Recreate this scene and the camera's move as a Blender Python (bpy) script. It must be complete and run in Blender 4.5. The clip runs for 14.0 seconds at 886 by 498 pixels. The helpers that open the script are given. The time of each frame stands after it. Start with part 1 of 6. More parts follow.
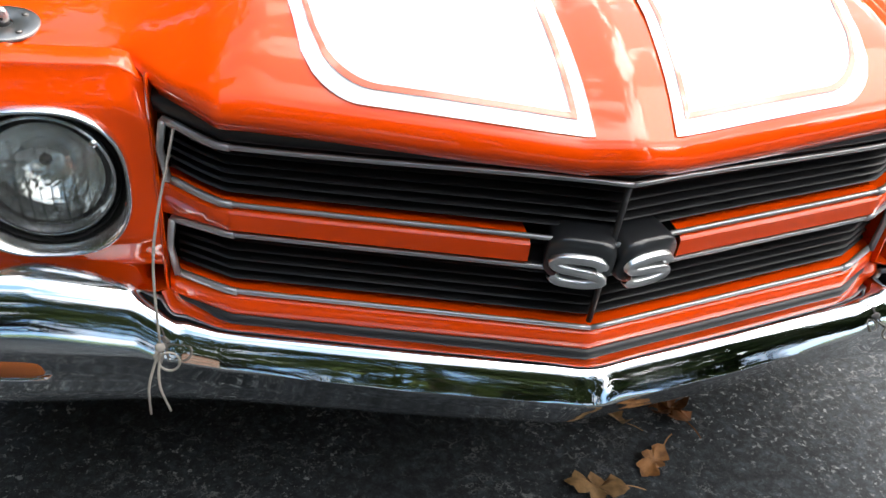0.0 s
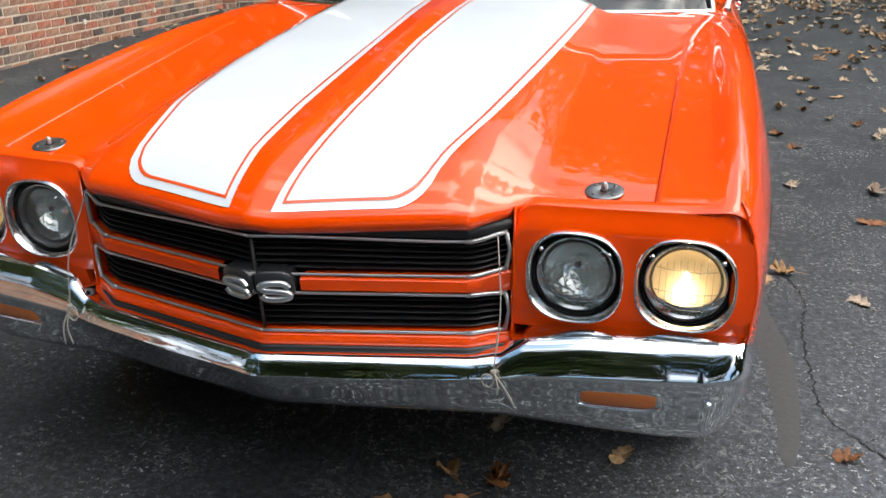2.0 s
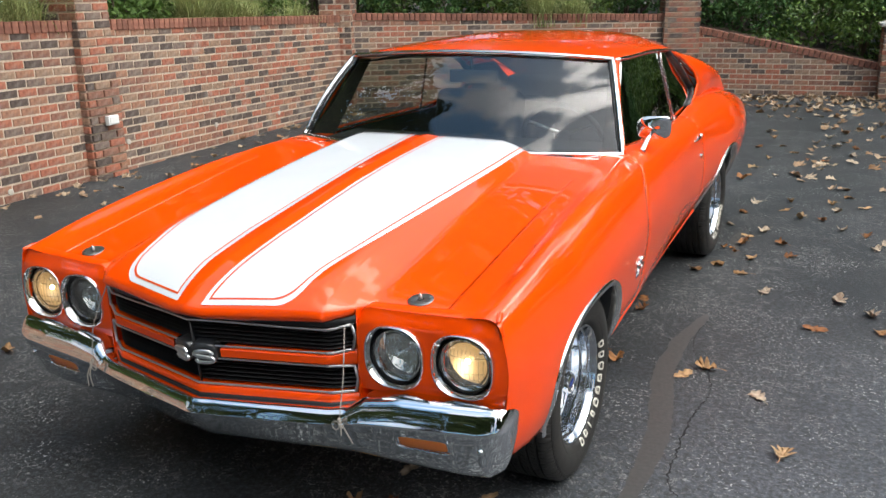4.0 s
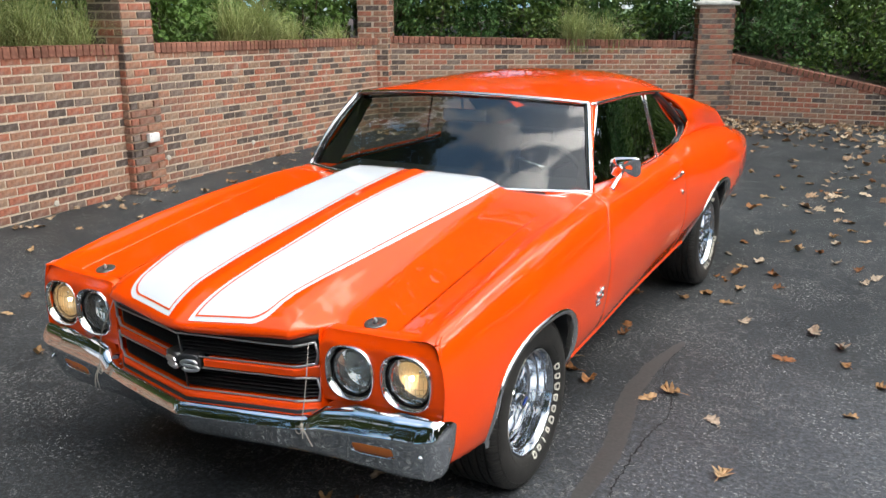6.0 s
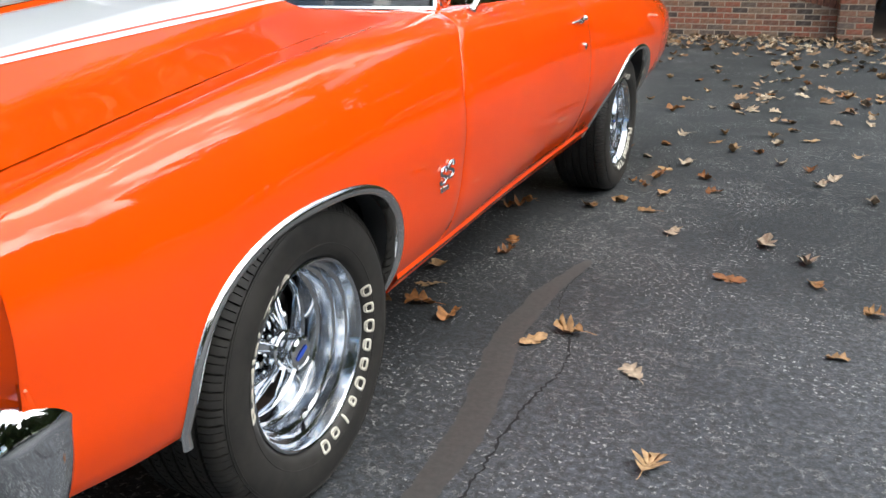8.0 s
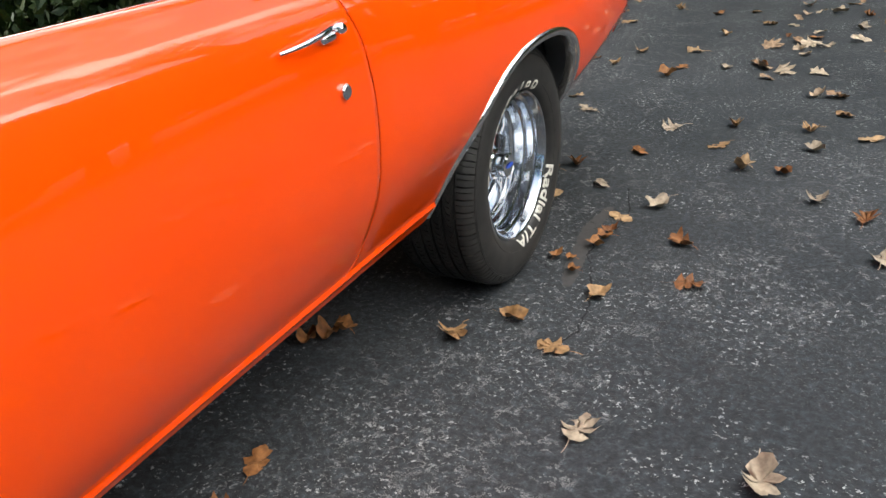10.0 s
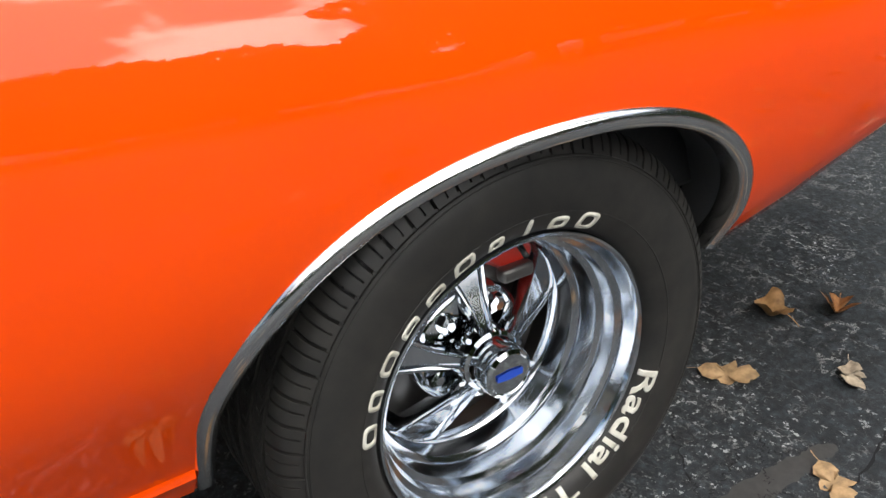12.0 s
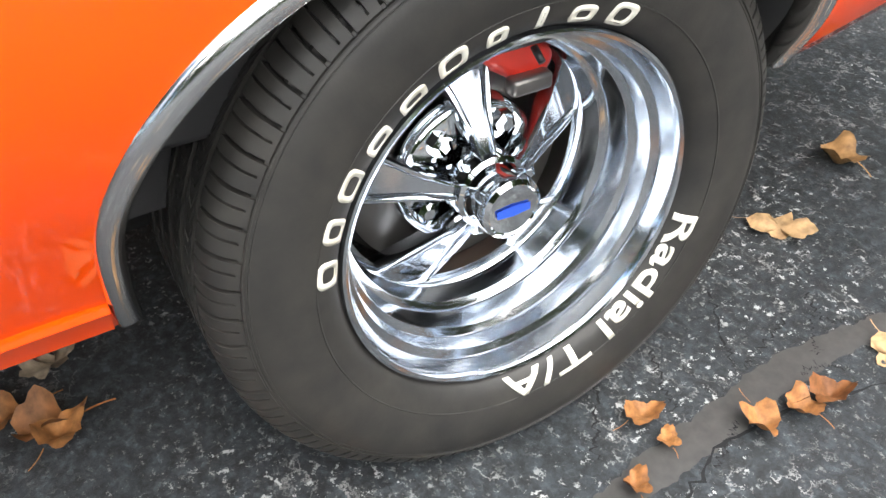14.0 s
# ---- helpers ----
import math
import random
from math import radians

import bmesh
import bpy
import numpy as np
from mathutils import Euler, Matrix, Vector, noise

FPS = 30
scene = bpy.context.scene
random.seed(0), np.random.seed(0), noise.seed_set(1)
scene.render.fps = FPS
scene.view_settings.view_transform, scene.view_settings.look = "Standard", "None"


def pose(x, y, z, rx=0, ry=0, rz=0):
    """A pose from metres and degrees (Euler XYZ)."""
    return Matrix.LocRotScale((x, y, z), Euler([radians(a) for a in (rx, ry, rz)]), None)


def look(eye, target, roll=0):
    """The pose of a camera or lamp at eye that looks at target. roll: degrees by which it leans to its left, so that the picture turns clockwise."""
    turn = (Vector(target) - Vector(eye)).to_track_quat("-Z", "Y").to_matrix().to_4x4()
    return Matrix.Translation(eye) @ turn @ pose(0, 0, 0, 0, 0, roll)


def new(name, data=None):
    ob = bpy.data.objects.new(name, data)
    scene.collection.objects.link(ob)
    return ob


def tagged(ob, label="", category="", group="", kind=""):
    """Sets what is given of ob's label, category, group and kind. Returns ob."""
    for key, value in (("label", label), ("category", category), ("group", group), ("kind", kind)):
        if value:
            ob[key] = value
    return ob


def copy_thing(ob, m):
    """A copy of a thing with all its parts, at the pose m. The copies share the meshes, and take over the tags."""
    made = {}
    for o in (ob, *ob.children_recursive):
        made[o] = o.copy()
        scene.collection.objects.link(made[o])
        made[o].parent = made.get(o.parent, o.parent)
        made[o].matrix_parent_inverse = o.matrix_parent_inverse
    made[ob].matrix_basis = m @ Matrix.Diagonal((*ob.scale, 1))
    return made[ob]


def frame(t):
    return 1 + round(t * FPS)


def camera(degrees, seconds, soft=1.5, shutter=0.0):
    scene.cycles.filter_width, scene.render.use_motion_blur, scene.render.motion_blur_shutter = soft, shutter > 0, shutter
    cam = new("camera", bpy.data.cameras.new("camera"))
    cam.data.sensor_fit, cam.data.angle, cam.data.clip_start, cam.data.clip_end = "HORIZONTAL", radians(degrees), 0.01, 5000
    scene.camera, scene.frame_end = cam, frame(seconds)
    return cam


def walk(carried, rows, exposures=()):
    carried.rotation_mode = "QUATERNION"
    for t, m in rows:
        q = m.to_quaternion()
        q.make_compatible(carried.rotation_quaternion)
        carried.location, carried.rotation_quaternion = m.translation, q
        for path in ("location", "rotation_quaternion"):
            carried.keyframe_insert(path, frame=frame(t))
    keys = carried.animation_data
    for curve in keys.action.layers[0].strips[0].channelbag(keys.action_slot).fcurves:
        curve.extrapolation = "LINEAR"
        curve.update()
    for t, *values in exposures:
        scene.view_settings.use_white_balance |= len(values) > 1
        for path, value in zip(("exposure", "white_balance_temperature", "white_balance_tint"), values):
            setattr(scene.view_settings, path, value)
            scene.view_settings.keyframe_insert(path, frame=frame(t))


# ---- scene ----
cam = camera(53.0, 14.0)
PATH = [
    (0, (-0.35, -1.569, 1.158), (0.038, 0.049, 0.048), 5.8),
    (0.5, (-0.039, -1.666, 1.259), (-0.044, 0.049, 0.229), 1.8),
    (1, (0.179, -1.87, 1.277), (-0.033, -0.133, 0.309), 0.5),
    (1.5, (0.524, -2.014, 1.311), (0.15, -0.242, 0.461), 0.2),
    (2, (0.781, -2.191, 1.307), (0.242, -0.412, 0.569), -0.3),
    (2.5, (1.033, -2.273, 1.35), (0.372, -0.501, 0.698), -1.0),
    (3, (1.281, -2.295, 1.426), (0.552, -0.544, 0.792), -0.6),
    (3.5, (1.466, -2.445, 1.551), (0.672, -0.718, 0.928), -0.8),
    (3.7, (1.56, -2.518, 1.574), (0.735, -0.789, 0.998), -0.9),
    (5.8, (2.095, -2.801, 1.783), (1.129, -1.136, 1.239), -0.4),
    (6, (2.096, -2.75, 1.752), (1.132, -1.08, 1.22), -0.4),
    (6.5, (2.042, -2.529, 1.585), (1.095, -0.861, 1.017), -0.8),
    (7, (1.881, -2.202, 1.384), (1.033, -0.483, 0.814), -0.0),
    (7.5, (1.83, -1.803, 1.188), (1.017, -0.073, 0.6), -0.1),
    (8, (1.797, -1.362, 1.111), (1.009, 0.362, 0.473), -0.1),
    (8.2, (1.745, -1.149, 1.095), (0.987, 0.585, 0.447), 0.2),
    (10.3, (1.662, 1.045, 1.151), (0.797, 2.633, 0.297), -3.0),
    (10.5, (1.638, 1.236, 1.144), (0.769, 2.831, 0.307), -2.9),
    (10.9, (1.619, 1.584, 1.097), (0.621, 3.119, 0.293), -4.0),
    (11, (1.629, 1.683, 1.111), (0.554, 3.154, 0.286), -4.9),
    (11.5, (1.563, 2.013, 1.099), (0.243, 3.284, 0.298), -3.8),
    (12, (1.509, 2.292, 0.999), (0.018, 3.232, 0.055), -2.7),
    (12.5, (1.457, 2.466, 0.908), (-0.06, 3.211, -0.161), -2.2),
    (13, (1.405, 2.435, 0.874), (-0.062, 3.168, -0.271), -1.8),
    (13.5, (1.379, 2.422, 0.86), (-0.038, 3.159, -0.343), -2.4),
    (14, (1.398, 2.427, 0.86), (0.01, 3.172, -0.372), -2.1),
]
EXPOSURES = [(0.0, -1.75), (0.5, -2.19), (2.0, -2.13), (3.0, -2.13), (7.0, -2.11), (8.0, -2.10), (10.5, -2.20), (11.0, -2.22), (11.5, -2.25), (12.0, -2.25), (12.5, -1.73), (13.5, -1.23), (14.0, -1.08)]
walk(cam, [(t, look(eye, target, roll)) for t, eye, target, roll in PATH], EXPOSURES)
import functools

# ---- world and light ----
world = bpy.data.worlds.new("world")
scene.world = world
world.use_nodes = True
SUN_EL, SUN_AZ = 46.0, 85.0  # degrees above the horizon; degrees clockwise from +y


def build_sky():
    nt = world.node_tree
    nt.nodes.clear()
    out = nt.nodes.new("ShaderNodeOutputWorld")
    bg = nt.nodes.new("ShaderNodeBackground")
    sky = nt.nodes.new("ShaderNodeTexSky")
    sky.sky_type = "NISHITA"
    sky.sun_disc = False
    sky.sun_elevation, sky.sun_rotation = radians(SUN_EL), radians(SUN_AZ)
    sky.air_density, sky.dust_density = 1.0, 2.0
    co = nt.nodes.new("ShaderNodeTexCoord")
    no = nt.nodes.new("ShaderNodeTexNoise")
    no.inputs["Scale"].default_value = 3.6
    no.inputs["Detail"].default_value = 6
    no.inputs["Roughness"].default_value = 0.57
    ramp = nt.nodes.new("ShaderNodeValToRGB")
    ramp.color_ramp.elements[0].position, ramp.color_ramp.elements[1].position = 0.50, 0.57
    shift = nt.nodes.new("ShaderNodeMapping")
    shift.inputs["Location"].default_value = (7.3, 2.2, 5.1)
    nt.links.new(co.outputs["Generated"], shift.inputs["Vector"])
    nt.links.new(shift.outputs["Vector"], no.inputs["Vector"])
    nt.links.new(no.outputs["Fac"], ramp.inputs["Fac"])
    # thin cloud and haze scatter most light near the veiled sun
    el, az = radians(SUN_EL), radians(SUN_AZ)
    near = nt.nodes.new("ShaderNodeVectorMath")
    near.operation = "DOT_PRODUCT"
    near.inputs[1].default_value = (math.sin(az) * math.cos(el), math.cos(az) * math.cos(el), math.sin(el))
    nt.links.new(co.outputs["Generated"], near.inputs[0])
    glow = nt.nodes.new("ShaderNodeValToRGB")
    stops = glow.color_ramp.elements
    stops[0].position, stops[0].color = 0.42, (0, 0, 0, 1)
    stops[1].position, stops[1].color = 0.97, (1, 1, 1, 1)
    glow.color_ramp.interpolation = "EASE"
    nt.links.new(near.outputs["Value"], glow.inputs["Fac"])

    def by_glow(far, close):
        m = nt.nodes.new("ShaderNodeMix")
        m.data_type = "RGBA"
        m.inputs["A"].default_value, m.inputs["B"].default_value = (*far, 1), (*close, 1)
        nt.links.new(glow.outputs["Color"], m.inputs["Factor"])
        return m.outputs["Result"]
    haze = nt.nodes.new("ShaderNodeMix")
    haze.data_type, haze.blend_type = "RGBA", "ADD"
    haze.inputs["Factor"].default_value = 1.0
    nt.links.new(sky.outputs["Color"], haze.inputs["A"])
    nt.links.new(by_glow((17.0, 30.0, 48.0), (118.0, 120.0, 122.0)), haze.inputs["B"])
    mix = nt.nodes.new("ShaderNodeMix")
    mix.data_type = "RGBA"
    nt.links.new(ramp.outputs["Color"], mix.inputs["Factor"])
    nt.links.new(haze.outputs["Result"], mix.inputs["A"])
    nt.links.new(by_glow((54.0, 58.0, 64.0), (570.0, 553.0, 524.0)), mix.inputs["B"])
    nt.links.new(mix.outputs["Result"], bg.inputs["Color"])
    bg.inputs["Strength"].default_value = 0.095
    nt.links.new(bg.outputs["Background"], out.inputs["Surface"])


build_sky()
sun = new("sun", bpy.data.lights.new("sun", "SUN"))
sun.data.energy, sun.data.angle, sun.data.color = 1.5, radians(24), (1.0, 0.94, 0.85)
_el, _az = radians(SUN_EL), radians(SUN_AZ)
sun.matrix_world = look((0, 0, 20), (-math.sin(_az) * math.cos(_el), -math.cos(_az) * math.cos(_el), 20 - math.sin(_el)))


# ---- materials ----
def material(name, base, rough=0.5, metal=0.0, coat=0.0, coat_rough=0.03, spec=0.5):
    m = bpy.data.materials.new(name)
    m.use_nodes = True
    b = m.node_tree.nodes["Principled BSDF"]
    b.inputs["Base Color"].default_value = (*base, 1)
    b.inputs["Roughness"].default_value = rough
    b.inputs["Metallic"].default_value = metal
    b.inputs["Coat Weight"].default_value = coat
    b.inputs["Coat Roughness"].default_value = coat_rough
    b.inputs["Specular IOR Level"].default_value = spec
    return m


def bsdf(m):
    return m.node_tree.nodes["Principled BSDF"]


def add_noise(m, scale, detail=4, coords="Object", rough=0.55, kind="ShaderNodeTexNoise"):
    nt = m.node_tree
    co = nt.nodes.new("ShaderNodeTexCoord")
    no = nt.nodes.new(kind)
    no.inputs["Scale"].default_value = scale
    if kind == "ShaderNodeTexNoise":
        no.inputs["Detail"].default_value = detail
        no.inputs["Roughness"].default_value = rough
    nt.links.new(co.outputs[coords], no.inputs["Vector"])
    return no


def ramp_of(m, socket, stops):
    r = m.node_tree.nodes.new("ShaderNodeValToRGB")
    els = r.color_ramp.elements
    while len(els) < len(stops):
        els.new(0.5)
    for e, (p, c) in zip(els, stops):
        e.position, e.color = p, (*c, 1) if len(c) == 3 else c
    m.node_tree.links.new(socket, r.inputs["Fac"])
    return r


def mix_of(m, fac, a, b, blend="MIX"):
    nt = m.node_tree
    x = nt.nodes.new("ShaderNodeMix")
    x.data_type, x.blend_type = "RGBA", blend
    for key, v in (("Factor", fac), ("A", a), ("B", b)):
        if hasattr(v, "is_linked"):
            nt.links.new(v, x.inputs[key])
        elif key == "Factor":
            x.inputs[key].default_value = v
        else:
            x.inputs[key].default_value = (*v, 1)
    return x.outputs["Result"]


def bump_of(m, socket, strength, distance):
    nt = m.node_tree
    b = nt.nodes.new("ShaderNodeBump")
    b.inputs["Strength"].default_value, b.inputs["Distance"].default_value = strength, distance
    nt.links.new(socket, b.inputs["Height"])
    nt.links.new(b.outputs["Normal"], bsdf(m).inputs["Normal"])
    return b


def paint_material(name, base, dark):
    m = material(name, base, rough=0.4, coat=1.0, coat_rough=0.025, spec=0.03)
    bsdf(m).inputs["Coat IOR"].default_value = 1.52
    n = add_noise(m, 3.0, 3)
    r = ramp_of(m, n.outputs["Fac"], [(0.35, dark), (0.65, base)])
    m.node_tree.links.new(r.outputs["Color"], bsdf(m).inputs["Base Color"])
    f = add_noise(m, 55, 2)
    rr = ramp_of(m, f.outputs["Fac"], [(0.3, (0.004,) * 3), (0.75, (0.02,) * 3)])
    m.node_tree.links.new(rr.outputs["Color"], bsdf(m).inputs["Coat Roughness"])
    w = add_noise(m, 7, 2)
    bump_of(m, w.outputs["Fac"], 0.05, 0.004)
    return m


ORANGE = paint_material("orange_paint", (0.90, 0.071, 0.0002), (0.85, 0.064, 0.0002))
WHITE = paint_material("white_paint", (0.62, 0.65, 0.68), (0.59, 0.62, 0.65))
PIN = material("pinstripe_paint", (0.72, 0.07, 0.004), 0.3, coat=1.0)
CHROME = material("chrome", (0.80, 0.82, 0.84), 0.035, 1.0)
_n = add_noise(CHROME, 9, 5)
_r = ramp_of(CHROME, _n.outputs["Fac"], [(0.35, (0.03,) * 3), (0.75, (0.085,) * 3)])
CHROME.node_tree.links.new(_r.outputs["Color"], bsdf(CHROME).inputs["Roughness"])
WHEEL_CHROME = material("wheel_chrome", (0.60, 0.63, 0.67), 0.13, 1.0)
EMBLEM = material("emblem_satin", (0.90, 0.90, 0.90), 0.30, 1.0)
BEZEL = material("bezel_chrome", (0.86, 0.86, 0.86), 0.20, 1.0)
TRIM = material("stainless_trim", (0.80, 0.80, 0.80), 0.16, 1.0)
PIN_STEEL = material("pin_steel", (0.26, 0.25, 0.24), 0.34, 0.9)
DULL = material("dull_trim", (0.42, 0.42, 0.42), 0.38, 0.8)
BLACK = material("black_plastic", (0.012, 0.012, 0.013), 0.42)
_n = add_noise(BLACK, 60, 3)
bump_of(BLACK, _n.outputs["Fac"], 0.15, 0.001)
DARK = material("underbody_black", (0.006, 0.006, 0.006), 0.8)
HOUSING = material("emblem_black", (0.02, 0.021, 0.023), 0.3, coat=0.4)
RUBBER = material("tyre_rubber", (0.028, 0.027, 0.025), 0.52, spec=0.4)
_n = add_noise(RUBBER, 26, 5)
_r = ramp_of(RUBBER, _n.outputs["Fac"], [(0.3, (0.015, 0.0145, 0.014)), (0.7, (0.030, 0.028, 0.025))])
RUBBER.node_tree.links.new(_r.outputs["Color"], bsdf(RUBBER).inputs["Base Color"])
_n = add_noise(RUBBER, 350, 3)
bump_of(RUBBER, _n.outputs["Fac"], 0.2, 0.0006)
LETTER = material("raised_white", (0.62, 0.60, 0.52), 0.6)
_n = add_noise(LETTER, 40, 4)
_r = ramp_of(LETTER, _n.outputs["Fac"], [(0.3, (0.48, 0.45, 0.37)), (0.6, (0.68, 0.66, 0.58))])
LETTER.node_tree.links.new(_r.outputs["Color"], bsdf(LETTER).inputs["Base Color"])
RED = material("caliper_red", (0.62, 0.030, 0.016), 0.35, coat=0.6)
BLUE = material("cap_blue", (0.02, 0.07, 0.45), 0.25, coat=0.6)
SEAT = material("black_vinyl", (0.02, 0.02, 0.021), 0.45)
_n = add_noise(SEAT, 120, 3)
bump_of(SEAT, _n.outputs["Fac"], 0.3, 0.001)
STEEL = material("brake_steel", (0.20, 0.19, 0.18), 0.4, 0.9)
STRING = material("string_grey", (0.34, 0.31, 0.27), 0.85)
OUTLET = material("outlet_white", (0.72, 0.72, 0.70), 0.5)
DRAIN = material("drain_plastic", (0.48, 0.45, 0.39), 0.6)
STONE = material("cap_stone", (0.50, 0.50, 0.46), 0.8)
_n = add_noise(STONE, 14, 6)
_r = ramp_of(STONE, _n.outputs["Fac"], [(0.3, (0.33, 0.33, 0.30)), (0.7, (0.55, 0.55, 0.51))])
STONE.node_tree.links.new(_r.outputs["Color"], bsdf(STONE).inputs["Base Color"])


def glass_material(name, tint, ior=1.5, rough=0.0, scatter=0.0):
    m = bpy.data.materials.new(name)
    m.use_nodes = True
    nt = m.node_tree
    nt.nodes.clear()
    out = nt.nodes.new("ShaderNodeOutputMaterial")
    tr = nt.nodes.new("ShaderNodeBsdfTransparent")
    tr.inputs["Color"].default_value = (*tint, 1)
    gl = nt.nodes.new("ShaderNodeBsdfGlossy")
    gl.inputs["Roughness"].default_value = rough
    fr = nt.nodes.new("ShaderNodeFresnel")
    fr.inputs["IOR"].default_value = ior
    mx = nt.nodes.new("ShaderNodeMixShader")
    nt.links.new(fr.outputs["Fac"], mx.inputs["Fac"])
    if scatter:
        # moulded flutes spread part of the light that passes
        sc = nt.nodes.new("ShaderNodeBsdfTranslucent")
        sc.inputs["Color"].default_value = (*tint, 1)
        ms = nt.nodes.new("ShaderNodeMixShader")
        ms.inputs["Fac"].default_value = scatter
        nt.links.new(tr.outputs["BSDF"], ms.inputs[1])
        nt.links.new(sc.outputs["BSDF"], ms.inputs[2])
        nt.links.new(ms.outputs["Shader"], mx.inputs[1])
    else:
        nt.links.new(tr.outputs["BSDF"], mx.inputs[1])
    nt.links.new(gl.outputs["BSDF"], mx.inputs[2])
    nt.links.new(mx.outputs["Shader"], out.inputs["Surface"])
    return m


GLASS = glass_material("tinted_glass", (0.66, 0.71, 0.70), 1.85)
LENS = glass_material("lamp_glass", (0.95, 0.96, 0.95), 1.45, 0.02, 0.14)
AMBER = material("amber_lens", (0.74, 0.19, 0.03), 0.18, coat=1.0)
_w = add_noise(AMBER, 160, 0, kind="ShaderNodeTexWave")
bump_of(AMBER, _w.outputs["Fac"], 0.6, 0.002)
REFLECTOR = material("lamp_reflector", (0.94, 0.95, 0.94), 0.22, 1.0)
_w = add_noise(REFLECTOR, 34, 2)
bump_of(REFLECTOR, _w.outputs["Fac"], 0.9, 0.008)
# silver reflector again, with the bulb's warm glow put into its base colour
REFLECTOR_GLOW_TINT = material("lit_reflector", (0.95, 0.82, 0.60), 0.36, 1.0)
_w = add_noise(REFLECTOR_GLOW_TINT, 34, 2)
bump_of(REFLECTOR_GLOW_TINT, _w.outputs["Fac"], 0.25, 0.004)
FLANGE = material("grey_flange", (0.055, 0.055, 0.056), 0.5)
BULB = material("lit_bulb", (1.0, 0.72, 0.32), 0.4)
bsdf(BULB).inputs["Emission Color"].default_value = (1.0, 0.70, 0.36, 1)
bsdf(BULB).inputs["Emission Strength"].default_value = 210.0


def asphalt_material():
    m = material("asphalt", (0.05, 0.052, 0.056), 0.7, spec=0.3)
    nt = m.node_tree
    big = add_noise(m, 0.55, 5)
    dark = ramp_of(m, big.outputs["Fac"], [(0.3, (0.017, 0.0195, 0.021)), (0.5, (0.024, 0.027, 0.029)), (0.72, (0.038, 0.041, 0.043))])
    paler = ramp_of(m, big.outputs["Fac"], [(0.3, (0.042, 0.046, 0.051)), (0.5, (0.061, 0.065, 0.071)), (0.72, (0.094, 0.099, 0.106))])
    # a paler oval stretch beside the car, with an uneven edge
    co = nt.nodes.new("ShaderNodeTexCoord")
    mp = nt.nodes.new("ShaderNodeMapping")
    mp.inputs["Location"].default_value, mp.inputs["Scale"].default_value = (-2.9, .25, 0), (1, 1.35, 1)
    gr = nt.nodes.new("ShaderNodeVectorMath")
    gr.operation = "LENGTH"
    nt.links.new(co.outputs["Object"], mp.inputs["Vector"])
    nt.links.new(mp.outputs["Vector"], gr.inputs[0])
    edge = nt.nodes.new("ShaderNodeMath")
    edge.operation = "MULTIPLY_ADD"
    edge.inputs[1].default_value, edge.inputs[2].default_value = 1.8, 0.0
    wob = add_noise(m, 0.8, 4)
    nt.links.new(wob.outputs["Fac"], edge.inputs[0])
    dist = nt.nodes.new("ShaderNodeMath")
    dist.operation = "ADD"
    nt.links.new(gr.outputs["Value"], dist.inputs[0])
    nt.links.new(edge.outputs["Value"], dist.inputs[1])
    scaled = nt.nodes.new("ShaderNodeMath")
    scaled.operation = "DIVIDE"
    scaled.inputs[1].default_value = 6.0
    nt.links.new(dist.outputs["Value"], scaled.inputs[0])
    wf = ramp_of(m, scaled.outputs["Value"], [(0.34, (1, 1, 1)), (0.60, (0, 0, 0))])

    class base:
        outputs = {"Color": mix_of(m, wf.outputs["Color"], dark.outputs["Color"], paler.outputs["Color"])}
    # stones of the mix, each with its own tone
    stones = add_noise(m, 150, 0, kind="ShaderNodeTexVoronoi")
    tone = nt.nodes.new("ShaderNodeSeparateColor")
    nt.links.new(stones.outputs["Color"], tone.inputs["Color"])
    st = ramp_of(m, tone.outputs["Red"], [(0.0, (0.72,) * 3), (0.55, (0.95,) * 3), (0.82, (1.15,) * 3), (1.0, (1.5,) * 3)])
    c1 = mix_of(m, 1.0, base.outputs["Color"], st.outputs["Color"], "MULTIPLY")
    grain = add_noise(m, 420, 4, rough=0.7)
    g = ramp_of(m, grain.outputs["Fac"], [(0.30, (0.68,) * 3), (0.7, (1.32,) * 3)])
    c1 = mix_of(m, 1.0, c1, g.outputs["Color"], "MULTIPLY")
    # blotches where the seal coat is worn off the stones
    mottle = add_noise(m, 46, 4, rough=0.62)
    mt = ramp_of(m, mottle.outputs["Fac"], [(0.36, (0.58, 0.58, 0.58)), (0.50, (0.95, 0.97, 1.0)), (0.64, (1.5, 1.58, 1.68))])
    c1 = mix_of(m, 1.0, c1, mt.outputs["Color"], "MULTIPLY")
    # bare pale aggregate that comes in patches
    fine = add_noise(m, 88, 6, rough=0.78)
    patch = add_noise(m, 1.7, 5, rough=0.6)
    pf = ramp_of(m, patch.outputs["Fac"], [(0.42, (0.0, 0.0, 0.0)), (0.66, (1, 1, 1))])
    ff = ramp_of(m, fine.outputs["Fac"], [(0.57, (0, 0, 0)), (0.63, (1, 1, 1))])
    both = mix_of(m, 1.0, pf.outputs["Color"], ff.outputs["Color"], "MULTIPLY")
    c2 = mix_of(m, both, c1, (0.27, 0.27, 0.26))
    flecks = add_noise(m, 62, 5, rough=0.74)
    fk = ramp_of(m, flecks.outputs["Fac"], [(0.585, (0, 0, 0)), (0.61, (1, 1, 1))])
    where = add_noise(m, 2.6, 4, rough=0.65)
    wr = ramp_of(m, where.outputs["Fac"], [(0.45, (0.03,) * 3), (0.58, (0.95,) * 3)])
    sparse = mix_of(m, 1.0, fk.outputs["Color"], wr.outputs["Color"], "MULTIPLY")
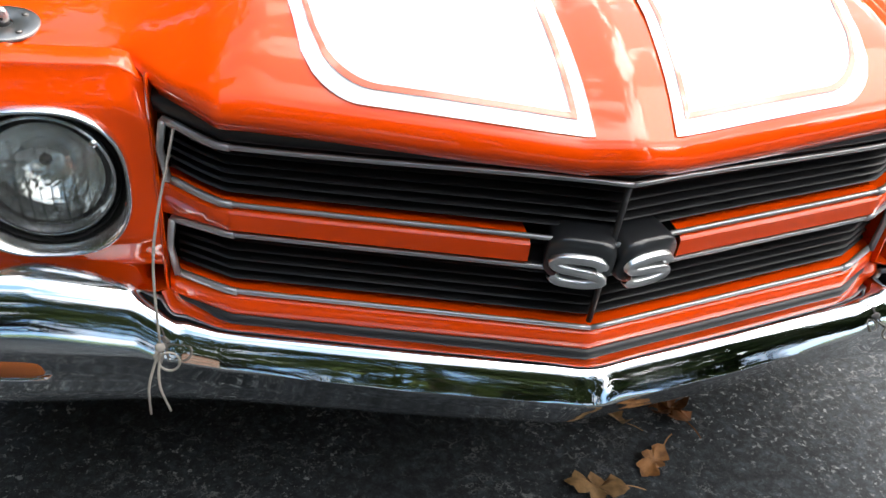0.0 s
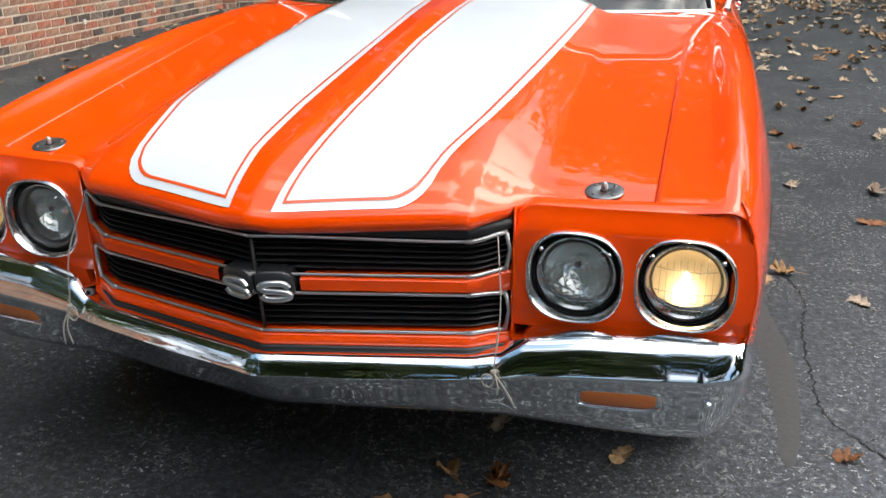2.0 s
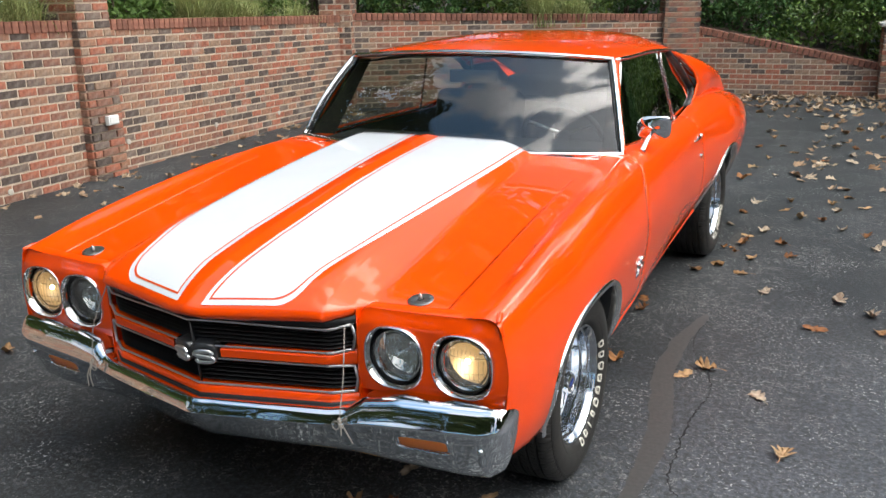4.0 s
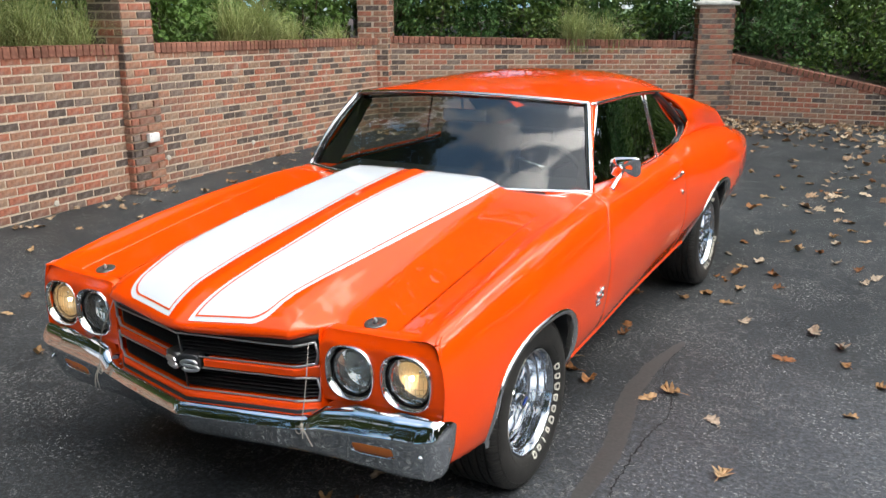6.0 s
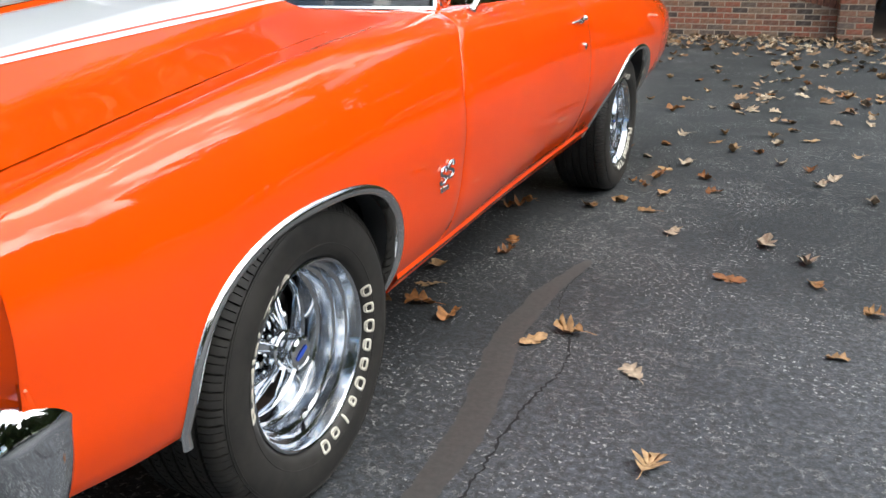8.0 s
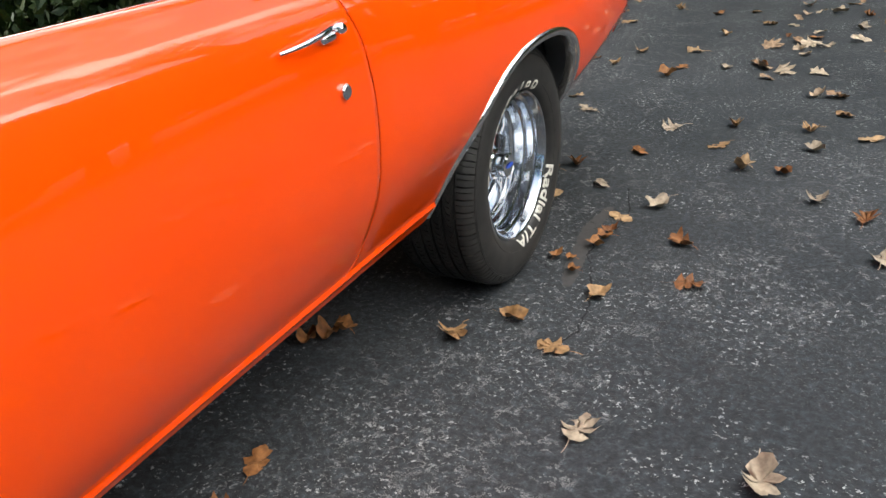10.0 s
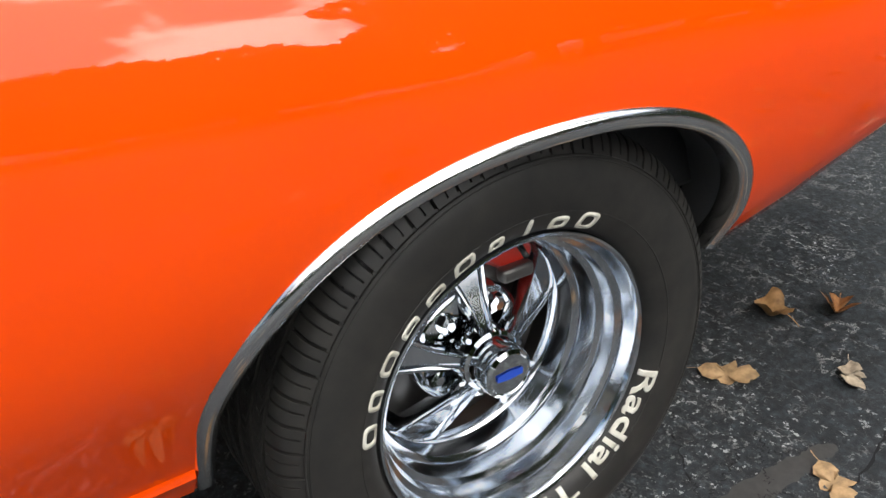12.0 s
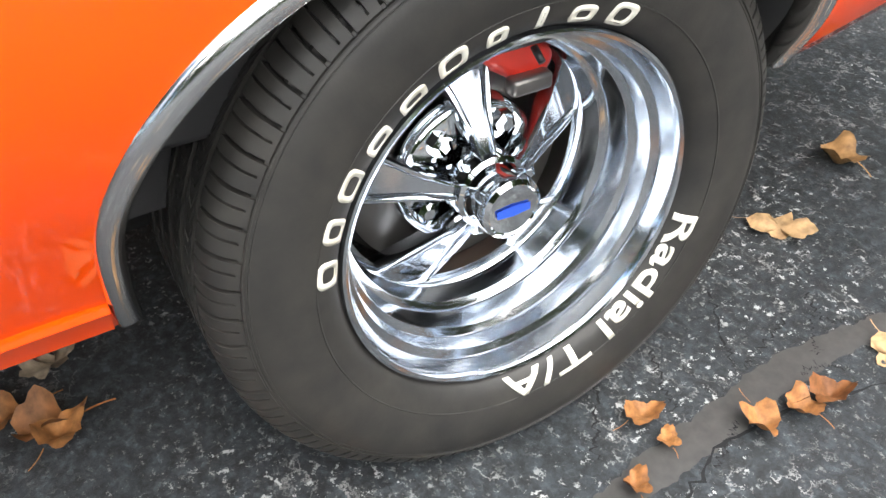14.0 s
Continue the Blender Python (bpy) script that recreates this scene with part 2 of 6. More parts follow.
    c3 = mix_of(m, sparse, c2, (0.42, 0.43, 0.42))
    # broken pale veins where the seal coat has flaked along hairline cracks
    vein = add_noise(m, 7.5, 6, rough=0.68)
    vn = ramp_of(m, vein.outputs["Fac"], [(0.490, (0, 0, 0)), (0.497, (1, 1, 1)), (0.503, (1, 1, 1)), (0.510, (0, 0, 0))])
    gaps = add_noise(m, 30, 4, rough=0.7)
    gp = ramp_of(m, gaps.outputs["Fac"], [(0.47, (0, 0, 0)), (0.56, (0.9,) * 3)])
    some = add_noise(m, 1.5, 4, rough=0.6)
    sm = ramp_of(m, some.outputs["Fac"], [(0.44, (0.04,) * 3), (0.54, (1, 1, 1))])
    broken = mix_of(m, 1.0, mix_of(m, 1.0, vn.outputs["Color"], gp.outputs["Color"], "MULTIPLY"), sm.outputs["Color"], "MULTIPLY")
    c3 = mix_of(m, broken, c3, (0.24, 0.24, 0.235))
    nt.links.new(c3, bsdf(m).inputs["Base Color"])
    rr = ramp_of(m, big.outputs["Fac"], [(0.3, (0.5,) * 3), (0.7, (0.75,) * 3)])
    nt.links.new(rr.outputs["Color"], bsdf(m).inputs["Roughness"])
    h = mix_of(m, 0.5, st.outputs["Color"], grain.outputs["Fac"])
    bump_of(m, h, 0.5, 0.003)
    return m


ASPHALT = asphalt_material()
CRACK = material("crack_dark", (0.006, 0.006, 0.007), 0.9)
SEALER = material("crack_sealer", (0.055, 0.055, 0.055), 0.6)
_n = add_noise(SEALER, 60, 5)
_r = ramp_of(SEALER, _n.outputs["Fac"], [(0.3, (0.030, 0.029, 0.028)), (0.7, (0.046, 0.044, 0.041))])
SEALER.node_tree.links.new(_r.outputs["Color"], bsdf(SEALER).inputs["Base Color"])
bump_of(SEALER, _n.outputs["Fac"], 0.3, 0.002)
FLAKE = material("pale_flake", (0.36, 0.36, 0.34), 0.85)


def brick_material(name, random_socket):
    m = material(name, (0.3, 0.15, 0.1), 0.85)
    nt = m.node_tree
    if random_socket == "object":
        src = nt.nodes.new("ShaderNodeObjectInfo").outputs["Random"]
    else:
        src = nt.nodes.new("ShaderNodeNewGeometry").outputs["Random Per Island"]
    r = ramp_of(m, src, [(0.0, (0.32, 0.115, 0.068)), (0.22, (0.29, 0.145, 0.090)), (0.40, (0.22, 0.105, 0.070)), (0.56, (0.27, 0.175, 0.118)),
                         (0.66, (0.082, 0.060, 0.050)), (0.86, (0.16, 0.115, 0.092))])
    r.color_ramp.interpolation = "CONSTANT"
    n = add_noise(m, 30, 6, coords="Object" if random_socket != "object" else "Object")
    d = ramp_of(m, n.outputs["Fac"], [(0.25, (0.50,) * 3), (0.75, (1.45,) * 3)])
    c = mix_of(m, 1.0, r.outputs["Color"], d.outputs["Color"], "MULTIPLY")
    k = add_noise(m, 6, 4)
    kf = ramp_of(m, k.outputs["Fac"], [(0.55, (0, 0, 0)), (0.76, (0.5, 0.5, 0.5))])
    c = mix_of(m, kf.outputs["Color"], c, (0.40, 0.36, 0.31))
    nt.links.new(c, bsdf(m).inputs["Base Color"])
    bump_of(m, n.outputs["Fac"], 0.5, 0.003)
    return m


BRICK = brick_material("brick_clay", "object")
BRICK_FAR = brick_material("brick_clay_joined", "island")
CAP_BRICK = material("cap_brick_clay", (0.25, 0.10, 0.065), 0.85)
_n = add_noise(CAP_BRICK, 25, 6)
_r = ramp_of(CAP_BRICK, _n.outputs["Fac"], [(0.3, (0.17, 0.065, 0.045)), (0.7, (0.32, 0.14, 0.09))])
_i = CAP_BRICK.node_tree.nodes.new("ShaderNodeObjectInfo")
_d = ramp_of(CAP_BRICK, _i.outputs["Random"], [(0.0, (0.7,) * 3), (1.0, (1.15,) * 3)])
CAP_BRICK.node_tree.links.new(mix_of(CAP_BRICK, 1.0, _r.outputs["Color"], _d.outputs["Color"], "MULTIPLY"), bsdf(CAP_BRICK).inputs["Base Color"])
bump_of(CAP_BRICK, _n.outputs["Fac"], 0.5, 0.003)
MORTAR = material("mortar", (0.55, 0.50, 0.43), 0.95)
_n = add_noise(MORTAR, 40, 6)
_r = ramp_of(MORTAR, _n.outputs["Fac"], [(0.3, (0.39, 0.31, 0.235)), (0.7, (0.59, 0.49, 0.385))])
MORTAR.node_tree.links.new(_r.outputs["Color"], bsdf(MORTAR).inputs["Base Color"])
bump_of(MORTAR, _n.outputs["Fac"], 0.6, 0.004)


def leaf_material(name, a, b, rough=0.6, island=False, trans=0.0):
    m = material(name, a, rough, spec=0.25)
    nt = m.node_tree
    if island:
        src = nt.nodes.new("ShaderNodeNewGeometry").outputs["Random Per Island"]
    else:
        src = nt.nodes.new("ShaderNodeObjectInfo").outputs["Random"]
    r = ramp_of(m, src, [(0.0, a), (1.0, b)])
    n = add_noise(m, 45, 4)
    d = ramp_of(m, n.outputs["Fac"], [(0.3, (0.5,) * 3), (0.7, (1.3,) * 3)])
    nt.links.new(mix_of(m, 1.0, r.outputs["Color"], d.outputs["Color"], "MULTIPLY"), bsdf(m).inputs["Base Color"])
    return m


DRY_TAN = leaf_material("dry_leaf_tan", (0.27, 0.15, 0.062), (0.42, 0.28, 0.15))
DRY_BROWN = leaf_material("dry_leaf_brown", (0.17, 0.068, 0.024), (0.33, 0.15, 0.052))
DRY_PALE = leaf_material("dry_leaf_pale", (0.36, 0.29, 0.21), (0.28, 0.22, 0.15))
LITTER = leaf_material("leaf_litter_mix", (0.24, 0.13, 0.06), (0.46, 0.37, 0.26), island=True)
GREEN = leaf_material("holly_leaf", (0.022, 0.060, 0.012), (0.15, 0.24, 0.05), 0.38, island=True)
GREEN_LIGHT = leaf_material("shrub_leaf", (0.06, 0.13, 0.025), (0.14, 0.24, 0.05), 0.5, island=True)
CONIFER = leaf_material("conifer_leaf", (0.03, 0.085, 0.022), (0.085, 0.17, 0.045), 0.6, island=True)
BLADE = leaf_material("grass_blade", (0.22, 0.30, 0.09), (0.44, 0.46, 0.20), 0.5, island=True)
TREE_LEAF = leaf_material("tree_leaf", (0.03, 0.06, 0.012), (0.10, 0.13, 0.03), 0.5, island=True)
BARK = material("bark", (0.10, 0.075, 0.055), 0.95)
_n = add_noise(BARK, 18, 6)
bump_of(BARK, _n.outputs["Fac"], 0.8, 0.02)
SOIL = material("mulch", (0.055, 0.035, 0.022), 0.95)
_n = add_noise(SOIL, 25, 6)
bump_of(SOIL, _n.outputs["Fac"], 0.8, 0.02)
LAWN = material("lawn", (0.07, 0.11, 0.03), 0.9)
_n = add_noise(LAWN, 3, 6)
_r = ramp_of(LAWN, _n.outputs["Fac"], [(0.3, (0.045, 0.08, 0.02)), (0.7, (0.10, 0.14, 0.045))])
LAWN.node_tree.links.new(_r.outputs["Color"], bsdf(LAWN).inputs["Base Color"])


# ---- mesh helpers ----
def mesh_part(name, verts, faces, mat, parent=None, smooth=True, label=""):
    me = bpy.data.meshes.new(name)
    me.from_pydata([tuple(float(c) for c in v) for v in verts], [], [tuple(f) for f in faces])
    me.materials.append(mat)
    if smooth:
        me.polygons.foreach_set("use_smooth", [True] * len(me.polygons))
    me.update()
    ob = new(name, me)
    ob.parent = parent
    if label:
        tagged(ob, label)
    return ob


def part(name, bm, mat, parent=None, label="", smooth=True):
    me = bpy.data.meshes.new(name)
    bmesh.ops.recalc_face_normals(bm, faces=bm.faces)
    bm.to_mesh(me)
    bm.free()
    me.materials.append(mat)
    if smooth:
        me.polygons.foreach_set("use_smooth", [True] * len(me.polygons))
    ob = new(name, me)
    ob.parent = parent
    if label:
        tagged(ob, label)
    return ob


def crease(ob, angle=35):
    ob.data.set_sharp_from_angle(angle=radians(angle))
    return ob


def thick(ob, t, offset=-1.0):
    mod = ob.modifiers.new("thickness", "SOLIDIFY")
    mod.thickness, mod.offset = t, offset
    wn = ob.modifiers.new("even_shading", "WEIGHTED_NORMAL")
    wn.weight = 90
    return ob


def grid_faces(n, m, flip=False, wrap=False):
    f = []
    for i in range(n - 1):
        for j in range(m if wrap else m - 1):
            a, b, c, d = i * m + j, i * m + (j + 1) % m, (i + 1) * m + (j + 1) % m, (i + 1) * m + j
            f.append((a, d, c, b) if flip else (a, b, c, d))
    return f


def sheet(name, rows, mat, parent=None, flip=False, wrap=False, label="", drop=None):
    """A surface from rows of points; drop(centre) leaves faces out."""
    n, m = len(rows), len(rows[0])
    v = [p for r in rows for p in r]
    f = grid_faces(n, m, flip, wrap)
    if drop:
        f = [q for q in f if not drop(np.mean([v[i] for i in q], axis=0))]
    return mesh_part(name, v, f, mat, parent, True, label)


def mirrored(rows):
    return [[(-p[0], p[1], p[2]) for p in r] for r in rows]


def box_bm(lx, ly, lz, bevel=0.0, seg=2):
    bm = bmesh.new()
    bmesh.ops.create_cube(bm, size=1)
    bmesh.ops.scale(bm, vec=(lx, ly, lz), verts=bm.verts)
    if bevel:
        bmesh.ops.bevel(bm, geom=bm.edges[:], offset=bevel, segments=seg, profile=0.5, affect="EDGES")
    return bm


def tube_bm(points, radius, seg=8, closed=False):
    """A tube along points; radius a number or one per point."""
    bm = bmesh.new()
    pts = [Vector(p) for p in points]
    n = len(pts)
    rad = radius if hasattr(radius, "__len__") else [radius] * n
    rings = []
    side = None
    for i, p in enumerate(pts):
        a = pts[(i - 1) % n] if (closed or i) else p
        b = pts[(i + 1) % n] if (closed or i < n - 1) else p
        d = (b - a).normalized()
        if side is None:
            side = d.orthogonal().normalized()
        side = (side - d * side.dot(d)).normalized()
        up = d.cross(side)
        rings.append([bm.verts.new(p + (side * math.cos(2 * math.pi * k / seg) + up * math.sin(2 * math.pi * k / seg)) * rad[i]) for k in range(seg)])
    for i in range(n if closed else n - 1):
        r0, r1 = rings[i], rings[(i + 1) % n]
        for k in range(seg):
            bm.faces.new((r0[k], r0[(k + 1) % seg], r1[(k + 1) % seg], r1[k]))
    if not closed:
        bm.faces.new(rings[0][::-1])
        bm.faces.new(rings[-1])
    return bm


def lathe_rows(profile, n=72, a0=0.0, a1=2 * math.pi):
    """Rows of points: a profile of (x out, radius) turned about the x axis."""
    return [[(x, r * math.cos(a), r * math.sin(a)) for x, r in profile] for a in np.linspace(a0, a1, n + 1)]


def lathe(name, profile, mat, parent, n=72, label=""):
    rows = lathe_rows(profile, n)[:-1]
    m = len(profile)
    v = [p for r in rows for p in r]
    f = []
    for i in range(n):
        for j in range(m - 1):
            a, b = i * m + j, i * m + j + 1
            c, d = ((i + 1) % n) * m + j + 1, ((i + 1) % n) * m + j
            f.append((a, b, c, d))
    ob = mesh_part(name, v, f, mat, parent, True, label)
    return ob


def pchip(xs, ys, x):
    """Smooth interpolation that does not overshoot."""
    xs, ys = np.asarray(xs, float), np.asarray(ys, float)
    h, d = np.diff(xs), np.diff(ys) / np.diff(xs)
    m = np.zeros(len(xs))
    for i in range(1, len(xs) - 1):
        if d[i - 1] * d[i] > 0:
            w1, w2 = 2 * h[i] + h[i - 1], h[i] + 2 * h[i - 1]
            m[i] = (w1 + w2) / (w1 / d[i - 1] + w2 / d[i])
    m[0], m[-1] = d[0], d[-1]
    x = np.clip(x, xs[0], xs[-1])
    i = np.clip(np.searchsorted(xs, x) - 1, 0, len(xs) - 2)
    t = (x - xs[i]) / h[i]
    return (1 + 2 * t) * (1 - t) ** 2 * ys[i] + t * (1 - t) ** 2 * h[i] * m[i] + t * t * (3 - 2 * t) * ys[i + 1] + t * t * (t - 1) * h[i] * m[i + 1]


def smooth(a, b, x):
    t = min(1.0, max(0.0, (x - a) / (b - a)))
    return t * t * (3 - 2 * t)


def spline_weights(k, n):
    """The weights by which k control points make n points of a smooth curve."""
    return np.column_stack([spline([(1.0 if q == i else 0.0,) for q in range(k)], n)[:, 0] for i in range(k)])


def spline(points, n):
    """n points along a Catmull-Rom curve through points."""
    p = np.asarray(points, float)
    p = np.vstack([2 * p[0] - p[1], p, 2 * p[-1] - p[-2]])
    out = []
    for u in np.linspace(0, len(points) - 1 - 1e-9, n):
        i = int(u)
        t = u - i
        a, b, c, d = p[i], p[i + 1], p[i + 2], p[i + 3]
        out.append(0.5 * (2 * b + (c - a) * t + (2 * a - 5 * b + 4 * c - d) * t * t + (3 * b - a - 3 * c + d) * t ** 3))
    return np.array(out)


# ---- ground ----
def build_ground():
    n = 48
    v = [(300 * math.cos(2 * math.pi * k / n), 300 * math.sin(2 * math.pi * k / n), -0.03) for k in range(n)]
    g = mesh_part("ground", v, [tuple(range(n))], LAWN, smooth=False)
    tagged(g, "green lawn that reaches to the horizon", "lawn", kind="structure")
    rows = [[(x, y, 0.0) for x in np.linspace(-9, 16, 26)] for y in np.linspace(-14, 14, 29)]
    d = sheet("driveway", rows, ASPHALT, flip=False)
    thick(d, 0.05)
    tagged(d, "dark grey weathered asphalt driveway with pale speckles and cracks", "driveway", kind="structure")


build_ground()

# ---- the car ----
car = tagged(new("car"), "glossy orange two-door muscle car with white hood stripes and chrome trim", "car")

# Section tables of the left side: y, then x and z of eight lines from the hood seam down to the sill.
SIDE = [
    (-0.67, .708, .787, .800, .797, .850, .799, .877, .770, .899, .66, .891, .54, .882, .45, .862, .385),
    (-0.45, .707, .820, .790, .826, .846, .843, .890, .805, .922, .68, .924, .54, .915, .45, .890, .372),
    (-0.10, .704, .872, .784, .877, .836, .894, .890, .855, .932, .72, .928, .58, .913, .45, .870, .335),
    (0.35, .698, .930, .770, .931, .822, .937, .882, .893, .925, .74, .914, .57, .886, .42, .828, .306),
    (0.72, .690, .964, .760, .960, .808, .951, .872, .905, .915, .74, .904, .57, .878, .43, .800, .305),
    (1.30, .750, .958, .775, .960, .799, .950, .857, .898, .890, .74, .882, .57, .845, .43, .765, .312),
    (1.95, .735, .955, .766, .957, .793, .946, .845, .885, .869, .74, .860, .57, .812, .43, .742, .315),
    (2.45, .722, .990, .752, .980, .788, .955, .845, .888, .879, .745, .866, .58, .795, .435, .730, .318),
    (2.85, .700, .982, .742, .974, .785, .950, .845, .888, .886, .75, .876, .60, .835, .46, .765, .350),
    (3.30, .682, .955, .728, .950, .770, .925, .830, .862, .874, .73, .866, .60, .836, .50, .790, .425),
    (3.70, .670, .905, .716, .900, .755, .878, .806, .820, .838, .73, .836, .63, .822, .57, .790, .525),
    (4.00, .660, .850, .698, .846, .730, .826, .770, .790, .790, .72, .788, .67, .778, .63, .755, .600),
]
_T = np.array(SIDE)
ARCHES = [(-0.005, 0.374, 0.40, 0.262, 2.5), (2.820, 0.360, 0.42, 0.262, 2.25)]


def arch_z(y):
    for yc, a, z0, b, n in ARCHES:
        u = abs(y - yc) / a
        if u < 1:
            return z0 + b * (1 - u ** n) ** (1 / n)
    return 0.0


_YS = np.linspace(-0.67, 4.0, 468)
_C = np.array([[pchip(_T[:, 0], _T[:, k], y) for k in range(1, 17)] for y in _YS])
_B = spline_weights(8, 90)


def full_section(y):
    c = np.array([np.interp(y, _YS, _C[:, k]) for k in range(16)]).reshape(8, 2)
    return _B @ c


@functools.lru_cache(maxsize=20000)
def _cut_section(y, n):
    p = full_section(y)
    zb = arch_z(y)
    if zb > p[-1, 1]:
        k = int(np.argmax(p[:, 1] < zb)) if (p[:, 1] < zb).any() else len(p) - 1
        if k > 0:
            t = (p[k - 1, 1] - zb) / max(1e-6, p[k - 1, 1] - p[k, 1])
            p = np.vstack([p[:k], p[k - 1] + t * (p[k] - p[k - 1])])
    s = np.concatenate([[0], np.cumsum(np.hypot(*np.diff(p, axis=0).T))])
    # the upper body keeps its own spacing; only the part below it is shortened at the wheels
    mid = float(np.interp(-.70, -p[:, 1], s)) if p[0, 1] > .70 > p[-1, 1] else s[-1] * .7
    if p[int(np.argmax(p[:, 1])), 1] > .70:
        top = int(np.argmax(p[:, 1]))
        mid = float(np.interp(-.70, -p[top:, 1], s[top:]))
    k = n * 2 // 3
    u = np.concatenate([np.linspace(0, mid, k, endpoint=False), np.linspace(mid, s[-1], n - k)])
    return np.column_stack([np.interp(u, s, p[:, 0]), np.interp(u, s, p[:, 1])])


def section(y, n=44):
    """Points (x, z) down the body side at y, cut off at the wheel opening."""
    return _cut_section(round(float(y), 4), n)


def columns(y0, y1, step=0.06):
    """Places along the car, dense where a wheel opening ends."""
    ys = list(np.arange(y0, y1, step)) + [y1]
    for yc, a, *_ in ARCHES:
        for u in np.linspace(0, 1, 26):
            for s in (-1, 1):
                y = yc + s * a * math.sin(u * math.pi / 2) * (1 if u < 1 else 1)
                ys.append(y)
        ys += [yc - a - 0.004, yc + a + 0.004]
    ys = sorted(y for y in ys if y0 - 1e-9 <= y <= y1 + 1e-9)
    out = [ys[0]]
    for y in ys[1:]:
        if y - out[-1] > 0.0015:
            out.append(y)
    out[-1] = y1
    return out


def side_rows(y0, y1, edge0=None, edge1=None, n=44):
    """Columns between two seams; edge0 and edge1 shift the seam with height."""
    rows = []
    for y in columns(y0, y1):
        base = section(y, n)
        col = []
        for j in range(n):
            yy = y
            if edge0 and y < y0 + 0.3:
                yy += edge0(base[j, 1]) * (1 - (y - y0) / 0.3)
            if edge1 and y > y1 - 0.3:
                yy += edge1(base[j, 1]) * (1 - (y1 - y) / 0.3)
            q = section(yy, n)[j] if abs(yy - y) > 1e-4 and arch_z(y) == 0 and arch_z(yy) == 0 else base[j]
            col.append((q[0], yy, q[1]))
        rows.append(col)
    return rows


def both_sides(name, rows, mat, t=0.007, label=""):
    left = thick(sheet(name, rows, mat, car, flip=False, label=label), t)
    right = thick(sheet(name, mirrored(rows), mat, car, flip=True, label=label), t)
    return left, right


def door_front(z):
    return pchip([0.25, 0.44, 0.55, 0.64, 0.75, 0.855, 0.945, 0.97], [0.0, 0.010, 0.020, 0.018, 0.008, 0.036, 0.105, 0.13], z)


def door_rear(z):
    return pchip([0.25, 0.45, 0.52, 0.62, 0.72, 0.80, 0.84, 0.89, 0.95, 0.97], [0.020, 0.021, 0.020, 0.013, 0.010, 0.002, -0.004, -0.021, -0.034, -0.055], z)


both_sides("front_fender", side_rows(-0.67, 0.6965, None, door_front), ORANGE)
doors = both_sides("door", side_rows(0.7035, 2.0365, door_front, door_rear), ORANGE)
both_sides("quarter_panel", side_rows(2.0435, 4.0, door_rear, None), ORANGE)


def door_jambs():
    """Painted channels behind the gaps round the doors."""
    for y0, edge in ((.70, door_front), (2.04, door_rear)):
        rows = []
        for z in np.linspace(.325, .945, 40):
            y = y0 + edge(z)
            p = full_section(y)
            top = int(np.argmax(p[:, 1]))
            x = float(np.interp(-z, -p[top:, 1], p[top:, 0]))
            rows.append([(x - .009, y - .022, z), (x - .013, y - .006, z), (x - .013, y + .006, z), (x - .009, y + .022, z)])
        for s in (1, -1):
            sheet("door_jamb", rows if s > 0 else mirrored(rows), ORANGE, car, flip=s < 0, label="orange channel behind the door gap")


door_jambs()


# wheel opening trims
def arch_trims():
    for (yc, a, z0, b, n), (za, zb) in zip(ARCHES, ((.340, .345), (.322, .405))):
        out = []
        for u in np.linspace(-1, 1, 61):
            ang = u * math.pi / 2
            y = yc + a * np.sign(math.sin(ang)) * abs(math.sin(ang)) ** (2 / n)
            z = z0 + b * abs(math.cos(ang)) ** (2 / n)
            out.append((y, z))
        out = [(out[0][0] + 0.004, za), (out[0][0], (za + z0) / 2)] + out + [(out[-1][0], (zb + z0) / 2), (out[-1][0] - 0.004, zb)]
        rows_l = []
        for y, z in out:
            p = full_section(y)[::-1]
            x = float(np.interp(z, p[:, 1], p[:, 0]))
            cy, cz = y - yc, z - z0 + 0.02
            r = math.hypot(cy, cz)
            dy, dz = cy / r, cz / r
            prof = [(0.001, 0.015), (0.006, 0.012), (0.008, 0.004), (0.007, -0.004), (-0.002, -0.009), (-0.030, -0.008)]
            rows_l.append([(x + ox, y + dy * w, z + dz * w) for ox, w in prof])
        for rows, fl in ((rows_l, True), (mirrored(rows_l), False)):
            sheet("wheel_opening_trim", rows, TRIM, car, flip=fl, label="bright wheel opening moulding")
        # inner wheel well
        well = [[(0.800 - 0.07 * k, yc + (y - yc) * 1.03, z + 0.012) for k in range(6)] for y, z in out if z > .44]
        for s in (1, -1):
            rows = [[(s * (r[-1][0] - d), r[-1][1] + dd * (r[-1][1] - yc), r[-1][2] + .004 * (d > .01)) for d, dd in ((-.002, 0), (.03, .004), (.062, .02))] for r in rows_l]
            sheet("wheel_opening_flange", rows, FLANGE, car, label="dark grey folded flange inside the wheel opening")
        for rows in (well, mirrored(well)):
            sheet("wheel_well", rows, DARK, car)


arch_trims()


# ---- hood ----
def hood_lip(a):
    return float(np.interp(a, [0, .397, .455, .485, .50, .712], [-.871, -.772, -.708, -.66, -.648, -.662]))


def seam_z(y):
    return float(np.interp(y, _YS, _C[:, 1]))


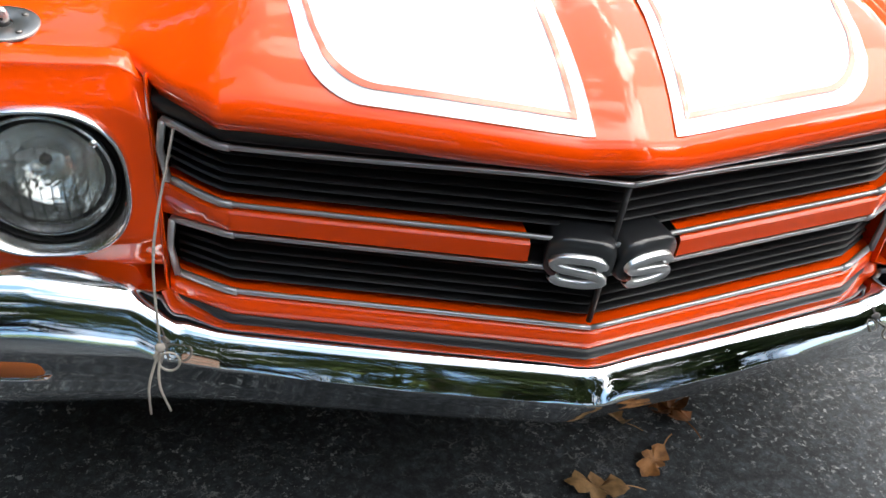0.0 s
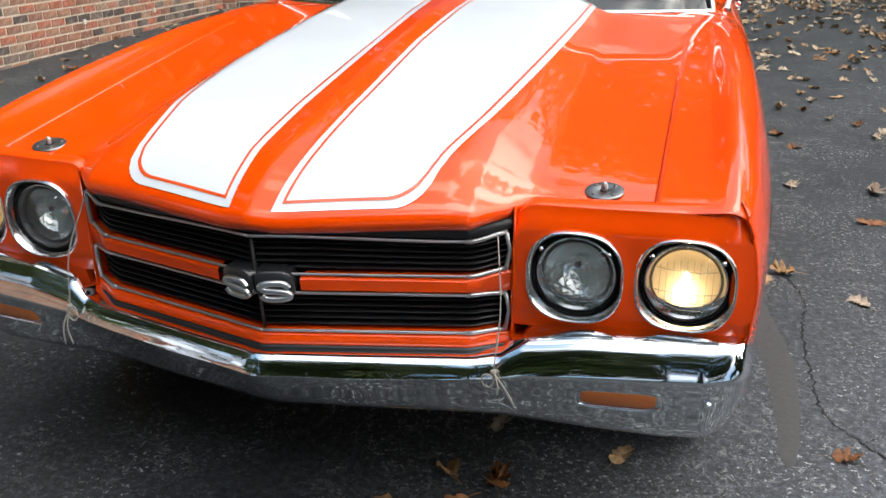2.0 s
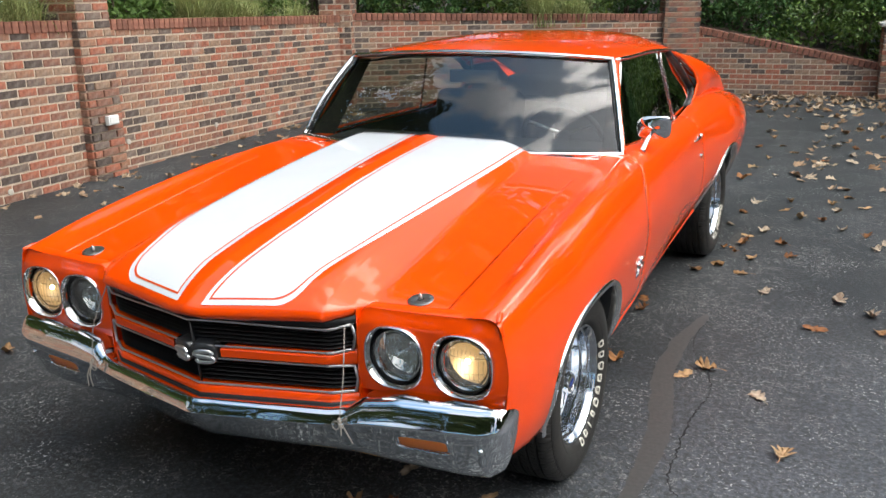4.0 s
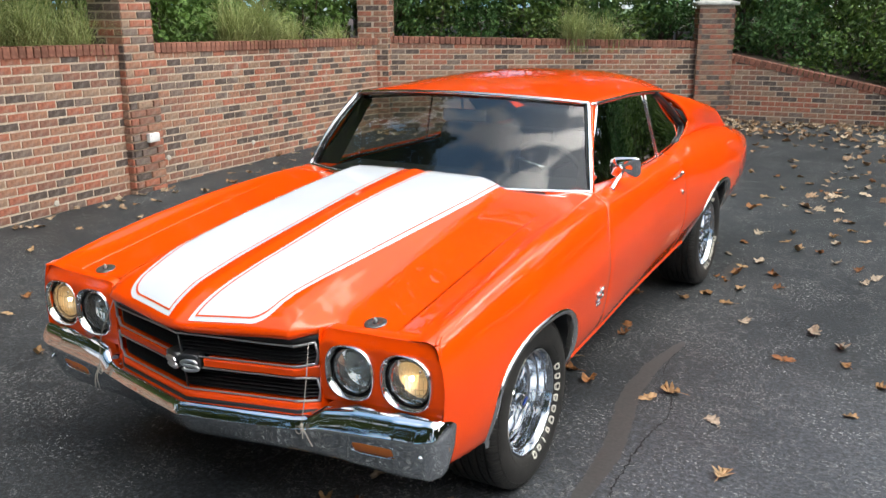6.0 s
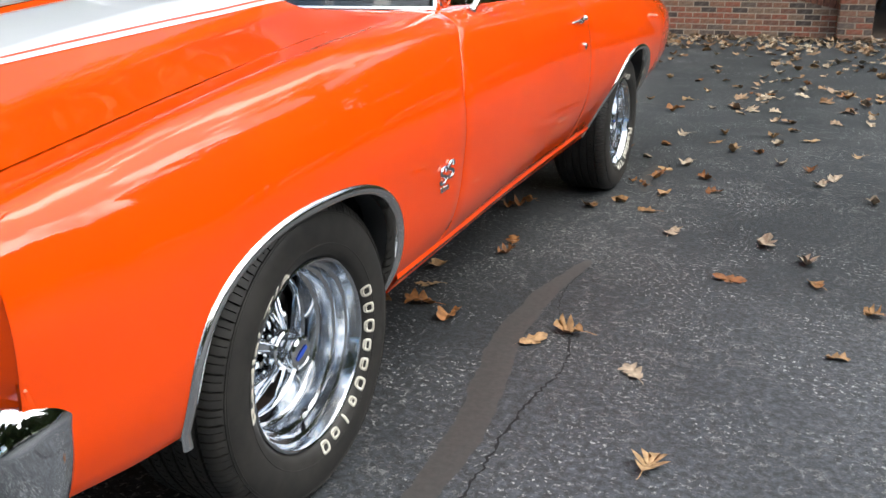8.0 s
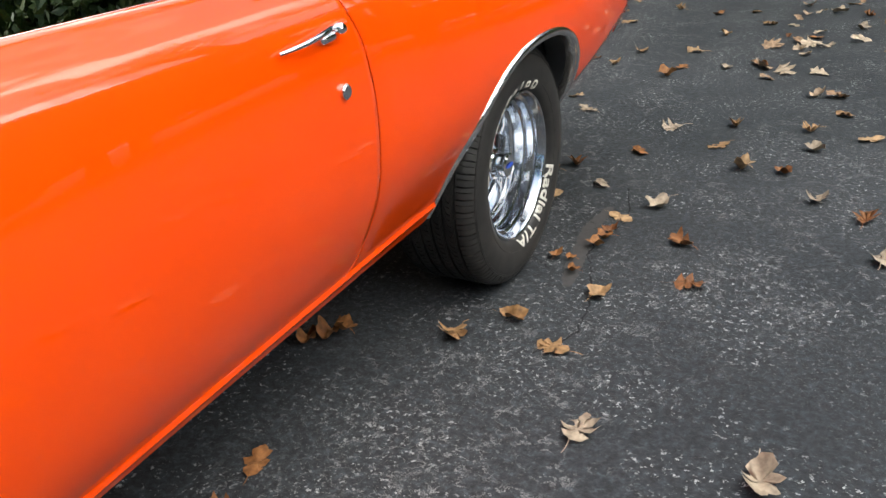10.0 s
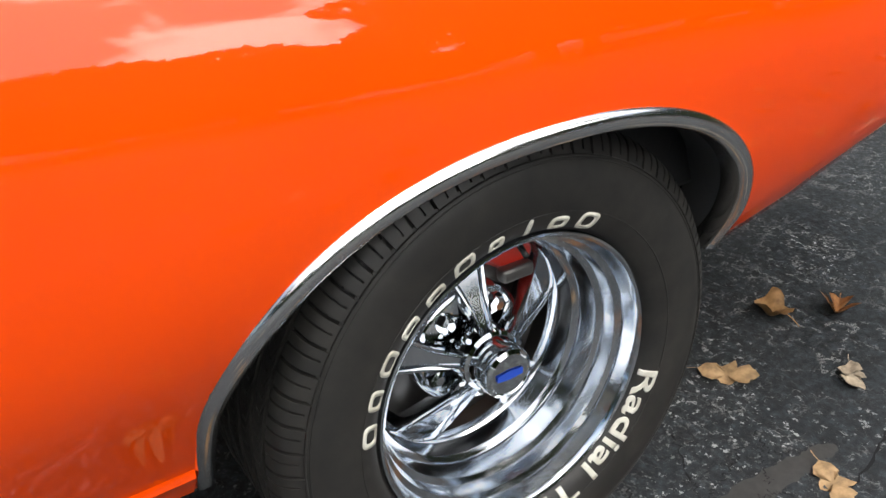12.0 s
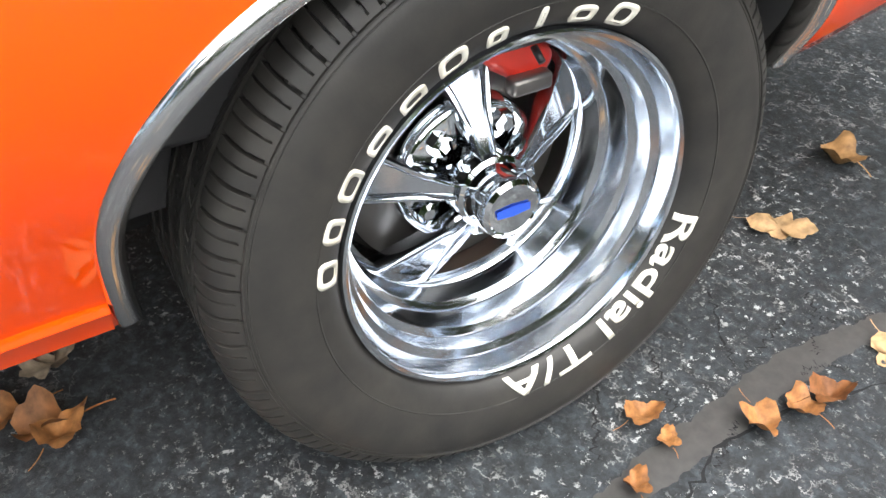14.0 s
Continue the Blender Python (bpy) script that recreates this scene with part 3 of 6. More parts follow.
def hood_z(x, y):
    a = abs(x)
    d = max(0.0, y - hood_lip(a))
    flank0, flank1 = .345 - .03 * smooth(-.7, .6, y), .515 - .03 * smooth(-.7, .6, y)
    t = 1 - smooth(flank0, flank1, a)
    rise = float(np.interp(y, [-.9, -.83, -.69, -.48, -.03, .34, .72], [.035, .035, .055, .062, .062, .058, .045]))
    base = .787 + .127 * (y + .66) if y < -.66 else seam_z(y)
    z = base + .006 * (1 - smooth(.45, .70, a)) + rise * t + .010 * max(0.0, 1 - (a / .42) ** 2) * t + .008 * max(0.0, 1 - a / .05)
    return z - .050 * t * math.exp(-d / .06) - .012 * (1 - t) * math.exp(-d / .03)


def build_hood():
    xs = np.concatenate([np.linspace(-.700, -.50, 9), np.linspace(-.485, -.29, 34), np.linspace(-.28, -.06, 10), np.linspace(-.05, .05, 9),
                         np.linspace(.06, .28, 10), np.linspace(.29, .485, 34), np.linspace(.50, .700, 9)])
    us = np.concatenate([np.linspace(0, .12, 10), np.linspace(.14, 1, 60)])
    rows = []
    for u in us:
        r = []
        for x0 in xs:
            y0 = hood_lip(abs(x0))
            y1 = .70 - .06 * (1 - (abs(x0) / .70) ** 2)
            y = y0 + u * (y1 - y0)
            edge = float(np.interp(max(y, -.66), _YS, _C[:, 0])) - .0028
            x = x0 + math.copysign((edge - .70) * smooth(.50, .70, abs(x0)), x0)
            r.append((x, y, hood_z(x, y)))
        rows.append(r)
    lip = [(p[0] * .995, p[1] + .012, p[2] - .018) for p in rows[0]]
    lip2 = [(p[0] * .99, p[1] + .05, p[2] - .022) for p in rows[0]]
    last = rows[-1]
    back = [(p[0], p[1] + .012, min(p[2], seam_z(.70) - .012) - .002) for p in last]
    h = sheet("hood", [lip2, lip] + rows + [back], ORANGE, car, flip=False)
    return h


hood = build_hood()


def seam_gutters():
    """Painted channels under the gaps beside the hood."""
    for s in (1, -1):
        rows = []
        for y in np.linspace(-.63, .69, 40):
            e = float(np.interp(y, _YS, _C[:, 0]))
            rows.append([(s * (e - .03), y, seam_z(y) - .013), (s * e, y, seam_z(y) - .009), (s * (e + .03), y, seam_z(y) - .013)])
        sheet("seam_gutter", rows, ORANGE, car, flip=s < 0, label="orange channel under the hood seam")


seam_gutters()


def stripe_edges(y):
    inner = float(np.interp(y, [-.84, -.69, -.4, 0, .4, .7], [.042, .050, .050, .045, .052, .060]))
    outer = float(pchip([-.84, -.65, -.45, 0, .4, .7], [.300, .325, .362, .398, .414, .420], y))
    return inner, outer


def stripe_front(x, inset):
    """The stripe's front edge, with a rounded outer corner."""
    y = hood_lip(x) + .021 + inset
    r, xo = .056, stripe_edges(-.72)[1] - inset
    if x > xo - r:
        y += r - math.sqrt(max(0.0, r * r - (x - (xo - r)) ** 2))
    return y


def build_stripes():
    for sgn in (-1, 1):
        def rows_of(inset, lift, n=14):
            rows = []
            for u in np.concatenate([np.linspace(0, .1, 12), np.linspace(.12, 1, 46)]):
                r = []
                for w in np.linspace(0, 1, n):
                    y = -.8
                    for _ in range(4):
                        i, o = stripe_edges(y)
                        x = i + inset + w * (o - i - 2 * inset)
                        y0 = stripe_front(x, inset)
                        y1 = .700 - .06 * (1 - (x / .70) ** 2) + .004
                        y = y0 + u * (y1 - y0)
                    r.append((sgn * x, y, hood_z(x, min(y, y1 - .004)) + lift))
                rows.append(r)
            r = rows[-1]
            rows.append([(p[0], p[1] + .014, min(p[2], seam_z(.70) - .010)) for p in r])
            return rows
        outer = rows_of(0, .0022, 40)
        sheet("hood_stripe", outer, WHITE, hood, flip=sgn < 0, label="wide white painted hood stripe")
        # thin line inside the border
        a, b = rows_of(.0135, .0034, 40), rows_of(.0190, .0034, 40)
        path_a = [r[0] for r in a[:-1][::-1]] + a[0] + [r[-1] for r in a[:-1]]
        path_b = [r[0] for r in b[:-1][::-1]] + b[0] + [r[-1] for r in b[:-1]]
        sheet("pinstripe", [path_a, path_b], PIN, hood, flip=sgn < 0, label="thin orange pinstripe in the white stripe")


build_stripes()


def hood_pins():
    for sx in (1, -1):
        x, y = sx * .613, -.603
        z = hood_z(x, y)
        n = pose(x, y, z + .001, 9, sx * -2, 0)
        pr = [(.0022, .009), (.0026, .0095), (.0026, .0345), (.0020, .0360), (-.001, .0365)]
        rows = lathe_rows([(h, r) for h, r in pr], 28)[:-1]
        v, m = [], len(pr)
        f = []
        for i, r in enumerate(rows):
            v += [n @ Vector((p[1], p[2], p[0])) for p in r]
            for j in range(m - 1):
                a, b = i * m + j, i * m + j + 1
                c, d = ((i + 1) % 28) * m + j + 1, ((i + 1) % 28) * m + j
                f.append((a, d, c, b))
        pl = mesh_part("hood_pin", v, f, PIN_STEEL, hood, True, "round steel hood pin plate with an upright pin")
        bm = tube_bm([n @ Vector((0, 0, -.004)), n @ Vector((0, 0, .011)), n @ Vector((0, 0, .016)), n @ Vector((0, 0, .020))], [.0062, .0062, .0050, .0022], 12)
        pin = part("pin", bm, DULL, pl)
        part("pin_hole", tube_bm([n @ Vector((0, 0, -.004)), n @ Vector((0, 0, .0014))], .0093, 16), DARK, pl)
        part("cross_hole", tube_bm([n @ Vector((0, -.0066, .0095)), n @ Vector((0, -.004, .0095))], .0017, 8), DARK, pl)
        for k in range(4):
            ang = math.pi / 4 + k * math.pi / 2
            c = n @ Vector((.0255 * math.cos(ang), .0255 * math.sin(ang), .0015))
            part("screw", tube_bm([c, c + Vector((0, 0, .0025))], .0036, 10), STEEL, pl)


hood_pins()


def true_centre(obs):
    """The nose's centre line lies a few millimetres to the left of the wheels' middle."""
    for ob in obs:
        for v in ob.data.vertices:
            t = 1 - abs(v.co.x) / .42
            if t > 0:
                v.co.x += .008 * t * smooth(.45, -.45, v.co.y)


true_centre([hood] + [c for c in hood.children if "stripe" in c.name])


# ---- cowl, glass, roof ----
def ws_bottom(x):
    a = abs(x) / .765
    return (x, .66 + .19 * a ** 2.2, .962 - .006 * a)


def ws_top(x):
    a = abs(x) / .635
    return (x, 1.045 + .075 * a ** 2.2, 1.333 - .028 * a ** 2)


def build_cowl():
    rows = []
    for x in np.linspace(-.70, .70, 29):
        y1 = .70 - .06 * (1 - (abs(x) / .70) ** 2)
        b = ws_bottom(x * .765 / .70)
        rows.append([(x, y1 - .02, seam_z(.70) - .030), (x, y1 + .012, seam_z(.70) - .026), (b[0], b[1] - .005, b[2] - .010), (b[0], b[1] + .01, b[2] - .02)])
    sheet("cowl", rows, BLACK, car, flip=False, label="black cowl panel below the windshield")


build_cowl()


def build_windshield():
    rows = []
    for v in np.linspace(0, 1, 14):
        r = []
        for u in np.linspace(-1, 1, 31):
            b, t = np.array(ws_bottom(u * .765)), np.array(ws_top(u * .635))
            p = b + v * (t - b)
            bow = .022 * math.sin(math.pi * v)
            p = p + np.array([0.25 * u * bow, -bow * .8, bow * .5])
            r.append(tuple(p))
        rows.append(r)
    g = sheet("windshield", rows, GLASS, car, flip=False, label="dark tinted windshield with reflections")
    g.visible_shadow = False
    edge = [rows[0][k] for k in range(31)] + [r[-1] for r in rows[1:]] + rows[-1][::-1][1:] + [r[0] for r in rows[::-1]][1:-1]
    edge = [Vector(p) + Vector((0, -.006, .004)) for p in edge]
    tr = part("windshield_trim", tube_bm(edge, .0105, 8, True), TRIM, car, "bright chrome windshield surround")
    gs = [Vector(p) * 1 + Vector((0, .004, -.002)) for p in edge]
    part("windshield_gasket", tube_bm([(p.x * .975, p.y + .006, p.z) for p in gs], .011, 8, True), BLACK, car)
    return rows


WS = build_windshield()

ROOF = [  # y, edge x, edge z, centre z
    (1.045, .635, 1.305, 1.336), (1.20, .648, 1.312, 1.354), (1.55, .655, 1.312, 1.375), (1.95, .652, 1.298, 1.384),
    (2.25, .640, 1.270, 1.376), (2.50, .622, 1.228, 1.350), (2.66, .600, 1.190, 1.318),
]
_R = np.array(ROOF)


def roof_edge(y):
    return float(pchip(_R[:, 0], _R[:, 1], y)), float(pchip(_R[:, 0], _R[:, 2], y)), float(pchip(_R[:, 0], _R[:, 3], y))


def build_roof():
    rows = []
    for k, v in enumerate(np.linspace(0, 1, 26)):
        r = []
        for u in np.linspace(-1, 1, 33):
            y0 = ws_top(u * .635)[1] + .004
            y1 = 2.66 - .05 * (1 - abs(u) ** 2)
            y = y0 + v * (y1 - y0)
            xe, ze, zc = roof_edge(y)
            a = abs(u)
            z = ze + (zc - ze) * (1 - a ** 3.2)
            r.append((u * xe, y, z))
        rows.append(r)
    r0 = [(p[0], p[1] - .004, p[2] - .014) for p in rows[0]]
    roof = sheet("roof", [r0] + rows, ORANGE, car, flip=False, label="smooth orange roof panel")
    thick(roof, .02)
    for s in (1, -1):
        pts = []
        for y in np.linspace(1.12, 2.50, 30):
            xe, ze, _ = roof_edge(y)
            pts.append((s * (xe + .006), y, ze - .004))
        part("drip_rail", tube_bm(pts, .006, 8), TRIM, car, "chrome drip rail")


build_roof()


def belt(y):
    """Upper outer edge of the body side at y."""
    p = section(y)
    return float(p[0, 0]), float(p[0, 1])


def window_point(y, t):
    """A point of the side glass plane: y, and t from the belt to the roof edge."""
    xb, zb = belt(max(y, .78))
    xe, ze, _ = roof_edge(min(max(y, 1.05), 2.6))
    x0, z0 = xb - .01, zb - .01
    return (x0 + (xe - .012 - x0) * t, y, z0 + (ze - .012 - z0) * t)


def build_side_windows():
    post = lambda t: 1.945 - .045 * t
    front = lambda t: .93 + .27 * t
    rear = lambda t: float(np.interp(t, [0, .10, .30, .55, .8, 1], [2.28, 2.47, 2.56, 2.47, 2.32, 2.12]))
    for s in (1, -1):
        for name, a, b, mat in (("door_glass", lambda t: front(t) + .015, lambda t: post(t) - .012, GLASS), ("quarter_glass", lambda t: post(t) + .012, rear, GLASS)):
            rows = []
            for t in np.linspace(0, 1, 16):
                rows.append([(s * window_point(y, t)[0], y, window_point(y, t)[2]) for y in np.linspace(a(t), b(t), 12)])
            g = sheet(name, rows, mat, car, flip=s > 0, label="dark side window glass")
            g.visible_shadow = False
        P = lambda y, t, o=0.0: Vector((s * (window_point(y, t)[0] + o), y, window_point(y, t)[2]))
        part("window_post", tube_bm([P(post(t), t, .004) for t in np.linspace(0, .985, 12)], .0085, 8), TRIM, car, "chrome divider post")
        part("vent_frame", tube_bm([P(front(t), t, .006) for t in np.linspace(0, 1, 12)], .009, 8), TRIM, car, "chrome front window frame")
        part("belt_trim", tube_bm([P(y, 0, .010) for y in np.linspace(.95, 2.10, 30)], .0075, 8), TRIM, car, "chrome window sill strip")
        part("window_gasket", tube_bm([P(rear(t), t, .004) for t in np.linspace(0, 1, 24)], .016, 8), BLACK, car)
        part("quarter_trim", tube_bm([P(rear(t) + .045 + .01 * t, t, .016) for t in np.linspace(.28, .82, 14)], .008, 8), TRIM, car, "chrome strip behind the quarter window")
        # sail panel from the roof edge down to the quarter panel
        rows = []
        for v in np.linspace(0, 1, 18):
            r = []
            for u in np.linspace(0, 1, 26):
                yf = rear(v) + .010
                yr = 3.80 - 1.12 * v ** .78
                y = yf + (yr - yf) * u
                xb, zb = belt(min(y, 3.95))
                xe, ze, _ = roof_edge(min(y, 2.66))
                yt = min(2.66, rear(1) + (2.66 - rear(1)) * u)
                xe, ze, _ = roof_edge(yt)
                bow = (.022 + .030 * smooth(.1, .5, u)) * math.sin(math.pi * v)
                x = xb + .006 + (xe - xb - .002) * v + bow
                z = zb - .004 + (ze - zb + .002) * v
                r.append((s * x, y, z + .5 * bow * smooth(.1, .6, u)))
            rows.append(r)
        thick(sheet("sail_panel", rows, ORANGE, car, flip=s < 0, label="sloping orange roof pillar"), .012)
        # windshield pillar
        rows = []
        for v in np.linspace(0, 1, 16):
            k = int(round(v * 13))
            b = np.array(WS[0][-1]) + v * (np.array(WS[-1][-1]) - np.array(WS[0][-1]))
            w = np.array(window_point(front(v), v))
            rows.append([(s * (b[0] - .004), b[1] - .004, b[2] + .002), (s * (b[0] + .012), b[1] + .004, b[2] + .003),
                         (s * (.5 * b[0] + .5 * w[0] + .016), .5 * (b[1] + w[1]), .5 * (b[2] + w[2]) + .004), (s * (w[0] + .008), w[1], w[2])])
        thick(sheet("windshield_pillar", rows, ORANGE, car, flip=s < 0), .012)
        inside = [[(p[0] - s * (.026 + .02 * (k > 1)), p[1] + .022 * (k == 0), p[2] - .012) for k, p in enumerate(r)] for r in rows]
        thick(sheet("pillar_trim", inside, BLACK, car, flip=s < 0, label="black inner pillar trim"), .006)
        # top of the door and cowl side
        rows = []
        for y in np.linspace(.70, .95, 10):
            xb, zb = belt(y)
            rows.append([(s * (xb + .002), y, zb), (s * (xb - .03), y, zb - .004), (s * (xb - .10), y, zb - .012)])
        sheet("cowl_side", rows, ORANGE, car, flip=s < 0)


build_side_windows()


def build_rear():
    rows = []
    for v in np.linspace(0, 1, 12):
        r = []
        for u in np.linspace(-1, 1, 25):
            t = np.array((u * .578, 2.66 - .05 * (1 - u * u), 1.192 + .124 * (1 - abs(u) ** 3.2)))
            b = np.array((u * .628, 3.54 - .02 * (1 - u * u), .920 + .03 * (1 - u * u)))
            r.append(tuple(t + v * (b - t)))
        rows.append(r)
    g = sheet("rear_window", rows, GLASS, car, flip=False, label="dark rear window")
    g.visible_shadow = False
    edge = rows[0] + [r[-1] for r in rows[1:]] + rows[-1][::-1][1:] + [r[0] for r in rows[::-1]][1:-1]
    part("rear_window_trim", tube_bm(edge, .007, 8, True), TRIM, car)
    rows = []
    for y in np.linspace(3.56, 4.0, 12):
        xb, zb = belt(y)
        rows.append([(u * (xb - .004), y - (.02 * (1 - u * u) if y < 3.58 else 0), zb + .016 * (1 - u * u)) for u in np.linspace(-1, 1, 25)])
    sheet("trunk_lid", rows, ORANGE, car, flip=False, label="orange trunk lid")
    sec = section(4.0, 24)
    rows = []
    for u in np.linspace(-1, 1, 25):
        rows.append([(u * x, 4.0 + .03 * (1 - u * u) * smooth(.60, .72, z), z) for x, z in sec])
    sheet("tail_panel", rows, ORANGE, car, flip=True, label="orange rear panel")
    for s in (1, -1):
        b = box_bm(.20, .03, .10, .012)
        bmesh.ops.translate(b, verts=b.verts, vec=(s * .55, 4.115, .565))
        part("tail_light", b, material("tail_red", (0.35, 0.01, 0.01), 0.2, coat=1.0), car, "red rectangular tail light")
    st = []
    for x, y0 in ((-.775, 3.86), (-.775, 3.95), (-.73, 4.04), (-.4, 4.085), (0, 4.095), (.4, 4.085), (.73, 4.04), (.775, 3.95), (.775, 3.86)):
        st.append([(x * .97, y0 - .04, .645), (x, y0, .635), (x * 1.01, y0 + .015, .60), (x, y0 + .010, .54), (x * .98, y0 - .03, .49)])
    thick(sheet("rear_bumper", st, CHROME, car, flip=True, label="chrome rear bumper"), .006)


build_rear()


# ---- nose ----
def flank_x(y, z):
    """How far out the body side stands at y and z."""
    p = full_section(y)
    top = int(np.argmax(p[:, 1]))
    return float(np.interp(-z, -p[top:, 1], p[top:, 0]))


def build_headlight_panels():
    for s in (1, -1):
        rows = []
        xs = np.concatenate([np.linspace(.462, .84, 92), [.852, .864, .874, .882, .888, .893, .896]])
        for z in np.linspace(.545, .795, 62):
            r = []
            for x in xs:
                y = -.700 + .035 * ((x - .46) / .40) ** 2 * .6
                y += .018 * smooth(.74, .80, z) + .012 * smooth(.60, .545, z)
                wrap = smooth(.835, .897, x)
                y += .006 * wrap
                xx = x + (flank_x(-.668, min(z, .788)) - .0012 - .896) * wrap * wrap
                ztop = .795 - .042 * (1 - math.sqrt(max(0, 1 - max(0, (.505 - x) / .043) ** 2)))
                zz = .545 + (z - .545) * (ztop - .545) / .25 - .006 * (1 - (x - .46) / .40) * smooth(.74, .795, z)
                r.append((s * xx, y, zz))
            zz = min(r[-1][2], .788)
            r += [(s * (flank_x(-.66, zz) - tuck), y2, r[-1][2]) for y2, tuck in ((-.667, .004), (-.64, .012), (-.60, .016))]
            rows.append(r)
        top = [(s * min(abs(p[0]), .858), p[1] + .030, p[2] + .004 + .004 * smooth(.5, .86, abs(p[0]))) for p in rows[-1]]
        rows.append(top)
        low = [(p[0], p[1] + .035, p[2] - .012) for p in rows[0]]
        rows.insert(0, low)
        inner = lambda c: any((abs(abs(c[0]) - lx + .001) ** 2.6 + abs(c[2] - .661) ** 2.6) < .0835 ** 2.6 for lx in (.580, .775))
        p = sheet("headlight_panel", rows, ORANGE, car, flip=s < 0, drop=inner, label="orange headlight surround panel")
        thick(p, .006)
        # inner return beside the grille
        ret = [[(s * .463, -.70 + .16 * v, z) for v in np.linspace(0, 1, 4)] for z in np.linspace(.50, .782, 6)]
        thick(sheet("panel_return", ret, ORANGE, car, flip=s > 0), .004)


build_headlight_panels()


def super_ring(cx, y, cz, a, b, n, e=2.0, tilt=0.0):
    out = []
    for k in range(n):
        t = 2 * math.pi * k / n
        c, s = math.cos(t), math.sin(t)
        out.append((cx + a * np.sign(c) * abs(c) ** (2 / e), y, cz + b * np.sign(s) * abs(s) ** (2 / e)))
    return out


def build_headlights():
    n = 64
    for s in (1, -1):
        for lx, y0, lit in ((.580, -.703, False), (.775, -.688, True)):
            hl = new("headlight")
            hl.parent = car
            tagged(hl, "lit round headlight with a warm bulb in a chrome bezel" if lit else "unlit round sealed-beam headlight in a chrome bezel")
            cz = .661
            # deep chrome bezel from its outer lip down to the lamp
            edge = s * (lx - .001)
            rings = [super_ring(edge, y0 + .026, cz, .0895, .0885, n, 2.6), super_ring(edge, y0 + .010, cz, .0900, .0890, n, 2.6), super_ring(edge, y0 - .005, cz, .0892, .0882, n, 2.6),
                     super_ring(edge, y0 - .008, cz, .0872, .0862, n, 2.6), super_ring(edge, y0 - .006, cz, .0852, .0842, n, 2.55),
                     super_ring(s * lx, y0 + .008, cz, .0825, .0820, n, 2.3), super_ring(s * lx, y0 + .018, cz, .0785, .0785, n, 2.05), super_ring(s * lx, y0 + .022, cz, .0765, .0765, n, 2.0)]
            sheet("bezel", rings, BEZEL, hl, flip=s > 0, wrap=True)
            y0 += .007
            rings = [super_ring(s * lx, y0 + .004, cz, .0785, .0785, n), super_ring(s * lx, y0 + .016, cz, .078, .078, n), super_ring(s * lx, y0 + .018, cz, .060, .060, n)]
            sheet("bucket", rings, DARK, hl, flip=s > 0, wrap=True)
            rings = [super_ring(s * lx, y0 + .012, cz, .0735, .0735, n), super_ring(s * lx, y0 + .006, cz, .0735, .0735, n), super_ring(s * lx, y0 + .006, cz, .0695, .0695, n)]
            sheet("retaining_ring", rings, TRIM, hl, flip=s > 0, wrap=True)
            rings = [super_ring(s * lx, y0 + .006 - .022 * (1 - (q / .0705) ** 2), cz, max(q, .0005), max(q, .0005), n) for q in (.0705, .064, .054, .042, .03, .016, .0005)]
            lens = sheet("lens", rings, LENS, hl, flip=s > 0, wrap=True)
            lens.visible_shadow = False
            # fine moulded ribs on the lens
            for k in range(-5, 6):
                x = k * .0115
                h = math.sqrt(max(0, .066 ** 2 - x * x))
                pts = [(s * lx + x, y0 + .0052 - .022 * (1 - min(1, (x * x + z * z) / .0705 ** 2)), cz + z) for z in np.linspace(-h, h * .75, 9)]
                part("rib", tube_bm(pts, .0007, 4), LENS, hl)
            for z in (-.047, -.030, -.012, .030):
                h = math.sqrt(max(0, .066 ** 2 - z * z))
                pts = [(s * lx + x, y0 + .0052 - .022 * (1 - min(1, (x * x + z * z) / .0705 ** 2)), cz + z) for x in np.linspace(-h, h, 11)]
                part("rib", tube_bm(pts, .0009, 4), LENS, hl)
            rings = [super_ring(s * lx, y0 + .010 + .058 * (1 - (q / .070) ** 2), cz, max(q, .0005), max(q, .0005), n) for q in (.070, .060, .048, .036, .024, .012, .0005)]
            sheet("reflector", rings, REFLECTOR_GLOW_TINT if lit else REFLECTOR, hl, flip=s > 0, wrap=True)
            bm = bmesh.new()
            bmesh.ops.create_uvsphere(bm, u_segments=12, v_segments=8, radius=.0075 if lit else .007)
            bmesh.ops.translate(bm, verts=bm.verts, vec=(s * lx, y0 + .028, cz + (.004 if lit else .012)))
            part("bulb", bm, BULB if lit else STEEL, hl)
            for k in (1, -1):
                c = Vector((s * (lx + k * .0605), y0 - .021, cz + .0565))
                part("screw", tube_bm([c, c + Vector((0, -.004, 0))], .004, 8), CHROME, hl)


build_headlights()


def plan_y(x, o=0.0):
    """The grille's line in plan."""
    return float(np.interp(abs(x), [0, .392, .46], [-.853, -.742, -.692])) + o


def v_path(x0, x1, o=0.0, zf=None, n=26):
    xs = sorted(set(list(np.linspace(x0, x1, n)) + [q for q in (-.392, 0.0, .392) if x0 < q < x1]))
    return [(x, plan_y(x, o), zf(x) if zf else 0) for x in xs]


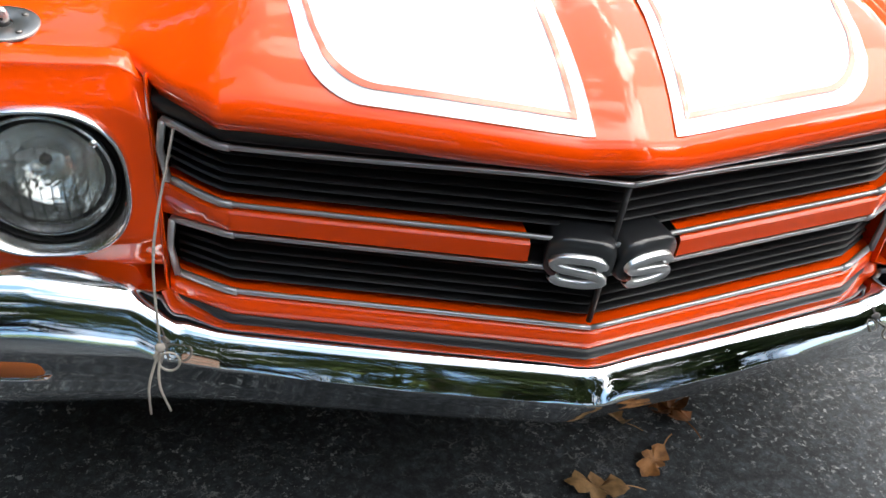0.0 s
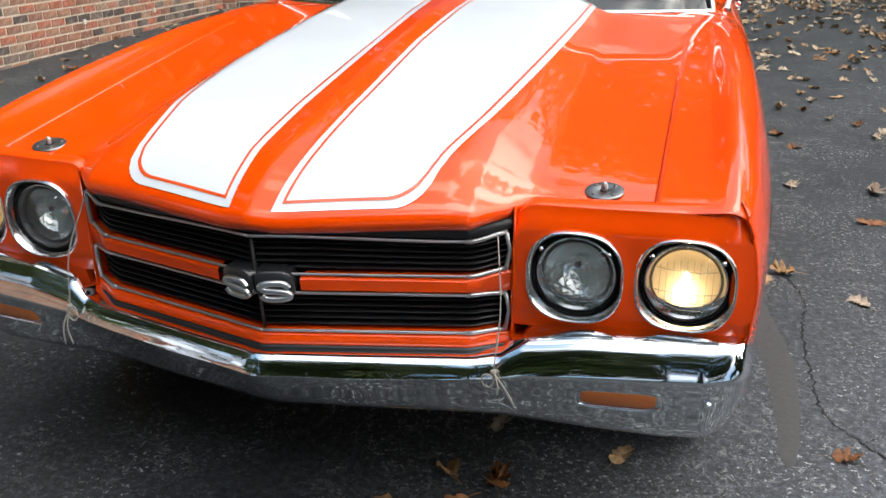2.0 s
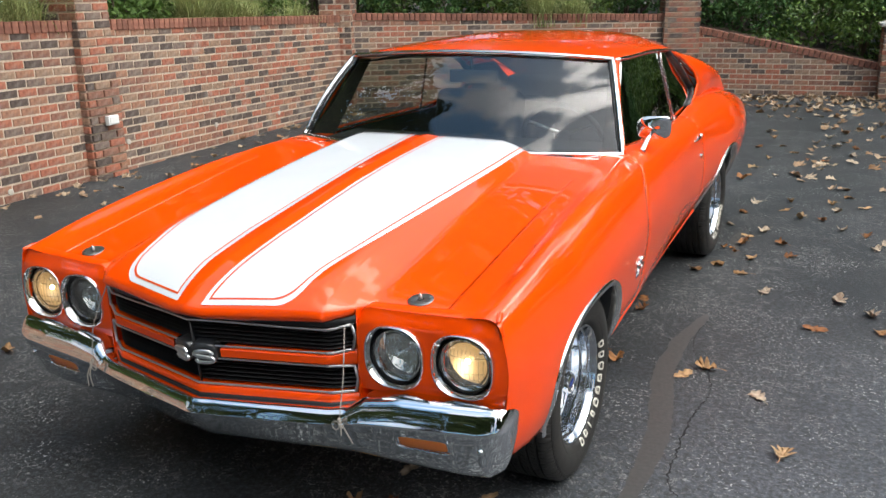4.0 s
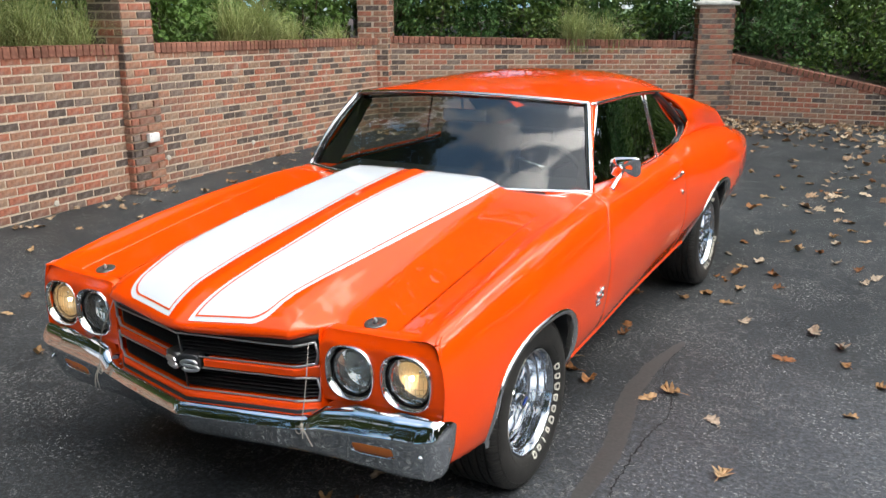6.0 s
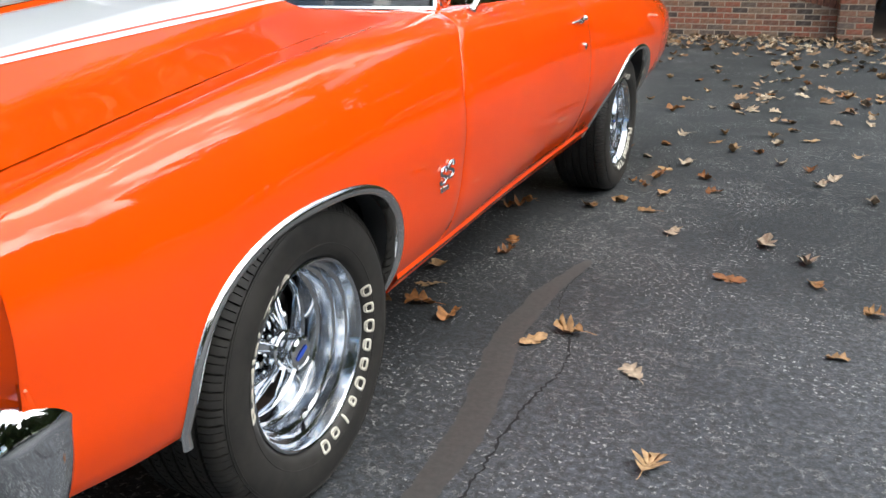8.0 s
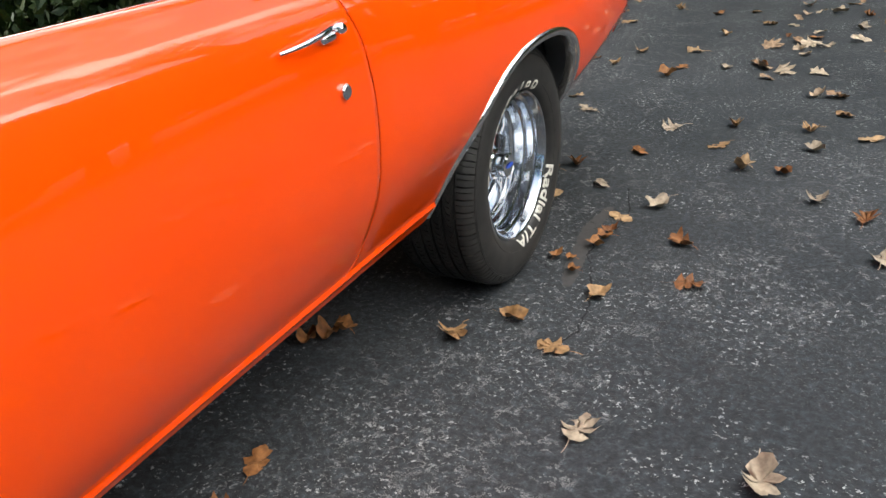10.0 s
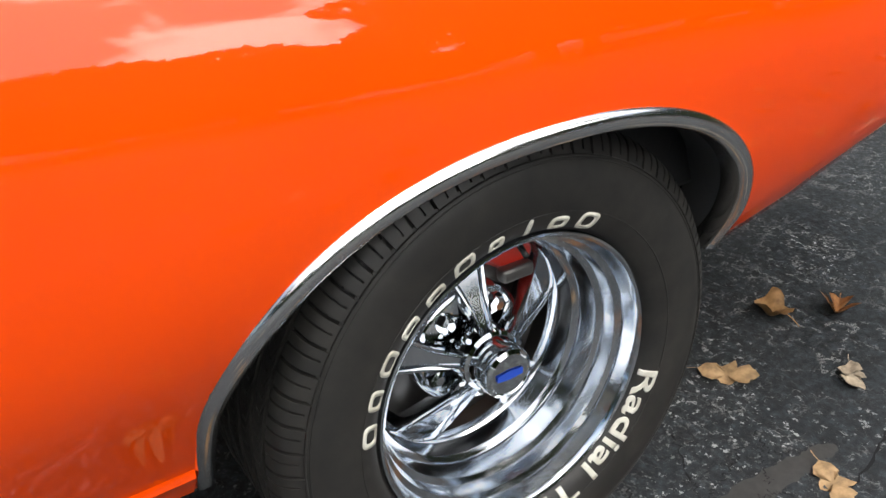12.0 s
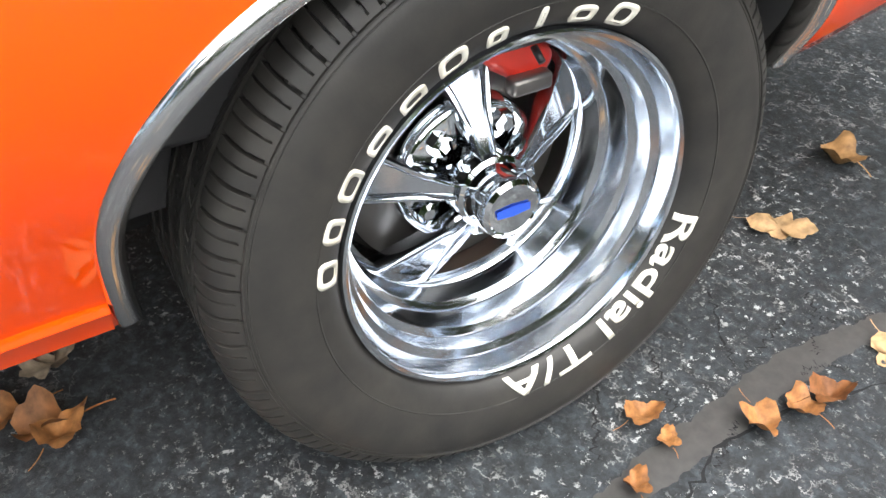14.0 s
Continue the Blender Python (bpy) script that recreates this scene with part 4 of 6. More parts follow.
def build_grille():
    gr = new("grille")
    gr.parent = car
    tagged(gr, "black split grille with thin slats and bright trim")
    back = [[(x, y + .075, z) for x, y, _ in v_path(-.46, .46)] for z in (.50, .60, .70, .775)]
    sheet("grille_back", back, DARK, gr, flip=True)
    z_top = lambda x: .738 - .012 * smooth(0, .397, abs(x)) + .010 * smooth(.397, .455, abs(x))
    z_um = lambda x: .660 - .004 * smooth(0, .4, abs(x)) + .008 * smooth(.40, .455, abs(x))
    z_lm = lambda x: .620 - .003 * smooth(0, .4, abs(x)) - .004 * smooth(.40, .455, abs(x))
    z_bot = lambda x: .537
    # hood-side black filler above the upper trim
    fill = [[(x, y + .004, z_top(x) + .004) for x, y, _ in v_path(-.462, .462)], [(x, y - .004, z_top(x) + .022) for x, y, _ in v_path(-.462, .462)],
            [(x, y + .05, z_top(x) + .034) for x, y, _ in v_path(-.462, .462)]]
    sheet("grille_filler", fill, BLACK, gr, flip=True)
    for lo, hi, count in ((z_um, z_top, 6), (z_bot, z_lm, 6)):
        for k in range(count):
            f = (k + .6) / count
            rows = []
            for x, y, _ in v_path(-.45, .45):
                z = lo(x) + f * (hi(x) - lo(x))
                rows.append([(x, y + .050, z + .001), (x, y + .016, z + .0022), (x, y + .013, z), (x, y + .016, z - .0022), (x, y + .050, z - .001)])
            crease(sheet("slat", rows, BLACK, gr, flip=True), 40)
    for zf in (z_top, z_um, z_lm, z_bot):
        for s in (1, -1):
            pts = [(x, y - .002, zf(x)) for x, y, _ in v_path(min(0, s * .452), max(0, s * .452))]
            part("grille_trim", tube_bm(pts, .0033, 8), DULL, gr, "thin dull chrome grille moulding")
    for s in (1, -1):
        for lo, hi in ((z_um, z_top), (z_bot, z_lm)):
            a, b = (s * .452, -.705, lo(.452)), (s * .452, -.705, hi(.452))
            m = (s * .458, -.700, .5 * (a[2] + b[2]))
            part("grille_trim", tube_bm([a, m, b], .0044, 8), DULL, gr)
            part("grille_trim", tube_bm([(s * x, plan_y(x) - .003, hi(x)) for x in np.linspace(.385, .452, 6)], .0046, 8), DULL, gr)
            part("grille_trim", tube_bm([(s * x, plan_y(x) - .003, lo(x)) for x in np.linspace(.385, .452, 6)], .0046, 8), DULL, gr)
        # orange bar between the openings
        rows = []
        for x, y, _ in v_path(.085, .462):
            a, b = z_um(x) - .003, z_lm(x) + .003
            rows.append([(s * x, y + .03, a - .001), (s * x, y - .001, a), (s * x, y - .008, a - .006), (s * x, y - .008, b + .006), (s * x, y - .001, b), (s * x, y + .03, b + .001)])
        crease(sheet("grille_bar", rows, ORANGE, gr, flip=s > 0, label="orange horizontal bar across the grille"), 45)
    # centre spine
    part("spine", tube_bm([(0, -.846, .540), (0, -.848, .736)], .0035, 6), BLACK, gr)
    # orange apron below
    rows = []
    for x, y, _ in v_path(-.462, .462):
        z = z_bot(x)
        rows.append([(x, y + .03, z - .002), (x, y - .002, z - .005), (x, y - .008, z - .009), (x, y - .011, z - .024), (x, y - .008, z - .032), (x, y + .03, z - .035)])
    sheet("grille_apron", rows, ORANGE, gr, flip=True, label="orange lower grille apron")
    # black seal brought forward over the shelf, standing in for its dark reflection
    rows = [[(x, y + .004, .510), (x, y - .010, .508), (x, y - .018, .501), (x, y + .06, .480)] for x, y, _ in v_path(-.462, .462)]
    sheet("apron_seal", rows, BLACK, gr, flip=True)
    # the whole face leans back towards its foot
    for ob in gr.children:
        for v in ob.data.vertices:
            v.co.y += (.735 - v.co.z) * (.12 - .18 * min(abs(v.co.x), .46))
    true_centre(gr.children)
    return gr


grille = build_grille()


def s_ribbon(cx, cz, w, h, n=40):
    """The centre line of a double-bend ribbon."""
    ctrl = [(.46, .22), (.30, .46), (-.20, .47), (-.48, .30), (-.34, .07), (0, 0), (.36, -.08), (.48, -.30), (.20, -.47), (-.30, -.46), (-.47, -.22)]
    return [(cx + w * a, cz + h * b) for a, b in spline(ctrl, n)]


def ribbon_rows(points, width, depth):
    """A flat bevelled band along points (u, v): rows of (u, v, out)."""
    rows = []
    P = np.array(points)
    for i in range(len(P)):
        d = P[min(i + 1, len(P) - 1)] - P[max(i - 1, 0)]
        d = d / (np.hypot(*d) + 1e-9)
        nrm = np.array((-d[1], d[0]))
        row = []
        for o, q in ((-.5, 0), (-.46, .7), (-.30, 1.0), (0, .82), (.30, 1.0), (.46, .7), (.5, 0)):
            c = P[i] + nrm * o * width
            row.append((c[0], c[1], q * depth))
        rows.append(row)
    return rows


def build_emblem():
    em = new("emblem")
    em.parent = car
    tagged(em, "twin chrome ribbon emblem on a black housing in the grille")
    for s in (1, -1):
        c = Vector((.010 + s * .0375, -.852 + .010, .633))
        yaw = s * .29
        ax = Vector((math.cos(yaw), math.sin(yaw), 0))
        nr = Vector((math.sin(yaw), -math.cos(yaw), -.10)).normalized()
        up = Vector((0, -.18, 1)).normalized()
        rings = []
        for o, k in ((-.035, 1.0), (-.002, 1.0), (.004, .93), (.005, .5), (.005, .05)):
            ring = []
            for q in range(40):
                t = 2 * math.pi * q / 40
                cc, ss = math.cos(t), math.sin(t)
                u = .0375 * k * np.sign(cc) * abs(cc) ** (2 / 3.2)
                v = .031 * k * np.sign(ss) * abs(ss) ** (2 / 3.2) + .007
                ring.append(tuple(c + ax * u + up * v + nr * o))
            rings.append(ring)
        sheet("emblem_housing", rings, HOUSING, em, wrap=True, flip=True)
        pts = s_ribbon(0, -.003, .056, .036, 46)
        rows = [[tuple(c + ax * u + up * v + nr * (.005 + o)) for u, v, o in r] for r in ribbon_rows(pts, .0125, .007)]
        sheet("emblem_ribbon", rows, EMBLEM, em, flip=True)
    for s in (1, -1):
        e2 = new("fender_emblem")
        e2.parent = car
        tagged(e2, "small chrome ribbon emblem on the front fender")
        for k in (-1, 1):
            pts = s_ribbon(k * .0225, .004 * k, .034, .044, 34)
            rows = []
            for r in ribbon_rows(pts, .0075, .005):
                rr = []
                for u, v, o in r:
                    y = .598 + u * 1.0
                    z = .588 + v
                    sec = section(y)[::-1]
                    x = float(np.interp(z, sec[:, 1], sec[:, 0])) + .002 + o
                    rr.append((s * x, y, z))
                rows.append(rr)
            sheet("emblem_ribbon", rows, CHROME, e2, flip=s > 0)
        for k in range(3):
            y = .578 + k * .018
            sec = section(y)[::-1]
            x = float(np.interp(.546, sec[:, 1], sec[:, 0])) + .002
            b = box_bm(.004, .013, .014, .001, 1)
            bmesh.ops.translate(b, verts=b.verts, vec=(s * x, y, .546))
            part("emblem_bar", b, CHROME, e2)


build_emblem()


# ---- front bumper ----
def build_bumper():
    # stations: plan x, then (y, z) of eight lines from the back of the shelf round the nose to the bottom edge
    st = [
        (0, -0.792, 0.496, -0.848, 0.502, -0.868, 0.5, -0.887, 0.472, -0.883, 0.461, -0.85, 0.415, -0.81, 0.366, -0.76, 0.352),
        (0.2, -0.742, 0.496, -0.796, 0.502, -0.823, 0.501, -0.842, 0.472, -0.842, 0.462, -0.812, 0.415, -0.774, 0.364, -0.72, 0.35),
        (0.4, -0.69, 0.496, -0.742, 0.502, -0.774, 0.502, -0.794, 0.473, -0.789, 0.463, -0.76, 0.415, -0.728, 0.36, -0.68, 0.346),
        (0.45, -0.67, 0.502, -0.722, 0.508, -0.758, 0.506, -0.779, 0.475, -0.775, 0.465, -0.748, 0.415, -0.716, 0.357, -0.67, 0.343),
        (0.5, -0.645, 0.542, -0.7, 0.545, -0.7445, 0.53, -0.7688, 0.4838, -0.7648, 0.4672, -0.74, 0.418, -0.709, 0.354, -0.66, 0.34),
        (0.6, -0.64, 0.563, -0.686, 0.562, -0.7345, 0.5419, -0.7593, 0.4904, -0.7556, 0.4709, -0.73, 0.42, -0.7, 0.35, -0.655, 0.336),
        (0.75, -0.63, 0.568, -0.674, 0.567, -0.7195, 0.5481, -0.7447, 0.4995, -0.7414, 0.478, -0.716, 0.422, -0.684, 0.344, -0.64, 0.332),
        (0.84, -0.61, 0.568, -0.658, 0.568, -0.704, 0.5522, -0.7308, 0.5046, -0.7284, 0.4826, -0.702, 0.424, -0.668, 0.346, -0.63, 0.334),
    ]
    half = []
    tab = np.array(st)
    for x in np.concatenate([np.linspace(0, .40, 9), np.linspace(.42, .56, 10), np.linspace(.60, .84, 9)]):
        half.append([(x, np.interp(x, tab[:, 0], tab[:, 1 + 2 * k]) if k else np.interp(x, tab[:, 0], tab[:, 1]), np.interp(x, tab[:, 0], tab[:, 2 + 2 * k])) for k in range(8)])
    corner = [
        [(.862, -.620, .566), (.870, -.658, .565), (.876, -.698, .554), (.884, -.716, .509), (.882, -.712, .486), (.872, -.690, .426), (.850, -.655, .348), (.82, -.62, .335)],
        [(.872, -.620, .562), (.884, -.648, .561), (.893, -.672, .552), (.902, -.682, .514), (.901, -.680, .491), (.892, -.664, .430), (.868, -.640, .354), (.83, -.61, .340)],
        [(.876, -.612, .552), (.888, -.628, .550), (.897, -.636, .545), (.906, -.640, .524), (.906, -.640, .502), (.898, -.634, .436), (.876, -.622, .366), (.84, -.60, .350)],
        [(.878, -.590, .545), (.888, -.598, .542), (.895, -.602, .538), (.902, -.604, .520), (.902, -.606, .502), (.896, -.606, .450), (.880, -.604, .400), (.85, -.59, .38)],
    ]
    half += corner
    rows = [[(-p[0], p[1], p[2]) for p in r] for r in half[:0:-1]] + half
    across = np.array([spline(r, 29) for r in rows])
    fine = np.stack([spline(across[:, k], 4 * len(rows)) for k in range(29)], axis=1).tolist()
    b = sheet("front_bumper", fine, CHROME, car, flip=False, label="polished chrome front bumper with a centre point")
    true_centre([b])
    thick(b, .003)
    for s in (1, -1):
        # turn signal recess and amber lens
        tl = new("turn_signal")
        tl.parent = b
        tagged(tl, "amber turn signal lens in the chrome bumper")
        c = Vector((s * .676, -.7335, .440))
        ang = s * .10
        m = Matrix.Translation(c) @ Euler((radians(18), 0, ang)).to_matrix().to_4x4()
        def rr(w, h, y, e=6, n=40):
            return [tuple(m @ Vector((w * np.sign(math.cos(t)) * abs(math.cos(t)) ** (2 / e), y, h * np.sign(math.sin(t)) * abs(math.sin(t)) ** (2 / e)))) for t in np.linspace(0, 2 * math.pi, n, endpoint=False)]
        sheet("recess_frame", [rr(.081, .0285, .006), rr(.080, .028, -.0015), rr(.0785, .0265, -.0022), rr(.077, .025, .004)], CHROME, tl, wrap=True, flip=s > 0)
        sheet("recess", [rr(.077, .025, .004), rr(.074, .023, .006), rr(.03, .006, .007)], HOUSING, tl, wrap=True)
        sheet("lens", [rr(.070, .021, .006), rr(.069, .020, .000), rr(.064, .015, -.0025), rr(.02, .003, -.003), rr(.0004, .0004, -.003)], AMBER, tl, wrap=True)
        bolt = Vector((s * .835, -.712, .440))
        part("bumper_bolt", tube_bm([bolt, bolt + Vector((s * .003, -.004, 0)), bolt + Vector((s * .004, -.006, 0))], [.010, .009, .003], 14), CHROME, b)
    rows = [[(x, np.interp(abs(x), tab[:, 0], tab[:, 15]), .335), (x, np.interp(abs(x), tab[:, 0], tab[:, 15]) + .12, .30)] for x in np.linspace(-.82, .82, 21)]
    sheet("splash_pan", rows, DARK, car)


build_bumper()


# ---- underbody, interior ----
def build_body_inside():
    bm = box_bm(1.20, 4.2, .20, .05)
    bmesh.ops.translate(bm, verts=bm.verts, vec=(0, 1.50, .40))
    # narrower between the wheels
    part("underbody", bm, DARK, car)
    for y0, y1, z, h in ((-.62, -.44, .50, .26), (.42, .66, .62, .50), (3.22, 3.70, .66, .26)):
        b = box_bm(1.58 if y0 < 3 else 1.36, y1 - y0, h, .03)
        bmesh.ops.translate(b, verts=b.verts, vec=(0, (y0 + y1) / 2, z))
        part("bulkhead", b, DARK, car)
    b = box_bm(.86, 1.0, .02, .004)
    bmesh.ops.translate(b, verts=b.verts, vec=(0, .10, .70))
    part("engine_cover", b, DARK, car)
    for s in (1, -1):
        b = box_bm(.04, 3.2, .42, .01)
        bmesh.ops.translate(b, verts=b.verts, vec=(s * .74, 2.0, .70))
        part("inner_panel", b, SEAT, car)
    rows = []
    for y in np.linspace(1.10, 2.60, 16):
        xe, ze, zc = roof_edge(y)
        rows.append([(u * (xe - .03), y, ze + (zc - ze) * (1 - abs(u) ** 2.6) - .035) for u in np.linspace(-1, 1, 17)])
    sheet("headliner", rows, SEAT, car, label="black headliner")
    for s in (1, -1):
        rows = [[(s * (belt(y)[0] - .025), y, z) for z in np.linspace(.40, belt(y)[1] - .015, 5)] for y in np.linspace(.75, 2.6, 20)]
        sheet("door_lining", rows, SEAT, car, label="black door lining")
        rows = []
        for v in np.linspace(0, 1, 8):
            rows.append([(s * (.735 + (.60 - .735) * v - .05), 2.50 - .30 * v * v + (3.30 - .68 * v - 2.50 + .30 * v * v) * u, .95 + .22 * v) for u in np.linspace(0, 1, 10)])
        sheet("pillar_lining", rows, SEAT, car)
    b = box_bm(1.36, .34, .16, .05, 3)
    bmesh.ops.translate(b, verts=b.verts, vec=(0, .98, .88))
    part("dashboard", b, SEAT, car, "black padded dashboard")
    b = box_bm(1.3, .70, .03, .01)
    bmesh.ops.translate(b, verts=b.verts, vec=(0, 3.05, .93))
    part("parcel_shelf", b, SEAT, car)
    for x, y, w in ((.36, 1.72, .54), (-.36, 1.72, .54), (0, 2.62, 1.18)):
        st = new("car_seat")
        st.parent = car
        tagged(st, "black vinyl car seat")
        b = box_bm(w, .50, .20, .06, 3)
        bmesh.ops.translate(b, verts=b.verts, vec=(x, y - .12, .55))
        part("seat_cushion", b, SEAT, st)
        b = box_bm(w * .96, .15, .55, .06, 3)
        bmesh.ops.rotate(b, verts=b.verts, cent=(0, 0, 0), matrix=Matrix.Rotation(radians(-16), 3, "X"))
        bmesh.ops.translate(b, verts=b.verts, vec=(x, y + .20, .80))
        part("seat_back", b, SEAT, st)
    sw = new("steering_wheel")
    sw.parent = car
    tagged(sw, "black three-spoke steering wheel")
    m = Matrix.Translation((.36, 1.30, .93)) @ Euler((radians(-62), 0, 0)).to_matrix().to_4x4()
    ring = [m @ Vector((.19 * math.cos(t), .19 * math.sin(t), 0)) for t in np.linspace(0, 2 * math.pi, 40, endpoint=False)]
    part("rim", tube_bm(ring, .013, 8, True), BLACK, sw)
    for k in range(3):
        a = radians(90 + 120 * k)
        part("spoke", tube_bm([m @ Vector((0, 0, .03)), m @ Vector((.19 * math.cos(a), .19 * math.sin(a), 0))], .010, 8), TRIM, sw)
    part("column", tube_bm([m @ Vector((0, 0, .03)), m @ Vector((0, 0, -.35))], .03, 12), BLACK, sw)
    # rear-view mirror
    rm = new("rear_view_mirror")
    rm.parent = car
    tagged(rm, "interior rear-view mirror on a bright stalk")
    b = box_bm(.235, .022, .058, .010, 3)
    bmesh.ops.translate(b, verts=b.verts, vec=(0, 1.10, 1.225))
    part("mirror_shell", b, DULL, rm)
    part("stalk", tube_bm([(0, 1.09, 1.25), (0, 1.07, 1.315)], .007, 8), TRIM, rm)


build_body_inside()


# ---- wheels ----
def build_wheel():
    """A left wheel at the origin, its outside towards +x; radius 0.33, sidewall at x = 0."""
    w = new("wheel")
    tagged(w, "chrome five-spoke wheel with a white-lettered black tyre")
    # cross-section from the inner bead over the tread to the outer bead
    ty = [(-.225, .205), (-.236, .225), (-.244, .27), (-.240, .298), (-.230, .312), (-.218, .322), (-.208, .3262)]
    for k in range(5):
        x0 = -.204 + k * .0345
        ty += [(x0, .3280), (x0 + .009, .3286), (x0 + .018, .3288), (x0 + .0285, .3288), (x0 + .0290, .3205), (x0 + .0340, .3205)]
    ty += [(-.0315, .3284), (-.024, .3277), (-.016, .3255), (-.010, .3225), (-.005, .3185), (-.001, .3140), (.002, .3090), (.0045, .3045), (.0062, .3010), (.0085, .3005), (.0088, .2990), (.0075, .2982),
           (.0105, .2925), (.0130, .285), (.0158, .27), (.0163, .257), (.0148, .244), (.0120, .232), (.0085, .222), (.0040, .2125), (-.003, .2075), (-.012, .203)]
    # each pitch of the pattern: a wide slot, a block, a fine sipe, a block
    offs = (0.0, 0.05, 0.07, 0.17, 0.19, 0.36, 0.52, 0.54, 0.585, 0.605, 0.78, 0.90)
    pitches, m = 62, len(ty)
    n = pitches * len(offs)
    v, f = [], []
    for k in range(n):
        o = k % len(offs)
        a = 2 * math.pi * (k // len(offs) + offs[o]) / pitches
        for x, r in ty:
            cut = 0.0
            outer, inner = x > -.0325, x < -.205
            slot, sipe = o in (2, 3), o in (7, 8)
            if (outer or inner) and r > .3005:
                if slot:
                    cut = .0085 if r > .312 else (.0060 if r > .3045 else .0020)
                elif sipe:
                    cut = .0060 if r > .318 else (.0036 if r > .306 else 0.0)
            elif r > .325:
                rib = int((x + .204) / .0345)
                if (slot and rib % 2 == 0) or (sipe and rib % 2):
                    cut = .0065
                elif slot or sipe:
                    cut = .0028
            twist = .30 * (x + .1) + (.05 * math.sin((x + .2) * 180) if not (outer or inner) else 0.0) if r > .3005 else .033
            side = cut * .7 if outer and r < .3225 else 0.0
            v.append((x - side, (r - cut) * math.cos(a + twist), (r - cut) * math.sin(a + twist)))
    for k in range(n):
        for q in range(m - 1):
            f.append((k * m + q, k * m + q + 1, ((k + 1) % n) * m + q + 1, ((k + 1) % n) * m + q))
    tyre = mesh_part("tyre", v, f, RUBBER, w, True, "black rubber tyre with cut tread and raised white marks")
    crease(tyre, 30)
    # fine moulded rings on the wall
    for rr in (.2345, .2950):
        x = float(np.interp(rr, [.232, .244, .2925, .2982], [.0120, .0148, .0105, .0075]))
        part("wall_ring", tube_bm([(x, rr * math.cos(t), rr * math.sin(t)) for t in np.linspace(0, 2 * math.pi, 120, endpoint=False)], .0009, 5, True), RUBBER, tyre)
    wall_r, wall_x = [.2075, .2125, .222, .232, .244, .257, .27, .285], [-.003, .0040, .0085, .0120, .0148, .0163, .0158, .0130]

    def on_wall(a, rr, up):
        return (float(np.interp(rr, wall_r, wall_x)) + up, rr * math.cos(a), rr * math.sin(a))

    def mark(a_mid, width, height, base=.2092):
        """One raised mark of letter size: a plain rounded ring, or a bar where it is narrow."""
        n, st = 28, .0064
        def ring(w2, h2, up):
            out = []
            for q in range(n):
                t = 2 * math.pi * q / n
                c, d = math.cos(t), math.sin(t)
                u, h = w2 * np.sign(c) * abs(c) ** (2 / 3.4), h2 * np.sign(d) * abs(d) ** (2 / 3.4)
                out.append(on_wall(a_mid - (u + .12 * h) / .23, base + height / 2 + h, up))
            return out
        w2, h2 = width / 2, height / 2
        i2, j2 = max(w2 - st, .0002), max(h2 - st * .9, .0002)
        rows = [ring(w2, h2, -.002), ring(w2, h2, .0011), ring(i2, j2, .0011), ring(i2, j2, -.002)]
        if width < .016:
            rows = rows[:3]
        sheet("raised_mark", rows, LETTER, tyre, wrap=True)

    def run(start, end, sizes):
        for k, (wd, ht) in enumerate(sizes):
            mark(math.radians(start + (end - start) * k / (len(sizes) - 1)), wd, ht)

    run(171, 67, [(.030, .025), (.027, .025), (.033, .025), (.031, .019), (.031, .019), (.031, .025), (.022, .019), (.0075, .024), (.028, .019), (.029, .025)])
    # the word that can be read, bent round the wall
    cu = bpy.data.curves.new("word", "FONT")
    cu.body = "Radial T/A"
    cu.offset = .012
    tmp = bpy.data.objects.new("word", cu)
    bpy.context.scene.collection.objects.link(tmp)
    me = bpy.data.meshes.new_from_object(tmp.evaluated_get(bpy.context.evaluated_depsgraph_get()))
    bpy.data.objects.remove(tmp)
    bm = bmesh.new()
    bm.from_mesh(me)
    xs = [p.co.x for p in bm.verts]
    x0, x1 = min(xs), max(xs)
    bmesh.ops.triangulate(bm, faces=bm.faces[:])
    bmesh.ops.subdivide_edges(bm, edges=bm.edges[:], cuts=3, use_grid_fill=True)
    top = max(p.co.y for p in bm.verts)
    ext = bmesh.ops.extrude_face_region(bm, geom=bm.faces[:])
    lifted = {g for g in ext["geom"] if isinstance(g, bmesh.types.BMVert)}
    for p in bm.verts:
        h = p.co.y / top * .0245
        a = math.radians(-17 - 81 * (p.co.x - x0) / (x1 - x0))
        p.co = on_wall(a, .2095 + h, .0014 if p in lifted else -.002)
    bmesh.ops.recalc_face_normals(bm, faces=bm.faces[:])
    part("raised_lettering", bm, LETTER, tyre, "raised white sidewall lettering")
    # rim: stepped chrome barrel
    rim = [(-.016, .2025), (-.006, .2045), (-.002, .2030), (-.001, .2000), (-.003, .1965), (-.007, .1945), (-.010, .1935), (-.024, .1885), (-.026, .1905), (-.029, .1905), (-.031, .1870),
           (-.034, .1815), (-.050, .1780), (-.052, .1800), (-.055, .1800), (-.057, .1765), (-.060, .1715), (-.084, .1665), (-.087, .1685), (-.090, .1685), (-.092, .1650), (-.096, .1600),
           (-.118, .1565), (-.121, .1580), (-.124, .1575), (-.128, .1540), (-.136, .1500)]
    r = lathe("rim", rim, WHEEL_CHROME, w, 96, "stepped polished chrome rim")
    crease(r, 28)
    lathe("barrel", [(-.136, .150), (-.20, .175), (-.215, .2)], STEEL, w, 48)
    # brake disc and caliper
    lathe("brake_disc", [(-.150, .06), (-.150, .138), (-.165, .138), (-.165, .06)], STEEL, w, 48)
    b = box_bm(.05, .085, .050, .015, 3)
